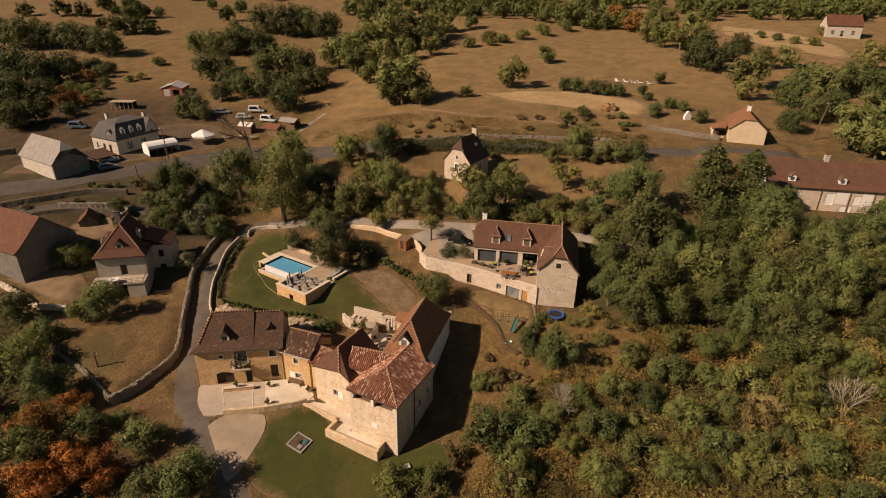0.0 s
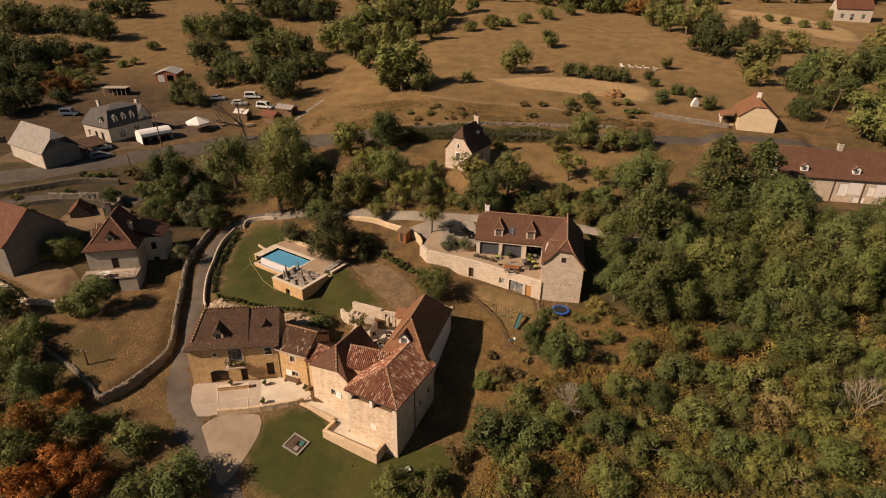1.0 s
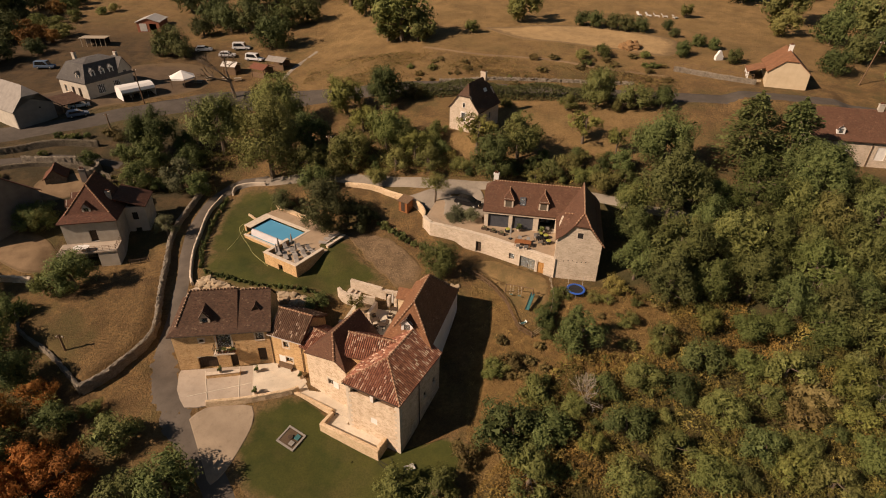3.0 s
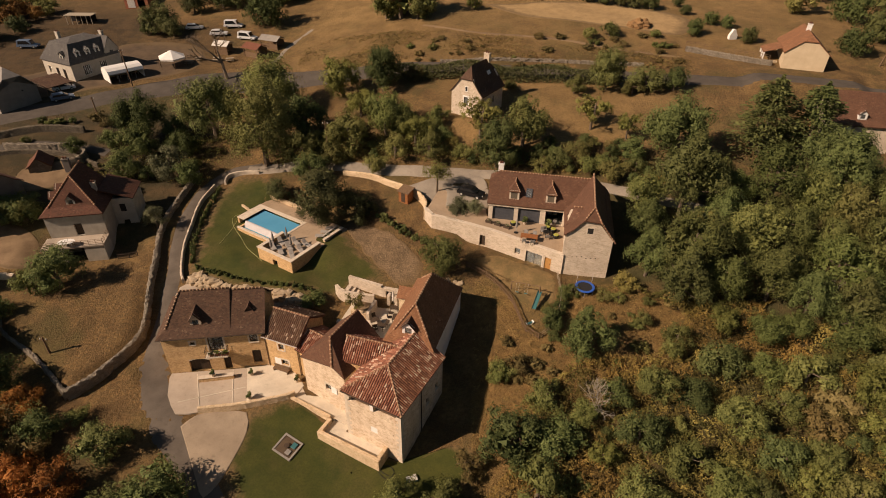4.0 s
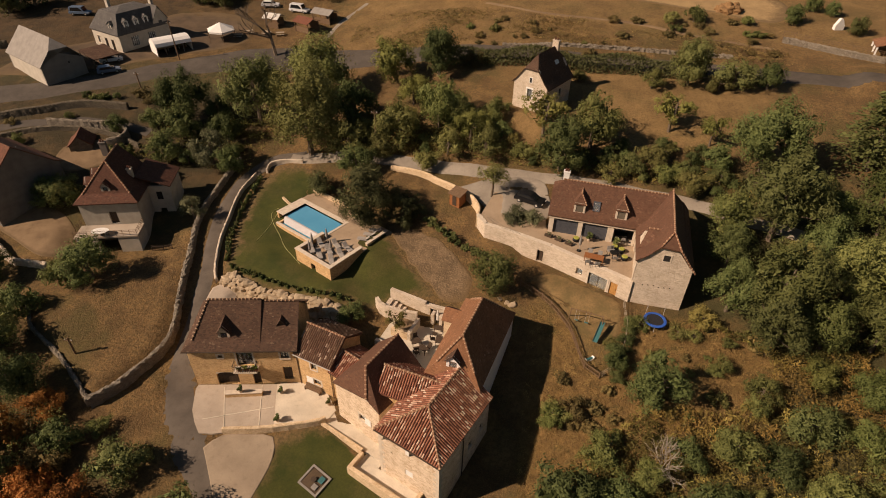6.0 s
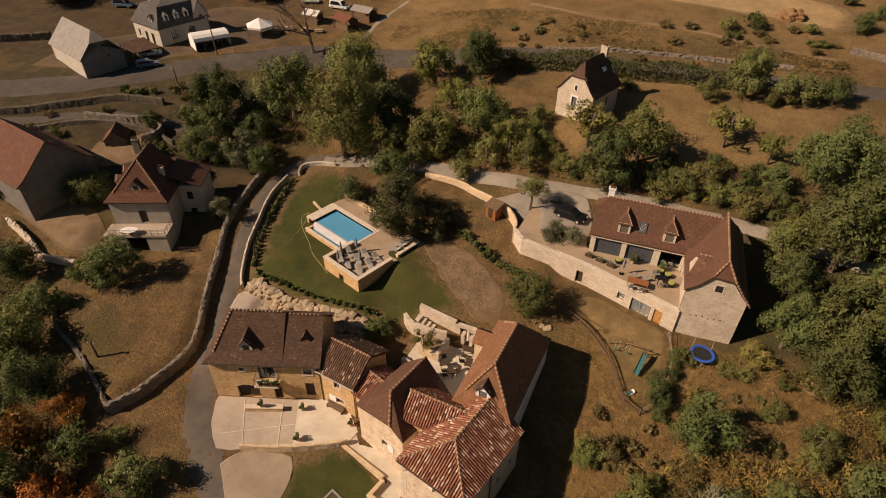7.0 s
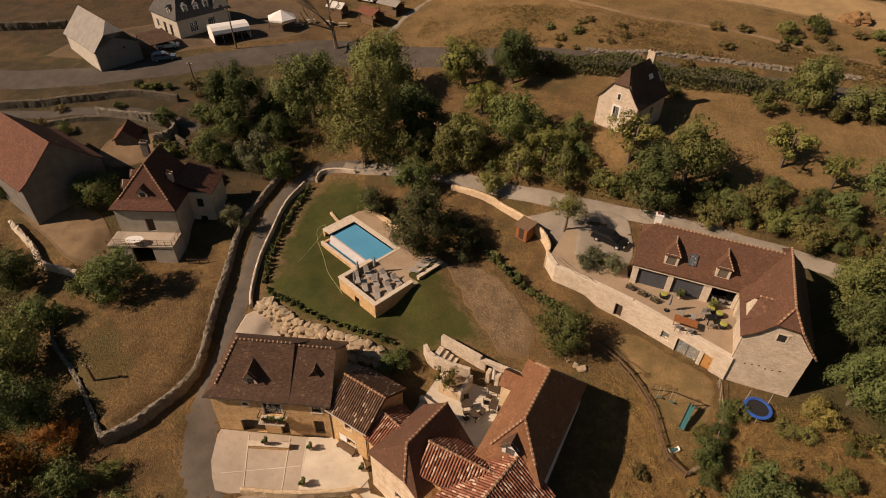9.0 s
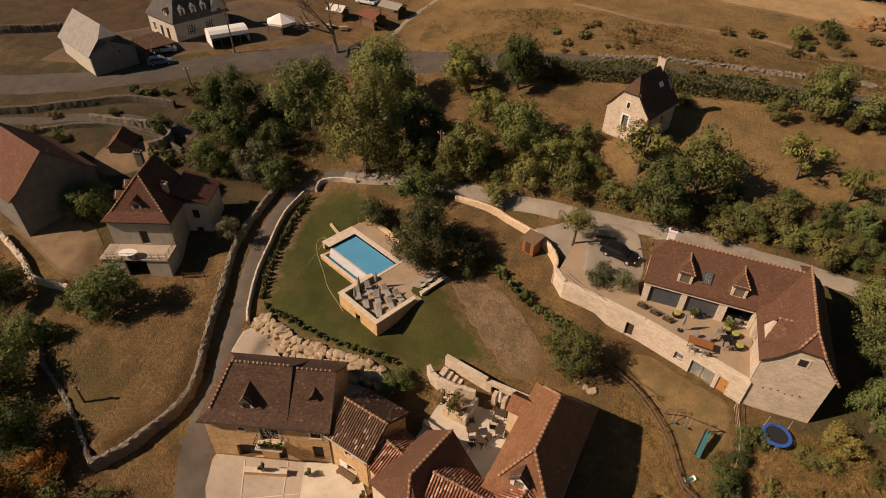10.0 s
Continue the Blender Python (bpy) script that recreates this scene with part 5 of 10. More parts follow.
def plain_roof(parent, w, d, eave, ridge, material, ends=(0, 0), axis="x", over=0.35, flare=0.55, shift=0.0, caps=True, foot=0.45):
    """Roof in two slopes or hipped, with a flared foot and ridge tiles."""
    half = (d if axis == "x" else w) / 2
    pitch = (ridge - eave) / half
    break_z = eave + pitch * flare * 0.85
    low = eave - over * pitch * foot
    faces, r = roof_rings(w, d, low, break_z, ridge, over, flare, ends, axis, shift)
    roof_part(parent, faces, material)
    if caps:
        lines = [(r[0], r[1])]
        for f in faces:
            if len(f) == 3:
                lines += [(f[0], f[2]), (f[1], f[2])]
        ridge_tiles(parent, [(Vector(a) + Vector((0, 0, 0.04)), Vector(b) + Vector((0, 0, 0.04))) for a, b in lines])
    return faces, r


def main_house():
    h = thing("farmhouse", frame_of(-36.4, 65.0, -8.4, 9.8), "long ochre stone farmhouse with dark brown tiled roof", "house")
    W, D, E, R = 12.3, 7.8, 6.3, 10.05
    s = [(2.5, 5.0, 0.05, 2.15), (3.3, 3.85, 4.6, 5.05), (5.4, 7.2, 3.3, 5.75), (6.7, 7.6, 0.05, 2.1), (10.4, 11.35, 4.35, 5.5), (10.3, 11.4, 0.75, 2.9)]
    ends = block(h, W, D, -1.5, E, M_OCHRE, {"s": s}, {"e": [(D / 2, R - 0.5)]})
    f = ends["s"]
    # garage with a segmental arch
    part("arch", prism(bmesh.new(), [(2.5, 0.002, 2.15), (5.0, 0.002, 2.15), (5.0, 0.002, 1.85), (4.4, 0.002, 2.08), (3.75, 0.002, 2.15), (3.1, 0.002, 2.08), (2.5, 0.002, 1.85)][::-1], (0, 0.3, 0)), M_DRESSED, h)
    door(h, *f, 2.5, 5.0, 0.05, 2.14, M_DARKWOOD, 0.3, 8)
    window(h, *f, 3.3, 3.85, 4.6, 5.05, surround=M_DRESSED, bars=(0, 0))
    window(h, *f, 5.4, 7.2, 3.3, 5.75, bars=(2, 0), surround=M_DRESSED, sill=False)
    door(h, *f, 6.7, 7.6, 0.05, 2.1, M_DARKWOOD, 0.2, 4)
    window(h, *f, 10.4, 11.35, 4.35, 5.5, bars=(1, 0), surround=M_DRESSED)
    door(h, *f, 10.3, 11.4, 0.75, 2.9, M_DARKWOOD, 0.25, 4)
    # balcony with an iron rail
    b = part("balcony", bevelled(boxed(5.0, 7.7, -1.1, -0.01, 3.05, 3.25), 0.03), M_DRESSED, h, "stone balcony slab")
    bm = bmesh.new()
    for x in np.linspace(5.05, 7.65, 14):
        rod(bm, (x, -1.05, 3.25), (x, -1.05, 4.2), 0.018, sides=5)
    for y in np.linspace(-1.05, -0.1, 5):
        rod(bm, (5.05, y, 3.25), (5.05, y, 4.2), 0.018, sides=5)
        rod(bm, (7.65, y, 3.25), (7.65, y, 4.2), 0.018, sides=5)
    for p, q in (((5.05, -1.05, 4.2), (7.65, -1.05, 4.2)), ((5.05, -1.05, 4.2), (5.05, -0.05, 4.2)), ((7.65, -1.05, 4.2), (7.65, -0.05, 4.2))):
        rod(bm, p, q, 0.03)
    part("railing", bm, M_IRON, b)
    # roof in two lengths with a parting wall
    faces, r = roof_rings(W, D, E - 0.25, E + 0.5, R, 0.4, 0.7, (2.3, 0))
    left = [[(min(p[0], 8.3), p[1], p[2]) for p in q] for q in faces]
    roof_part(h, left, M_BROWN)
    right = [[(max(p[0], 8.3), p[1], p[2] - 0.3 * (p[2] - E + 0.25) / (R - E)) for p in q] for q in faces[:4]]
    roof_part(h, right, M_BROWN)
    bm = prism(bmesh.new(), [(8.3, -0.3, E - 0.6), (8.3, D + 0.3, E - 0.6), (8.3, D / 2, R - 0.45)], (0.32, 0, 0))
    part("parting_wall", bm, M_BROWN, h)
    part("gutter", rod(bmesh.new(), (-0.4, -0.48, E - 0.3), (W + 0.2, -0.48, E - 0.3), 0.06), M_DARKWOOD, h)
    part("downpipe", rod(bmesh.new(), (W - 0.1, -0.1, 0.0), (W - 0.1, -0.1, E - 0.3), 0.06), M_WOOD, h, "brown rainwater downpipe")
    ridge_tiles(h, [((8.7, D / 2, R - 0.26), (12.3, D / 2, R - 0.26))], material=M_BROWN)
    ridge_tiles(h, [((2.3, D / 2, R + 0.03), (8.2, D / 2, R + 0.03)), ((0.7, 0.7, E + 0.55), (2.3, D / 2, R + 0.03))], material=M_BROWN)
    for x, key in ((5.5, 0), (6.2, 1), (6.9, 0), (7.3, 1)):
        part("flower_trough", bevelled(boxed(x, x + 0.5, -0.95, -0.65, 3.26, 3.55), 0.03), M_TERRA, b)
        verts, c = crown(40 + key, 8, 90, size=0.8)
        me = raw_mesh("balcony_plant", (verts * 0.12 + (x + 0.25, -0.8, 3.75)).tolist(), np.arange(len(verts)).reshape(-1, 3).tolist())
        part_mesh("balcony_plant", me, L_LIME if key else L_OLIVE, b)
    dormer(h, pose(4.3, 0.9, E + 0.55), 1.3, 1.0, 1.6, M_BROWN, M_PALE, 1.0, 0.2)
    dormer(h, pose(10.6, 1.9, E + 1.5), 1.0, 0.16, 0.9, M_BROWN, M_DARKWOOD, 0.75, 0.15)


def small_houses():
    # narrow house of the row
    h = thing("row_house", frame_of(-24.35, 67.05, -8.4, -18.5), "narrow ochre stone row house with barrel tile roof", "house")
    W, D, E, R = 4.8, 5.8, 5.45, 7.45
    ends = block(h, W, D, -1.5, E, M_OCHRE, {"s": [(1.9, 2.7, 3.6, 4.6), (2.0, 3.0, 1.1, 1.9)]}, {"e": [(D / 2, R - 0.25)], "w": [(D / 2, R - 0.25)]})
    window(h, *ends["s"], 1.9, 2.7, 3.6, 4.6, bars=(1, 0), surround=M_DRESSED)
    window(h, *ends["s"], 2.0, 3.0, 1.1, 1.9, bars=(1, 0), surround=M_DRESSED)
    bench = part("shutter", boxed(1.0, 1.95, -0.07, -0.02, 0.95, 2.0), M_WHITE, h, "white open shutter")
    faces, r = plain_roof(h, W, D, E, R, M_REDTILE, caps=False, flare=0.3)
    o = 0.35
    canal_slope(h, (-0.2, -o, E - 0.05), (W + 0.2, -o, E - 0.05), (-0.2, D / 2, R + 0.03), (W + 0.2, D / 2, R + 0.03), M_CANAL_DARK)
    canal_slope(h, (W + 0.2, D + o, E - 0.05), (-0.2, D + o, E - 0.05), (W + 0.2, D / 2, R + 0.03), (-0.2, D / 2, R + 0.03), M_CANAL_DARK)
    ridge_tiles(h, [((-0.2, D / 2, R + 0.1), (W + 0.2, D / 2, R + 0.1))])
    part("downpipe", rod(bmesh.new(), (W - 0.1, -0.1, 0.0), (W - 0.1, -0.1, E - 0.1), 0.06), M_WOOD, h)
    part("gutter", rod(bmesh.new(), (-0.2, -o - 0.06, E - 0.12), (W + 0.2, -o - 0.06, E - 0.12), 0.06), M_ZINC, h)
    # lower infill
    h = thing("infill_house", frame_of(-19.85, 65.6, -8.4, -29.0), "low ochre infill house with barrel tile roof", "house")
    W, D, E, R = 2.9, 4.4, 4.85, 6.1
    block(h, W, D, -1.5, E, M_OCHRE, {}, {"e": [(D / 2, R - 0.2)], "w": [(D / 2, R - 0.2)]})
    plain_roof(h, W, D, E, R, M_REDTILE, caps=False, flare=0.3)
    canal_slope(h, (-0.2, -o, E - 0.05), (W + 0.2, -o, E - 0.05), (-0.2, D / 2, R + 0.03), (W + 0.2, D / 2, R + 0.03), M_CANAL)
    canal_slope(h, (W + 0.2, D + o, E - 0.05), (-0.2, D + o, E - 0.05), (W + 0.2, D / 2, R + 0.03), (-0.2, D / 2, R + 0.03), M_CANAL)
    ridge_tiles(h, [((-0.2, D / 2, R + 0.1), (W + 0.2, D / 2, R + 0.1))])
    # gabled house with half hip
    h = thing("gabled_house", frame_of(-18.6, 63.3, -8.8, -29.0), "cream and ochre stone house with steep brown roof", "house")
    W, D, E = 6.3, 7.0, 6.2
    ends = block(h, W, D, -1.5, E, M_TOWER, {"s": [(3.3, 4.1, 2.6, 3.5)]}, {"s": [(W, E + 0.05), (4.8, 7.1)], "n": [(3.0, 9.0)]})
    window(h, *ends["s"], 3.3, 4.1, 2.6, 3.5, bars=(1, 0), surround=M_DRESSED)
    part("shutter", boxed(4.15, 5.0, -0.07, -0.02, 2.5, 3.5), M_WHITE, h, "white open shutter")
    K, L = (3.4, 1.5, 9.7), (2.9, D + 0.2, 9.5)
    roof_part(h, [[(-0.25, -0.15, 6.15), (4.8, -0.2, 7.25), K], [(-0.25, -0.15, 6.15), K, L, (-0.3, D + 0.2, 6.1)][::-1], [(4.8, -0.2, 7.25), (W + 0.25, -0.2, 6.2), (W + 0.3, D + 0.2, 6.1), L, K]], M_RUSSET, 0.15)
    ridge_tiles(h, [((K[0], K[1], K[2] + 0.05), (L[0], L[1], L[2] + 0.05)), ((4.8, -0.2, 7.3), (K[0], K[1], K[2] + 0.05))])
    # low link roof
    h = thing("link_house", frame_of(-13.5, 62.1, -8.8, -14.0), "low link building with mottled barrel tile roof", "house")
    W, D, E, R = 6.3, 4.0, 7.4, 9.0
    block(h, W, D, -1.5, E, M_OCHRE, {}, {"e": [(D / 2, R - 0.2)], "w": [(D / 2, R - 0.2)]})
    plain_roof(h, W, D, E, R, M_REDTILE, caps=False, flare=0.3)
    canal_slope(h, (-0.2, -o, E - 0.05), (W + 0.2, -o, E - 0.05), (-0.2, D / 2, R + 0.03), (W + 0.2, D / 2, R + 0.03), M_CANAL)
    canal_slope(h, (W + 0.2, D + o, E - 0.05), (-0.2, D + o, E - 0.05), (W + 0.2, D / 2, R + 0.03), (-0.2, D / 2, R + 0.03), M_CANAL)
    ridge_tiles(h, [((-0.2, D / 2, R + 0.1), (W + 0.2, D / 2, R + 0.1))])


def tower_house():
    h = thing("tower_house", frame_of(-12.54, 57.66, -9.4, -25.4), "tall cream stone house with hipped barrel tile roof", "house")
    W, D, E, R = 7.2, 9.4, 7.85, 10.1
    holes = {"s": [(0.45, 3.3, E - 1.65, E - 0.33), (3.75, 6.75, E - 1.65, E - 0.33), (1.5, 1.68, 4.9, 5.1), (3.2, 4.1, 2.7, 3.6), (6.1, 6.28, 3.6, 3.8)], "e": [(1.9, 2.0, 2.6, 3.2), (5.0, 5.6, 3.6, 4.5), (7.2, 7.8, 4.0, 5.0)]}
    ends = block(h, W, D, -1.6, E, M_TOWER, holes)
    part("shutter", boxed(3.2, 4.1, 0.03, 0.09, 2.7, 3.6), M_WHITE, h, "white closed shutter")
    for k in range(22):
        z = -1.5 + k * 0.42
        w = (0.34, 0.62)[k % 2]
        part("quoin", boxed(W - w, W + 0.03, -0.03, 0.95 - w, z, z + 0.405), M_DRESSED, h)
        part("quoin", boxed(-0.03, w, -0.03, 0.95 - w, z, z + 0.405), M_DRESSED, h)
    part("loggia_floor", boxed(0.5, 6.7, 0.47, 3.0, E - 1.9, E - 1.7), M_WOOD, h)
    # dark sheet painting the shade at the back of the loggia
    part("loggia_back", boxed(0.46, 6.74, 3.0, 3.1, E - 1.9, E - 0.1), M_INNERSHADE, h)
    part("loggia_pillar", boxed(3.31, 3.74, -0.02, 0.43, E - 1.65, E - 0.331), M_WHITEWASH, h)
    window(h, *ends["e"], 5.0, 5.6, 3.6, 4.5, bars=(1, 0))
    window(h, *ends["e"], 7.2, 7.8, 4.0, 5.0, bars=(1, 0))
    o = 0.28
    low = E - 0.1
    faces, r = roof_rings(W, D, low, E + 0.2, R, o, 0.4, (3.5, 0), "y")
    roof_part(h, faces, M_REDTILE)
    u = Vector((0, 0, 0.05))
    A, B, C, Dd = [Vector(p) + u for p in ((-o, -o, low), (W + o, -o, low), (W + o, D + 0.2, low), (-o, D + 0.2, low))]
    P, Q = Vector((W / 2, 3.5, R)) + u, Vector((W / 2, D + 0.2, R)) + u
    canal_slope(h, A, B, P, P, M_CANAL, single=M_CANAL_ONE)
    canal_slope(h, B, C, P, Q, M_CANAL)
    canal_slope(h, Dd, A, Q, P, M_CANAL)
    ridge_tiles(h, [(A, P), (B, P), (P, Q)], 0.15)
    part("gutter", rod(bmesh.new(), (-o, -o - 0.06, low - 0.1), (W + o, -o - 0.06, low - 0.1), 0.06), M_DARKWOOD, h)
    part("downpipe", rod(bmesh.new(), (W + 0.1, 4.2, -0.5), (W + 0.1, 4.2, low), 0.06), M_DARKWOOD, h)
    # steep roofed house behind it
    h = thing("barn_house", frame_of(-8.9, 64.5, -7.4, -14.5), "stone house with very steep brown hipped roof", "house")
    W, D, E, R = 5.9, 12.2, 6.9, 10.9
    block(h, W, D, -2.0, E, M_WHITEWASH)
    plain_roof(h, W, D, E, R, M_RUSSETBROWN, (2.7, 3.4), "y", 0.2, 0.9, caps=True, foot=0.3)
    dormer(h, pose(2.7, 0.75, E + 0.75), 1.5, 1.2, 1.3, M_BROWN, M_WHITEWASH, 0.8, 0.2)
    # gabled porch dormer on the courtyard side
    part("porch_roof", prism(bmesh.new(), [(-1.6, 8.0, E - 0.4), (-1.6, 10.6, E - 0.4), (-1.6, 9.3, E + 0.7)], (2.6, 0, 0)), M_RUSSETBROWN, h)
    part("porch", boxed(-1.4, -0.01, 8.3, 10.3, -0.5, E - 0.42), M_CREAM, h)


def terrace_house():
    h = thing("terrace_house", frame_of(3.6, 89.3, -1.9, -8.0), "stone country house with russet tiled roof and terrace", "house")
    F, E, R = 3.3, 6.25, 9.9
    D, t = 6.2, 0.45
    w0, w1, v0, um, GR = 11.25, 17.4, -7.4, 14.5, 10.6
    # main range: open front with pillars and a long lintel
    bays = [(0.62, 3.8, F, 5.7), (4.4, 7.6, F, 5.7), (8.4, 10.9, F, 5.7)]
    part("wall", wall(bmesh.new(), (0, 0), (11.2, 0), F - 2.5, E - 0.1, t, bays), M_DRESSED, h)
    part("wall", wall(bmesh.new(), (w1, D), (0, D), -1.0, E - 0.1, t), M_PALE, h)
    part("wall", wall(bmesh.new(), (0, D - t), (0, t), -1.0, E - 0.1, t, (), [(D - 2.2 - t, 8.5), (2.2 - t, 8.5)]), M_PALE, h)
    part("lintel", bevelled(boxed(-0.1, 11.3, -0.12, 0.3, 5.72, 6.02), 0.02), M_DRESSED, h, "long pale stone lintel")
    for u0, u1 in ((0.62, 3.8), (4.4, 7.6)):
        sh = part("roller_shutter", boxed(u0, u1, 0.28, 0.3, F + 0.02, 5.7), M_SHUTTER, h, "dark grey closed roller shutter")
        for k in range(17):
            z = F + 0.03 + k * 0.138
            part("slat", boxed(u0, u1, 0.24, 0.279, z, z + 0.128), M_SHUTTER, sh)
    part("floor", boxed(0.5, 16.8, 0.46, D - 0.46, F - 0.2, F), M_CONCRETE, h)
    # near-black sheet that paints the dark interior of the open bay
    part("room_wall", boxed(8.0, 16.8, 4.0, 4.2, F + 0.001, E - 0.2), M_INNERSHADE, h)
    # wing with a tall stone gable towards the valley
    part("wall", wall(bmesh.new(), (w0, v0), (w1, v0), -1.5, 6.35, 0.5, (), [(w1 - w0 - 0.6, 7.0), (4.15, 8.75), (2.15, 8.95), (0.2, 6.9)]), M_PALE, h)
    part("wall", wall(bmesh.new(), (w1, v0 + 0.5), (w1, D - t), -1.5, 6.2, 0.5), M_PALE, h)
    part("wall", wall(bmesh.new(), (w0, -0.01), (w0, v0 + 0.5), -1.5, 6.5, 0.5, [(1.2, 3.0, F, F + 2.0)]), M_PALE, h)
    # near-black panel paints the dark behind the gable window
    win = part("window", boxed(13.9, 14.65, v0 - 0.012, v0 + 0.03, 7.15, 8.0), M_INNERSHADE, h)
    for x0, x1, z0, z1 in ((13.75, 13.9, 7.15, 8.0), (14.65, 14.8, 7.15, 8.0), (13.75, 14.8, 8.001, 8.16), (13.75, 14.8, 7.0, 7.149)):
        part("surround", boxed(x0, x1, v0 - 0.05, v0 + 0.05, z0, z1), M_DRESSED, win)
    for k in range(6):
        # small near-black blocks paint the dark inside the holes
        part("putlog_hole", boxed(12.4 + k * 0.62, 12.56 + k * 0.62, v0 - 0.01, v0 + 0.05, 3.1 + 0.1 * (k % 3), 3.24 + 0.1 * (k % 3)), M_INNERSHADE, h)
    part("downpipe", rod(bmesh.new(), (w0 - 0.1, v0 + 0.06, 0.0), (w0 - 0.1, v0 + 0.06, 6.5), 0.07), M_DRESSED, h)
    A0, A1, A2 = (w0 - 0.3, v0 - 0.25, 6.75), (w0 + 0.8, v0 - 0.25, 7.65), (13.3, v0 - 0.25, 9.2)
    B0, B1, B2 = (w1 + 0.3, v0 - 0.25, 6.2), (w1 - 0.55, v0 - 0.25, 7.25), (15.5, v0 - 0.25, 9.05)
    K, L = (um, -6.1, 10.45), (um + 0.1, 3.4, GR)
    roof_part(h, [[A0, A1, (w0 + 0.8, 0.4, 7.3), (w0 - 0.3, 0.4, 6.2)], [A1, A2, K, L, (w0 + 0.8, 0.4, 7.3)], [A2, B2, K], [B0, B1, (w1 - 0.55, D + 0.3, 7.25), (w1 + 0.3, D + 0.3, 6.2)][::-1], [B1, B2, K, L, (um + 0.1, D + 0.3, 8.4), (w1 - 0.55, D + 0.3, 7.25)][::-1]], M_RUSSET)
    # roof of the main range, hipped at the top of its end
    m = D / 2
    H0, H1 = (-0.25, 2.1, 8.8), (-0.25, D - 2.1, 8.8)
    roof_part(h, [[(-0.25, -0.22, E - 0.08), (w0 + 0.2, -0.22, E - 0.08), (um, m, R), (1.0, m, R), H0], [(um + 0.2, D + 0.5, E - 0.1), (-0.25, D + 0.5, E - 0.1), H1, (1.0, m, R), (um + 0.2, m, R)], [H1, H0, (1.0, m, R)]], M_RUSSET, 0.15)
    # small cross gable over the terrace door
    part("cross_gable", prism(bmesh.new(), [(w0 + 0.1, -2.5, 6.5), (w0 + 0.1, -5.1, 6.9), (w0 + 0.35, -3.8, 8.55)], (0.3, 0, 0)), M_PALE, h)
    roof_part(h, [[(w0 - 0.1, -2.3, 6.55), (w0 + 0.75, -3.8, 8.95), (13.9, -3.8, 9.0), (13.0, -2.3, 7.9)], [(w0 - 0.1, -5.3, 6.9), (w0 + 0.75, -3.8, 8.95), (13.9, -3.8, 9.0), (13.0, -5.3, 8.3)][::-1]], M_RUSSET, 0.1, "cross_roof")
    up = Vector((0, 0, 0.06))
    for a, b in (((1.0, m, R), (um, m, R)), (L, K), (K, B2), (B2, B1), (B1, B0), (K, A2), ((w0 + 0.75, -3.8, 8.95), (13.9, -3.8, 9.0))):
        ridge_tiles(h, [(Vector(a) + up, Vector(b) + up)], 0.12, 0.4)
    pitch = (R - E) / m
    for u in (3.6, 8.9):
        dormer(h, pose(u, 0.4, E + 0.45 * pitch), 1.45, 1.5, 1.4, M_RUSSET, M_DRESSED, 1.0, 0.1, 0.66, M_GLASSDIM, hip=0.9)
    tilt = math.degrees(math.atan(pitch))
    rw = part("roof_window", boxed(-0.36, 0.36, -0.55, 0.55, 0.04, 0.09, m=pose(5.7, 1.15, E + 1.15 * pitch + 0.1, tilt)), M_GLASS, h)
    for x0, x1, y0, y1 in ((-0.45, -0.361, -0.65, 0.65), (0.361, 0.45, -0.65, 0.65), (-0.36, 0.36, 0.551, 0.65), (-0.36, 0.36, -0.65, -0.551)):
        part("roof_window_frame", boxed(x0, x1, y0, y1, 0.0, 0.14, m=pose(5.7, 1.15, E + 1.15 * pitch + 0.1, tilt)), M_SHUTTER, rw)
    chimney(h, 1.2, m + 0.3, R - 0.6, R + 1.0, 0.75, 0.6, M_WHITE)


def terrace_walls():
    """The terrace before the house: retaining wall with doors and windows, paved floor."""
    tw = thing("terrace", frame_of(0, 0, -1.9, 0), "paved terrace on a curved cream stone retaining wall", "terrace", kind="structure")
    W = [(-6.2, 91.8), (-4.9, 89.7), (-0.5, 88.0), (4.0, 86.0), (13.75, 80.2)]
    top = 3.3
    for k, (a, b) in enumerate(zip(W, W[1:])):
        low = -1.2
        holes = []
        if k == 2:
            holes = [(3.2, 4.1, 0.25, 2.1)]
        if k == 3:
            holes = [(4.0, 4.9, 0.9, 1.9), (5.8, 8.3, 0.1, 2.1), (8.7, 9.7, 0.05, 2.1)]
        part("wall", wall(bmesh.new(), a, b, low, top, 0.5, holes), M_PALE, tw)
        if k == 2:
            door(tw, a, b, 3.2, 4.1, 0.25, 2.1, M_DARKWOOD, 0.3)
        if k == 3:
            window(tw, a, b, 4.0, 4.9, 0.9, 1.9, bars=(0, 0), frame_mat=M_WOOD)
            window(tw, a, b, 5.8, 8.3, 0.1, 2.1, bars=(1, 0), sill=False, surround=M_DRESSED)
            door(tw, a, b, 8.7, 9.7, 0.05, 2.1, M_OAK, 0.15)
        n = Vector((b[1] - a[1], a[0] - b[0], 0)).normalized()
        part("coping", bevelled(prism(bmesh.new(), [(Vector((*a, top + 0.002)) + n * 0.08), (Vector((*b, top + 0.002)) + n * 0.08), (Vector((*b, top + 0.002)) - n * 0.55), (Vector((*a, top + 0.002)) - n * 0.55)], (0, 0, 0.12)), 0.02), M_DRESSED, tw)
    floor = [(-5.6, 92.0), (-4.4, 90.2), (-0.2, 88.5), (4.3, 86.5), (13.9, 80.75), (15.0, 87.6), (3.5, 90.0), (3.0, 98.0), (-4.0, 98.5)]
    part("paving", prism(bmesh.new(), [(x, y, 3.31) for x, y in floor], (0, 0, 0.06)), M_DECK, tw, "sand-coloured terrace paving")


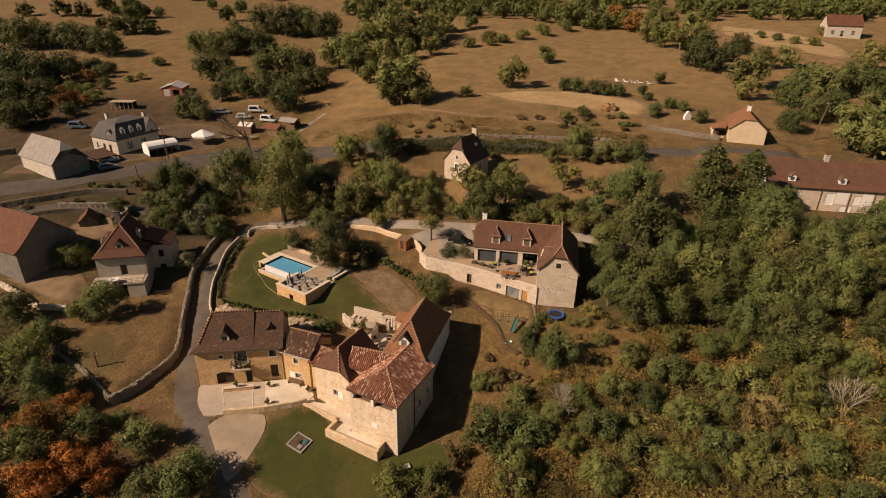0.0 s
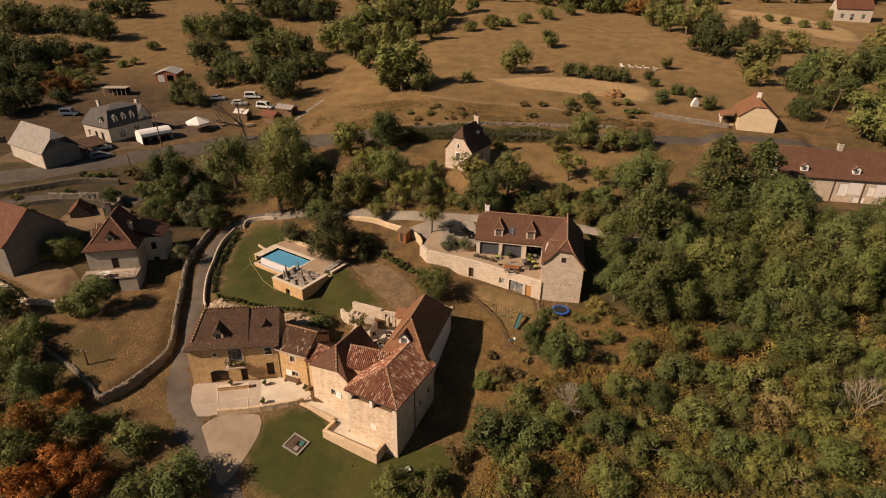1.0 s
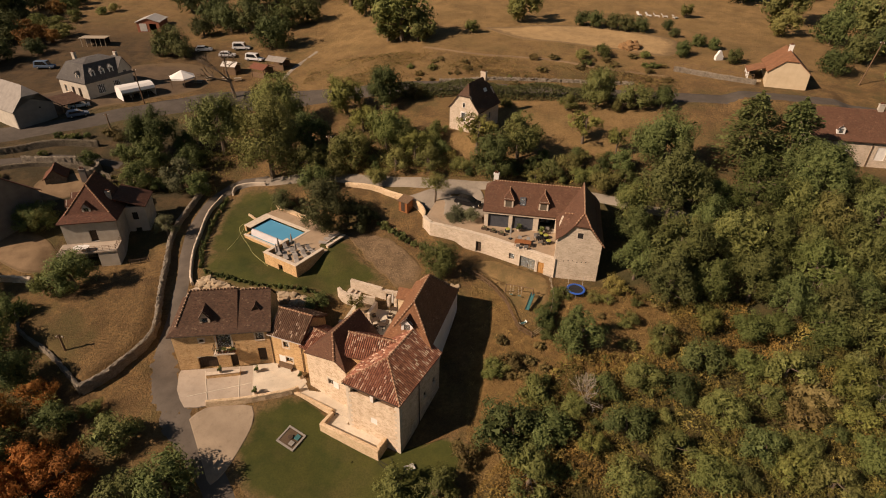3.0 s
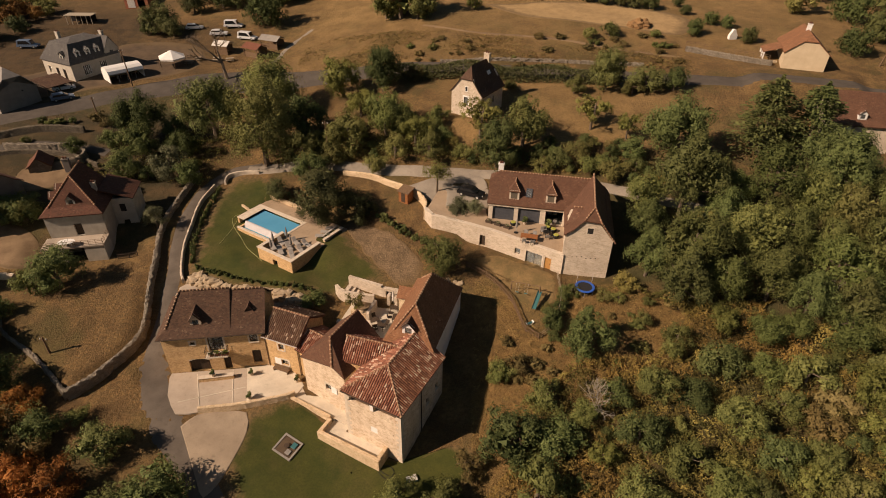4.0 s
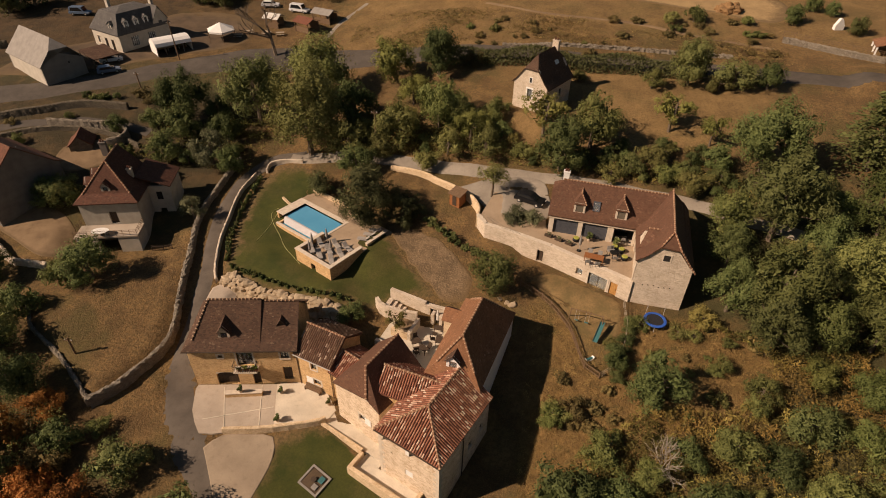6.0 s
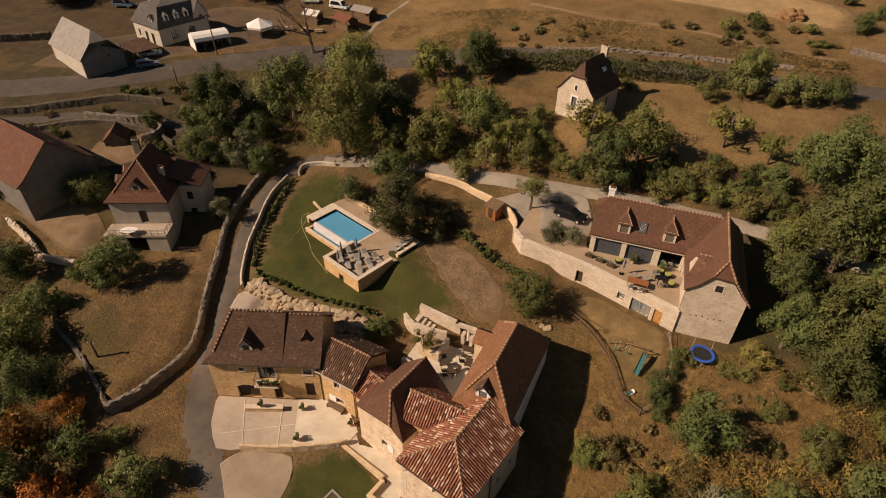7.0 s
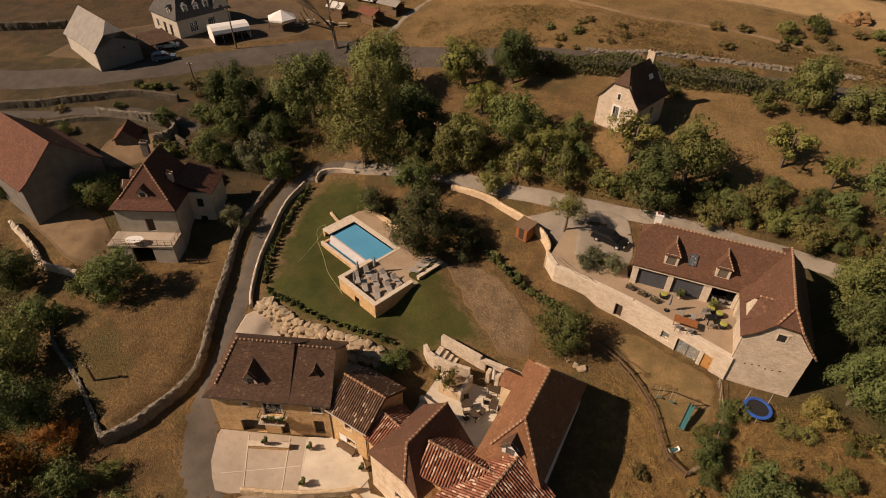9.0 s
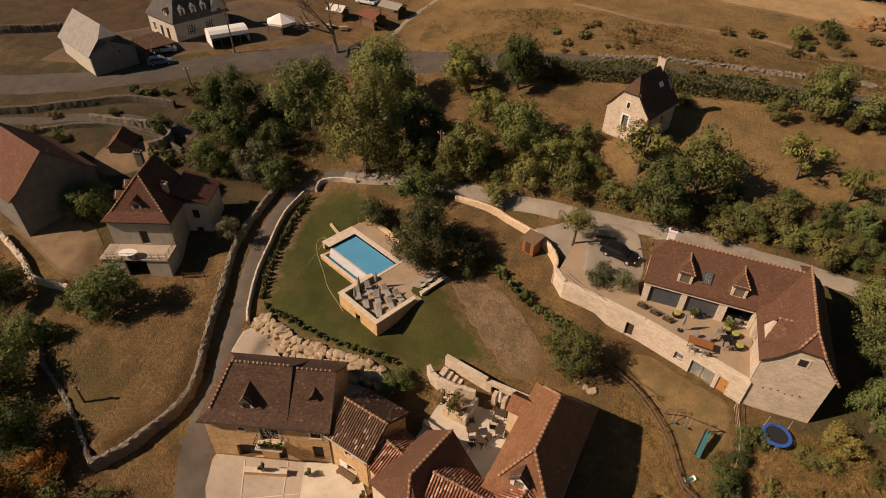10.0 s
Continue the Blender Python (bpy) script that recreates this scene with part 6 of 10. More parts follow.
def dovecote_house():
    h = thing("steep_house", frame_of(-2.9, 117.6, 7.0, -30.0), "small tall stone house with steep dark roof", "house")
    W, D, E, R = 6.2, 8.2, 4.4, 8.9
    ends = block(h, W, D, -2.0, E, M_PALE, {"s": [(2.6, 3.5, 2.0, 3.6), (2.75, 3.35, 5.0, 5.01)][:1], "e": [(3.8, 4.5, 1.9, 3.2)]}, {"s": [(W * 0.70, E + 2.6), (W * 0.30, E + 2.6)], "n": [(W * 0.70, E + 2.6), (W * 0.30, E + 2.6)]})
    window(h, *ends["s"], 2.6, 3.5, 2.0, 3.6, bars=(1, 0), surround=M_WHITE)
    window(h, *ends["e"], 3.8, 4.5, 1.9, 3.2, bars=(1, 0), surround=M_DRESSED)
    w = part("window", boxed(2.8, 3.4, -0.04, 0.1, 4.6, 5.6), M_WHITE, h)
    part("pane", boxed(2.9, 3.3, -0.06, -0.041, 4.7, 5.5), M_INNERSHADE, w)
    z = E + 2.5
    a = W * 0.3
    roof_part(h, [[(-0.35, -0.2, E - 0.2), (0.55, -0.2, E + 0.75), (0.55, D + 0.2, E + 0.75), (-0.35, D + 0.2, E - 0.2)], [(0.55, -0.2, E + 0.75), (a, -0.2, z), (W / 2, 1.5, R), (W / 2, D - 1.5, R), (a, D + 0.2, z), (0.55, D + 0.2, E + 0.75)],
                  [(W + 0.35, -0.2, E - 0.2), (W - 0.55, -0.2, E + 0.75), (W - 0.55, D + 0.2, E + 0.75), (W + 0.35, D + 0.2, E - 0.2)][::-1], [(W - 0.55, -0.2, E + 0.75), (W - a, -0.2, z), (W / 2, 1.5, R), (W / 2, D - 1.5, R), (W - a, D + 0.2, z), (W - 0.55, D + 0.2, E + 0.75)][::-1],
                  [(a, -0.2, z), (W - a, -0.2, z), (W / 2, 1.5, R)], [(W - a, D + 0.2, z), (a, D + 0.2, z), (W / 2, D - 1.5, R)]], M_BROWN)
    part("roof_window", boxed(-0.35, 0.35, -0.5, 0.5, 0.05, 0.13, m=pose(W - 1.75, 5.4, E + 2.55, 0, 58, 0)), M_WHITE, h)
    chimney(h, W / 2, D - 1.0, R - 0.8, R + 0.8, 1.1, 0.6, M_PALE)


def white_house():
    h = thing("terraced_cottage", frame_of(-62.3, 85.4, -5.2, 14.0), "pale rendered cottage with steep tiled roof and balcony terrace", "house")
    W, D, E, R = 8.0, 8.6, 6.8, 11.3
    ends = block(h, W, D, -1.5, E, M_OLDRENDER, {"s": [(3.7, 4.8, 3.0, 5.0), (3.4, 5.4, 0.1, 2.1)]})
    door(h, *ends["s"], 3.7, 4.8, 3.0, 5.0, M_DARKWOOD, 0.25)
    # near-black planks paint the dark of the garage opening
    door(h, *ends["s"], 3.4, 5.4, 0.1, 2.1, M_INNERSHADE, 0.5, 6)
    plain_roof(h, W, D, E, R, M_REDBROWN, (3.6, 0), "y", 0.4, 0.8, foot=0.4)
    for v in (3.2, 5.8):
        dormer(h, pose(0.7, v, E + 0.7, 0, 0, -90), 1.3, 0.9, 1.4, M_REDBROWN, M_RENDER, 0.7, 0.15)
    dormer(h, pose(4.0, 1.0, E + 0.9), 1.2, 0.9, 1.2, M_REDBROWN, M_RENDER, 0.7, 0.15)
    chimney(h, 2.6, 7.6, R - 1.2, R + 0.9, 0.9, 0.6, M_GREYRENDER)
    chimney(h, 6.5, 4.5, E + 1.2, E + 2.6, 0.6, 0.5, M_PALE)
    # balcony terrace on piers
    t = part("terrace_slab", bevelled(boxed(-0.6, 8.1, -3.1, -0.02, 2.55, 2.85), 0.03), M_CONCRETE, h, "paved balcony terrace")
    for x0, x1, y0, y1 in ((-0.4, 0.0, -3.0, -0.03), (7.6, 8.0, -3.0, -0.03), (0.01, 2.4, -3.0, -2.7), (5.2, 7.59, -3.0, -2.7)):
        part("pier", boxed(x0, x1, y0, y1, -1.0, 2.54), M_RENDER, h)
    bm = bmesh.new()
    for p, q in (((-0.5, -3.0), (8.0, -3.0)), ((-0.5, -3.0), (-0.5, 0.0)), ((8.0, -3.0), (8.0, 0.0))):
        n = int(max(abs(q[0] - p[0]), abs(q[1] - p[1])) / 0.9)
        for k in range(n + 1):
            x, y = p[0] + (q[0] - p[0]) * k / n, p[1] + (q[1] - p[1]) * k / n
            rod(bm, (x, y, 2.85), (x, y, 3.75), 0.03, sides=5)
        for z in (3.2, 3.5, 3.75):
            rod(bm, (*p, z), (*q, z), 0.025, sides=5)
    part("railing", bm, M_WOOD, h, "brown timber railing")
    # lower annexe
    block(h, 3.2, 5.0, -1.5, 6.4, M_RENDER, {"s": [(1.0, 1.9, 3.9, 5.3), (0.9, 1.9, 0.4, 2.4)]}, at=(8.02, 4.6))
    roof_part(h, [[(6.9, 4.2, 8.2), (11.5, 4.2, 6.4), (11.5, 10.0, 6.4), (6.9, 10.0, 8.2)]], M_REDBROWN)
    bm = boxed(9.02, 9.92, 4.75, 4.8, 3.9, 5.3)
    # dark panel in place of a shaded room behind the window
    part("window", bm, M_INNERSHADE, h)
    # barn beyond
    b = thing("barn", frame_of(-75.8, 84.9, -3.3, 68.0), "grey rendered barn with red clay tile roof", "barn")
    W, D, E, R = 11.0, 14.0, 5.5, 10.3
    block(b, W, D, -2.0, E - 0.1, M_GREYRENDER, {}, {"s": [(W / 2, R - 0.25)], "n": [(W / 2, R - 0.25)]})
    plain_roof(b, W, D, E, R, M_REDTILE, (0, 0), "y", 0.4, 0.8, caps=False)
    part("flue", rod(bmesh.new(), (7.0, 2.0, E + 2.0), (7.0, 2.0, E + 3.6), 0.06), M_ZINC, b)
    # small red roofed shed
    b = thing("hut", frame_of(-76.5, 103.0, -1.3, 25.0), "small stone hut with red tile roof", "shed")
    block(b, 3.4, 3.6, -1.0, 1.6, M_GREYSTONE, {}, {"s": [(1.7, 3.0)], "n": [(1.7, 3.0)]})
    plain_roof(b, 3.4, 3.6, 1.6, 3.2, M_REDTILE, (0, 0), "y", 0.3, 0.4, caps=False)


def roadside_houses():
    s = thing("grey_shed", frame_of(-92.4, 120.9, 2.7, 61.0), "pale rendered shed with half-hipped grey roof", "shed")
    W, D, E, C, R = 8.0, 14.5, 3.9, 6.3, 8.0
    # light in the colour: paler render on the sunlit side, darker elsewhere
    block(s, W, D, -1.5, E, {"s": M_SHEDSHADE, "e": M_SHEDSHADE, "n": M_SHEDSHADE, "w": M_RENDER}, {}, {"s": [(5.8, C - 0.15), (2.2, C - 0.15)][::-1], "n": [(4.0, R - 0.2)]})
    o = 0.3
    u = (C - E) / (R - E) * W / 2
    slope = [(-o, -o, E - 0.3), (u - 0.1, -o, C), (W / 2, 1.9, R), (W / 2, D + 0.2, R), (-o, D + 0.2, E - 0.3)]
    mirrored = [(W - x, y, z) for x, y, z in slope][::-1]
    roof_part(s, [slope[::-1], mirrored[::-1], [(u - 0.1, -o, C), (W - u + 0.1, -o, C), (W / 2, 1.9, R)]], M_SHEET)
    part("vent", boxed(5.0, 5.3, -0.03, 0.06, 3.2, 3.5), M_INNERSHADE, s)
    l = thing("lean_to", frame_of(-88.4, 129.8, 3.0, 61.0), "low open lean-to shelter with brown roof", "shed")
    roof_part(l, [[(0, -0.5, 2.1), (5.5, -0.5, 2.1), (5.5, 5.0, 3.0), (0, 5.0, 3.0)]], M_BROWN)
    for x, y, z in ((0.1, -0.3, 2.0), (2.7, -0.3, 2.0), (5.3, -0.3, 2.0), (0.1, 4.8, 2.8), (5.3, 4.8, 2.8)):
        part("post", boxed(x - 0.08, x + 0.08, y - 0.08, y + 0.08, -0.5, z), M_WOOD, l)
    h = thing("mansard_house", frame_of(-96.0, 142.2, 3.7, -25.0), "roadside house with grey mansard roof and white dormers", "house")
    W, D, E, T = 10.0, 12.2, 4.2, 7.5
    sh = [(1.6, 2.5, 0.9, 2.5), (4.2, 5.2, 0.1, 2.4), (6.6, 7.6, 0.1, 2.4)]
    eh = [(2.2, 4.0, 0.8, 2.9), (6.3, 8.1, 0.8, 2.9)]
    ends = block(h, W, D, -1.5, E, M_RENDER, {"s": sh, "e": eh})
    window(h, *ends["s"], 1.6, 2.5, 0.9, 2.5, bars=(1, 0), frame_mat=M_WHITE, surround=M_DRESSED)
    for u in (4.2, 6.6):
        door(h, *ends["s"], u, u + 1.0, 0.1, 2.4, M_DARKWOOD, 0.25)
    for u in (2.2, 6.3):
        window(h, *ends["e"], u, u + 1.8, 0.8, 2.9, bars=(3, 0), frame_mat=M_WHITE)
    i, o = 1.9, 0.3
    A = [(-o, -o, E - 0.35), (W + o, -o, E - 0.35), (W + o, D + o, E - 0.35), (-o, D + o, E - 0.35)]
    B = [(i, i, T), (W - i, i, T), (W - i, D - i, T), (i, D - i, T)]
    K = [(W / 2, W / 2, T + 0.6), (W / 2, D - W / 2, T + 0.6)]
    roof_part(h, [[A[k], A[(k + 1) % 4], B[(k + 1) % 4], B[k]] for k in range(4)] + [[B[0], B[1], K[0]], [B[1], B[2], K[1], K[0]], [B[2], B[3], K[1]], [B[3], B[0], K[0], K[1]]], M_SLATE)
    dormer(h, pose(7.2, 0.25, E + 0.3), 1.2, 1.2, 1.3, M_SLATE, M_RENDER, 0.5, 0.15, 0.6)
    for v in (2.6, 5.0, 7.3):
        dormer(h, pose(W - 0.35, v, E + 0.4, 0, 0, 90), 1.1, 1.5, 1.2, M_SLATE, M_WHITE, 0.55, 0.15, 0.6)
    # gabled bay at the far end of the road front
    part("bay", wall(bmesh.new(), (W + 0.05, 8.6), (W + 0.05, 12.1), -1.0, E + 0.8, 0.35, [(1.3, 2.2, E - 0.9, E + 0.5)], [(1.75, E + 3.3)]), M_RENDER, h)
    part("bay_window", boxed(W - 0.1, W - 0.05, 9.9, 10.8, E - 0.9, E + 0.5), M_GLASS, h)
    roof_part(h, [[(W + 0.2, 8.4, E + 0.6), (W + 0.2, 10.35, E + 3.6), (W - 3.4, 10.35, E + 3.6), (W - 3.4, 8.4, E + 0.6)][::-1], [(W + 0.2, 12.3, E + 0.6), (W + 0.2, 10.35, E + 3.6), (W - 3.4, 10.35, E + 3.6), (W - 3.4, 12.3, E + 0.6)]], M_SLATE)
    chimney(h, 1.2, D / 2 - 1.5, T - 1.4, T + 1.2, 0.9, 0.6, M_RENDER)
    chimney(h, W - 2.5, D - 1.4, T - 1.0, T + 1.0, 0.9, 0.6, M_RENDER)
    # marquee beside it
    m = thing("marquee", frame_of(-78.6, 137.3, gz(-77, 141), 47.0), "white canvas marquee by the roadside", "tent")
    W, D = 7.4, 4.6
    arch = [(-0.1, 1.9), (0.25, 2.5), (1.1, 2.95), (D / 2, 3.1), (D - 1.1, 2.95), (D - 0.25, 2.5), (D + 0.1, 1.9)]
    bm = bmesh.new()
    for (y0, z0), (y1, z1) in zip(arch, arch[1:]):
        prism(bm, [(-0.1, y0, z0), (W + 0.1, y0, z0), (W + 0.1, y1, z1), (-0.1, y1, z1)], (0, 0, -0.04))
    part("canopy", bm, M_WHITE, m)
    for x0 in (0.0, W - 0.05):
        part("end_cloth", prism(bmesh.new(), [(x0, y, z - 0.05) for y, z in arch] + [(x0, D, 0.0), (x0, 0.0, 0.0)], (0.05, 0, 0)), M_WHITE, m)
    part("side_cloth", boxed(0.06, W - 0.06, D - 0.05, D, 0, 1.85), M_WHITE, m)
    for k in range(3):
        t = thing("trestle_table", frame_of(-78.6, 137.3, gz(-77, 141), 47.0) @ pose(1.4 + 2.3 * k, 2.3, 0.1), "plain timber trestle table inside a marquee", "table", "tables under the marquee")
        part("tabletop", boxed(-0.9, 0.9, -0.4, 0.4, 0.7, 0.75), M_PALEWOOD, t)
        for lx in (-0.8, 0.8):
            part("trestle", boxed(lx - 0.04, lx + 0.04, -0.35, 0.35, 0, 0.699), M_PALEWOOD, t)
    for k in range(5):
        part("pole", rod(bmesh.new(), (W * k / 4, 0, 0), (W * k / 4, 0, 2.1), 0.04), M_ZINC, m)
    g = thing("gazebo", frame_of(-69.5, 149.0, gz(-69.5, 149), 0), "white hexagonal canvas gazebo", "gazebo")
    bm = bmesh.new()
    ring = [(3.2 * math.cos(k * math.tau / 6), 3.2 * math.sin(k * math.tau / 6)) for k in range(6)]
    apex = (0, 0, 3.8)
    for k in range(6):
        a, b = ring[k], ring[(k + 1) % 6]
        prism(bm, [(*a, 2.3), (*b, 2.3), apex], (0, 0, -0.04))
        prism(bm, [(*a, 2.29), (*b, 2.29), (*b, 1.95), (*a, 1.95)], (0.02, 0.02, 0))
    part("canopy", bm, M_WHITE, g)
    for x, y in ring:
        part("pole", rod(bmesh.new(), (x, y, 0), (x, y, 2.3), 0.05), M_WOOD, g)


def right_houses():
    h = thing("roadside_cottage", frame_of(62.2, 132.8, 12.4, -17.0), "cream rendered cottage with brown tiled roof", "house")
    W, D, E, R = 7.6, 11.0, 3.4, 6.6
    block(h, W, D, -2.0, E, M_CREAMRENDER, {}, {"s": [(W * 0.66, R - 1.1), (W * 0.34, R - 1.1)], "n": [(W / 2, R - 0.3)]})
    z = R - 1.0
    a = W * 0.34
    roof_part(h, [[(-0.35, -0.2, E - 0.2), (a, -0.2, z), (W / 2, 1.4, R), (W / 2, D + 0.2, R), (-0.35, D + 0.2, E - 0.2)], [(W + 0.35, -0.2, E - 0.2), (W - a, -0.2, z), (W / 2, 1.4, R), (W / 2, D + 0.2, R), (W + 0.35, D + 0.2, E - 0.2)][::-1], [(a, -0.2, z), (W - a, -0.2, z), (W / 2, 1.4, R)]], M_RUSSETBROWN)
    chimney(h, W / 2, 6.0, R - 0.6, R + 0.9, 0.8, 0.5, M_WHITE)
    # porch on the west side
    roof_part(h, [[(-3.6, 2.5, 2.3), (-0.36, 2.5, 3.4), (-0.36, 7.5, 3.4), (-3.6, 7.5, 2.3)]], M_RUSSETBROWN, 0.14, "porch_roof")
    for y in (2.7, 5.0, 7.3):
        part("porch_post", boxed(-3.45, -3.2, y - 0.12, y + 0.12, -1.0, 2.18), M_WHITE, h)
    part("porch_wall", boxed(-3.4, -0.5, 2.75, 2.9, -1.0, 0.7), M_CREAMRENDER, h)
    l = thing("long_house", frame_of(61.0, 109.0, 5.6, -8.0), "long pale stone house with russet roof and dormers", "house")
    W, D, E, R = 40.0, 8.5, 5.0, 9.2
    holes = [(5.5, 6.5, 1.8, 3.6), (11.0, 12.6, 1.5, 3.9), (12.5, 15.0, 0.05, 0.06)][:2] + [(16.0, 17.2, 1.8, 3.6), (14.0, 16.0, 0.05, 1.4), (22.0, 23.2, 1.8, 3.6), (28.0, 29.2, 1.8, 3.6)]
    ends = block(l, W, D, -2.5, E, M_PALE, {"s": holes}, {"e": [(D / 2, R - 0.3)], "w": [(D / 2, R - 0.3)]})
    for u, v, z0, z1 in ((0.1, 3.2, 0.2, 4.2), (12.8, 15.0, 1.8, 4.2), (17.4, 19.3, 1.6, 4.3)):
        part("whitewash_patch", boxed(u, v, -0.012, 0.02, z0, z1), M_WHITEWASH, l, "patch of white limewash")
    for u0, u1, z0, z1 in holes:
        window(l, *ends["s"], u0, u1, z0, z1, 0.05, frame_mat=M_WHITE, pane_mat=M_WHITE if u1 - u0 < 1.3 else M_WHITE, sill=False)
    plain_roof(l, W, D, E, R, M_RUSSET, (0, 0), "x", 0.4, 0.6, caps=False)
    for u in (4.5, 13.5, 22.0, 31.0):
        dormer(l, pose(u, 0.6, E + 0.6), 1.3, 1.0, 1.4, M_RUSSET, M_WHITE, 0.6, 0.15)
    for u in (3.5, 10.0, 15.2, 19.5):
        part("downpipe", rod(bmesh.new(), (u, -0.1, 0.0), (u, -0.1, E - 0.1), 0.07), M_WOOD, l)
    chimney(l, 11.0, D / 2, R - 0.6, R + 0.9, 0.9, 0.6, M_RENDER)
    f = thing("far_house", frame_of(148.0, 257.0, gz(152, 259), -12.0), "distant house with red tile roof", "house")
    ends = block(f, 13.0, 9.0, -2.0, 4.5, M_RENDER, {"s": [(2.0, 3.2, 0.8, 2.4), (5.5, 6.7, 0.2, 2.4), (9.5, 10.7, 0.8, 2.4)]}, {"e": [(4.5, 7.8)], "w": [(4.5, 7.8)]})
    for u in (2.0, 5.5, 9.5):
        window(f, *ends["s"], u, u + 1.2, 0.8, 2.4, sill=False)
    plain_roof(f, 13.0, 9.0, 4.5, 8.2, M_REDTILE, (0, 0), "x", 0.4, 0.5, caps=False)


def canal_material(name, dark, mid, light, apart=False):
    a = Mat(name, 0.85)
    c = a.ramp(a.chance() if apart else a.island(), (0.0, dark), (0.4, mid), (0.72, mid), (0.9, light), (1.0, (0.58, 0.46, 0.34)))
    c = a.mix(a.grey(a.noise(0.5, 4), 0.4, 0.7, 0.0, 0.4), c, dark)
    a.colour(c).bump(a.noise(9, 4), 0.02)
    return a.m


M_CANAL = canal_material("mottled_barrel_tiles", (0.15, 0.060, 0.037), (0.30, 0.128, 0.076), (0.54, 0.35, 0.245))
M_CANAL_ONE = canal_material("single_barrel_tiles", (0.15, 0.060, 0.037), (0.30, 0.128, 0.076), (0.54, 0.35, 0.245), True)
M_CANAL_DARK = canal_material("weathered_barrel_tiles", (0.095, 0.058, 0.036), (0.155, 0.092, 0.056), (0.25, 0.17, 0.11))
M_RUSSETBROWN = tiled("warm_brown_flat_tiles", (0.165, 0.080, 0.040), (0.255, 0.122, 0.060), (0.36, 0.21, 0.125), moss=0.2)
M_REDBROWN = tiled("red_brown_flat_tiles", (0.08, 0.038, 0.024), (0.13, 0.056, 0.034), (0.20, 0.10, 0.065), moss=0.25)
M_CREAMRENDER = simple("cream_render", (0.50, 0.40, 0.26), (0.60, 0.49, 0.33), 0.9, 0.7)
main_house()
small_houses()
tower_house()
terrace_house()
terrace_walls()
dovecote_house()
white_house()
roadside_houses()
right_houses()

# ---- trees ----
def crown_mesh(name, seed, clumps, leaves, material, **more):
    verts, c = crown(seed, clumps, leaves, **more)
    me = bpy.data.meshes.new(name)
    n = len(verts) // 3
    me.from_pydata(verts.tolist(), [], np.arange(3 * n).reshape(n, 3).tolist())
    me.materials.append(material)
    return me, c


def trunk_mesh(name, c, foot, seed, material, r=0.2, limbs=6):
    """A tapered, slightly bent trunk with limbs reaching into the clumps; foot: how far the ground lies under the crown's middle."""
    g = random.Random(seed)
    bm = bmesh.new()
    pts = [Vector((0, 0, -foot - 0.4)), Vector((g.uniform(-0.1, 0.1), g.uniform(-0.1, 0.1), -foot * 0.55)), Vector((g.uniform(-0.2, 0.2), g.uniform(-0.2, 0.2), -0.7)), Vector((g.uniform(-0.3, 0.3), g.uniform(-0.3, 0.3), 0.9))]
    rs = [r * 1.25, r, r * 0.75, r * 0.35]
    for k in range(3):
        rod(bm, pts[k], pts[k + 1], rs[k], rs[k + 1], 6)
    for k in range(limbs):
        t = Vector(c[k % len(c)])
        a = pts[1].lerp(pts[3], g.uniform(0.25, 0.95))
        mid = a.lerp(t, 0.5) + Vector((0, 0, -0.15))
        rod(bm, a, mid, r * 0.42, r * 0.25, 3)
        rod(bm, mid, t, r * 0.25, r * 0.08, 3)
    me = bpy.data.meshes.new(name)
    bm.to_mesh(me)
    bm.free()
    me.materials.append(material)
    return me


def bare_mesh(name, seed, height, spread, material, r=0.16, depth=4, up=0.5):
    """A leafless tree: limbs that fork again and again."""
    g = random.Random(seed)
    bm = bmesh.new()

    def grow(p, d, length, rad, level):
        q = p + d * length
        rod(bm, p, q, rad, rad * 0.68, 5 if level < 2 else 4)
        if level == depth:
            return
        for k in range(3 if level < 3 else 2):
            turn = Vector((g.gauss(0, 1), g.gauss(0, 1), g.gauss(0.2, 0.5))) * spread
            grow(q, (d + turn + Vector((0, 0, up * 0.2))).normalized(), length * g.uniform(0.6, 0.85), rad * 0.62, level + 1)

    for k in range(1 if up > 0.3 else 4):
        grow(Vector((g.uniform(-0.2, 0.2), g.uniform(-0.2, 0.2), -0.3)), Vector((g.gauss(0, 0.25), g.gauss(0, 0.25), 1)).normalized(), height * 0.32, r, 0)
    me = bpy.data.meshes.new(name)
    bm.to_mesh(me)
    bm.free()
    me.materials.append(material)
    return me


KINDS = {}


def kind_of_tree(key, seed, clumps, leaves, leaf, foot, label, category="tree", bark=None, r=0.2, **more):
    me, c = crown_mesh("crown", seed, clumps, leaves, leaf, **more)
    KINDS[key] = (me, trunk_mesh("trunk", c, foot, seed, bark or M_BARK, r), foot, label, category)


kind_of_tree("deep", 11, 110, 6136, L_DEEP, 2.5, "broad deciduous tree with dense deep green crown", size=0.129)
kind_of_tree("deep2", 12, 90, 3500, L_DEEP, 2.15, "uneven wide bush with dark green leaves", "bush", size=0.157, lobes=7)
kind_of_tree("olive", 13, 100, 5428, L_OLIVE, 2.5, "deciduous tree with olive green leaves", size=0.129)
kind_of_tree("olive2", 14, 85, 3350, L_OLIVE, 2.15, "large rounded bush with olive green leaves", "bush", size=0.156, lobes=7)
kind_of_tree("bright", 15, 90, 4484, L_BRIGHT, 2.4, "fresh yellow-green leafy young tree", size=0.137)
kind_of_tree("yellow", 16, 85, 4248, L_YELLOW, 2.4, "tree with yellowing early autumn leaves", size=0.137)
kind_of_tree("rust", 17, 85, 4484, L_RUST, 2.4, "tree with rust orange autumn leaves", size=0.137)
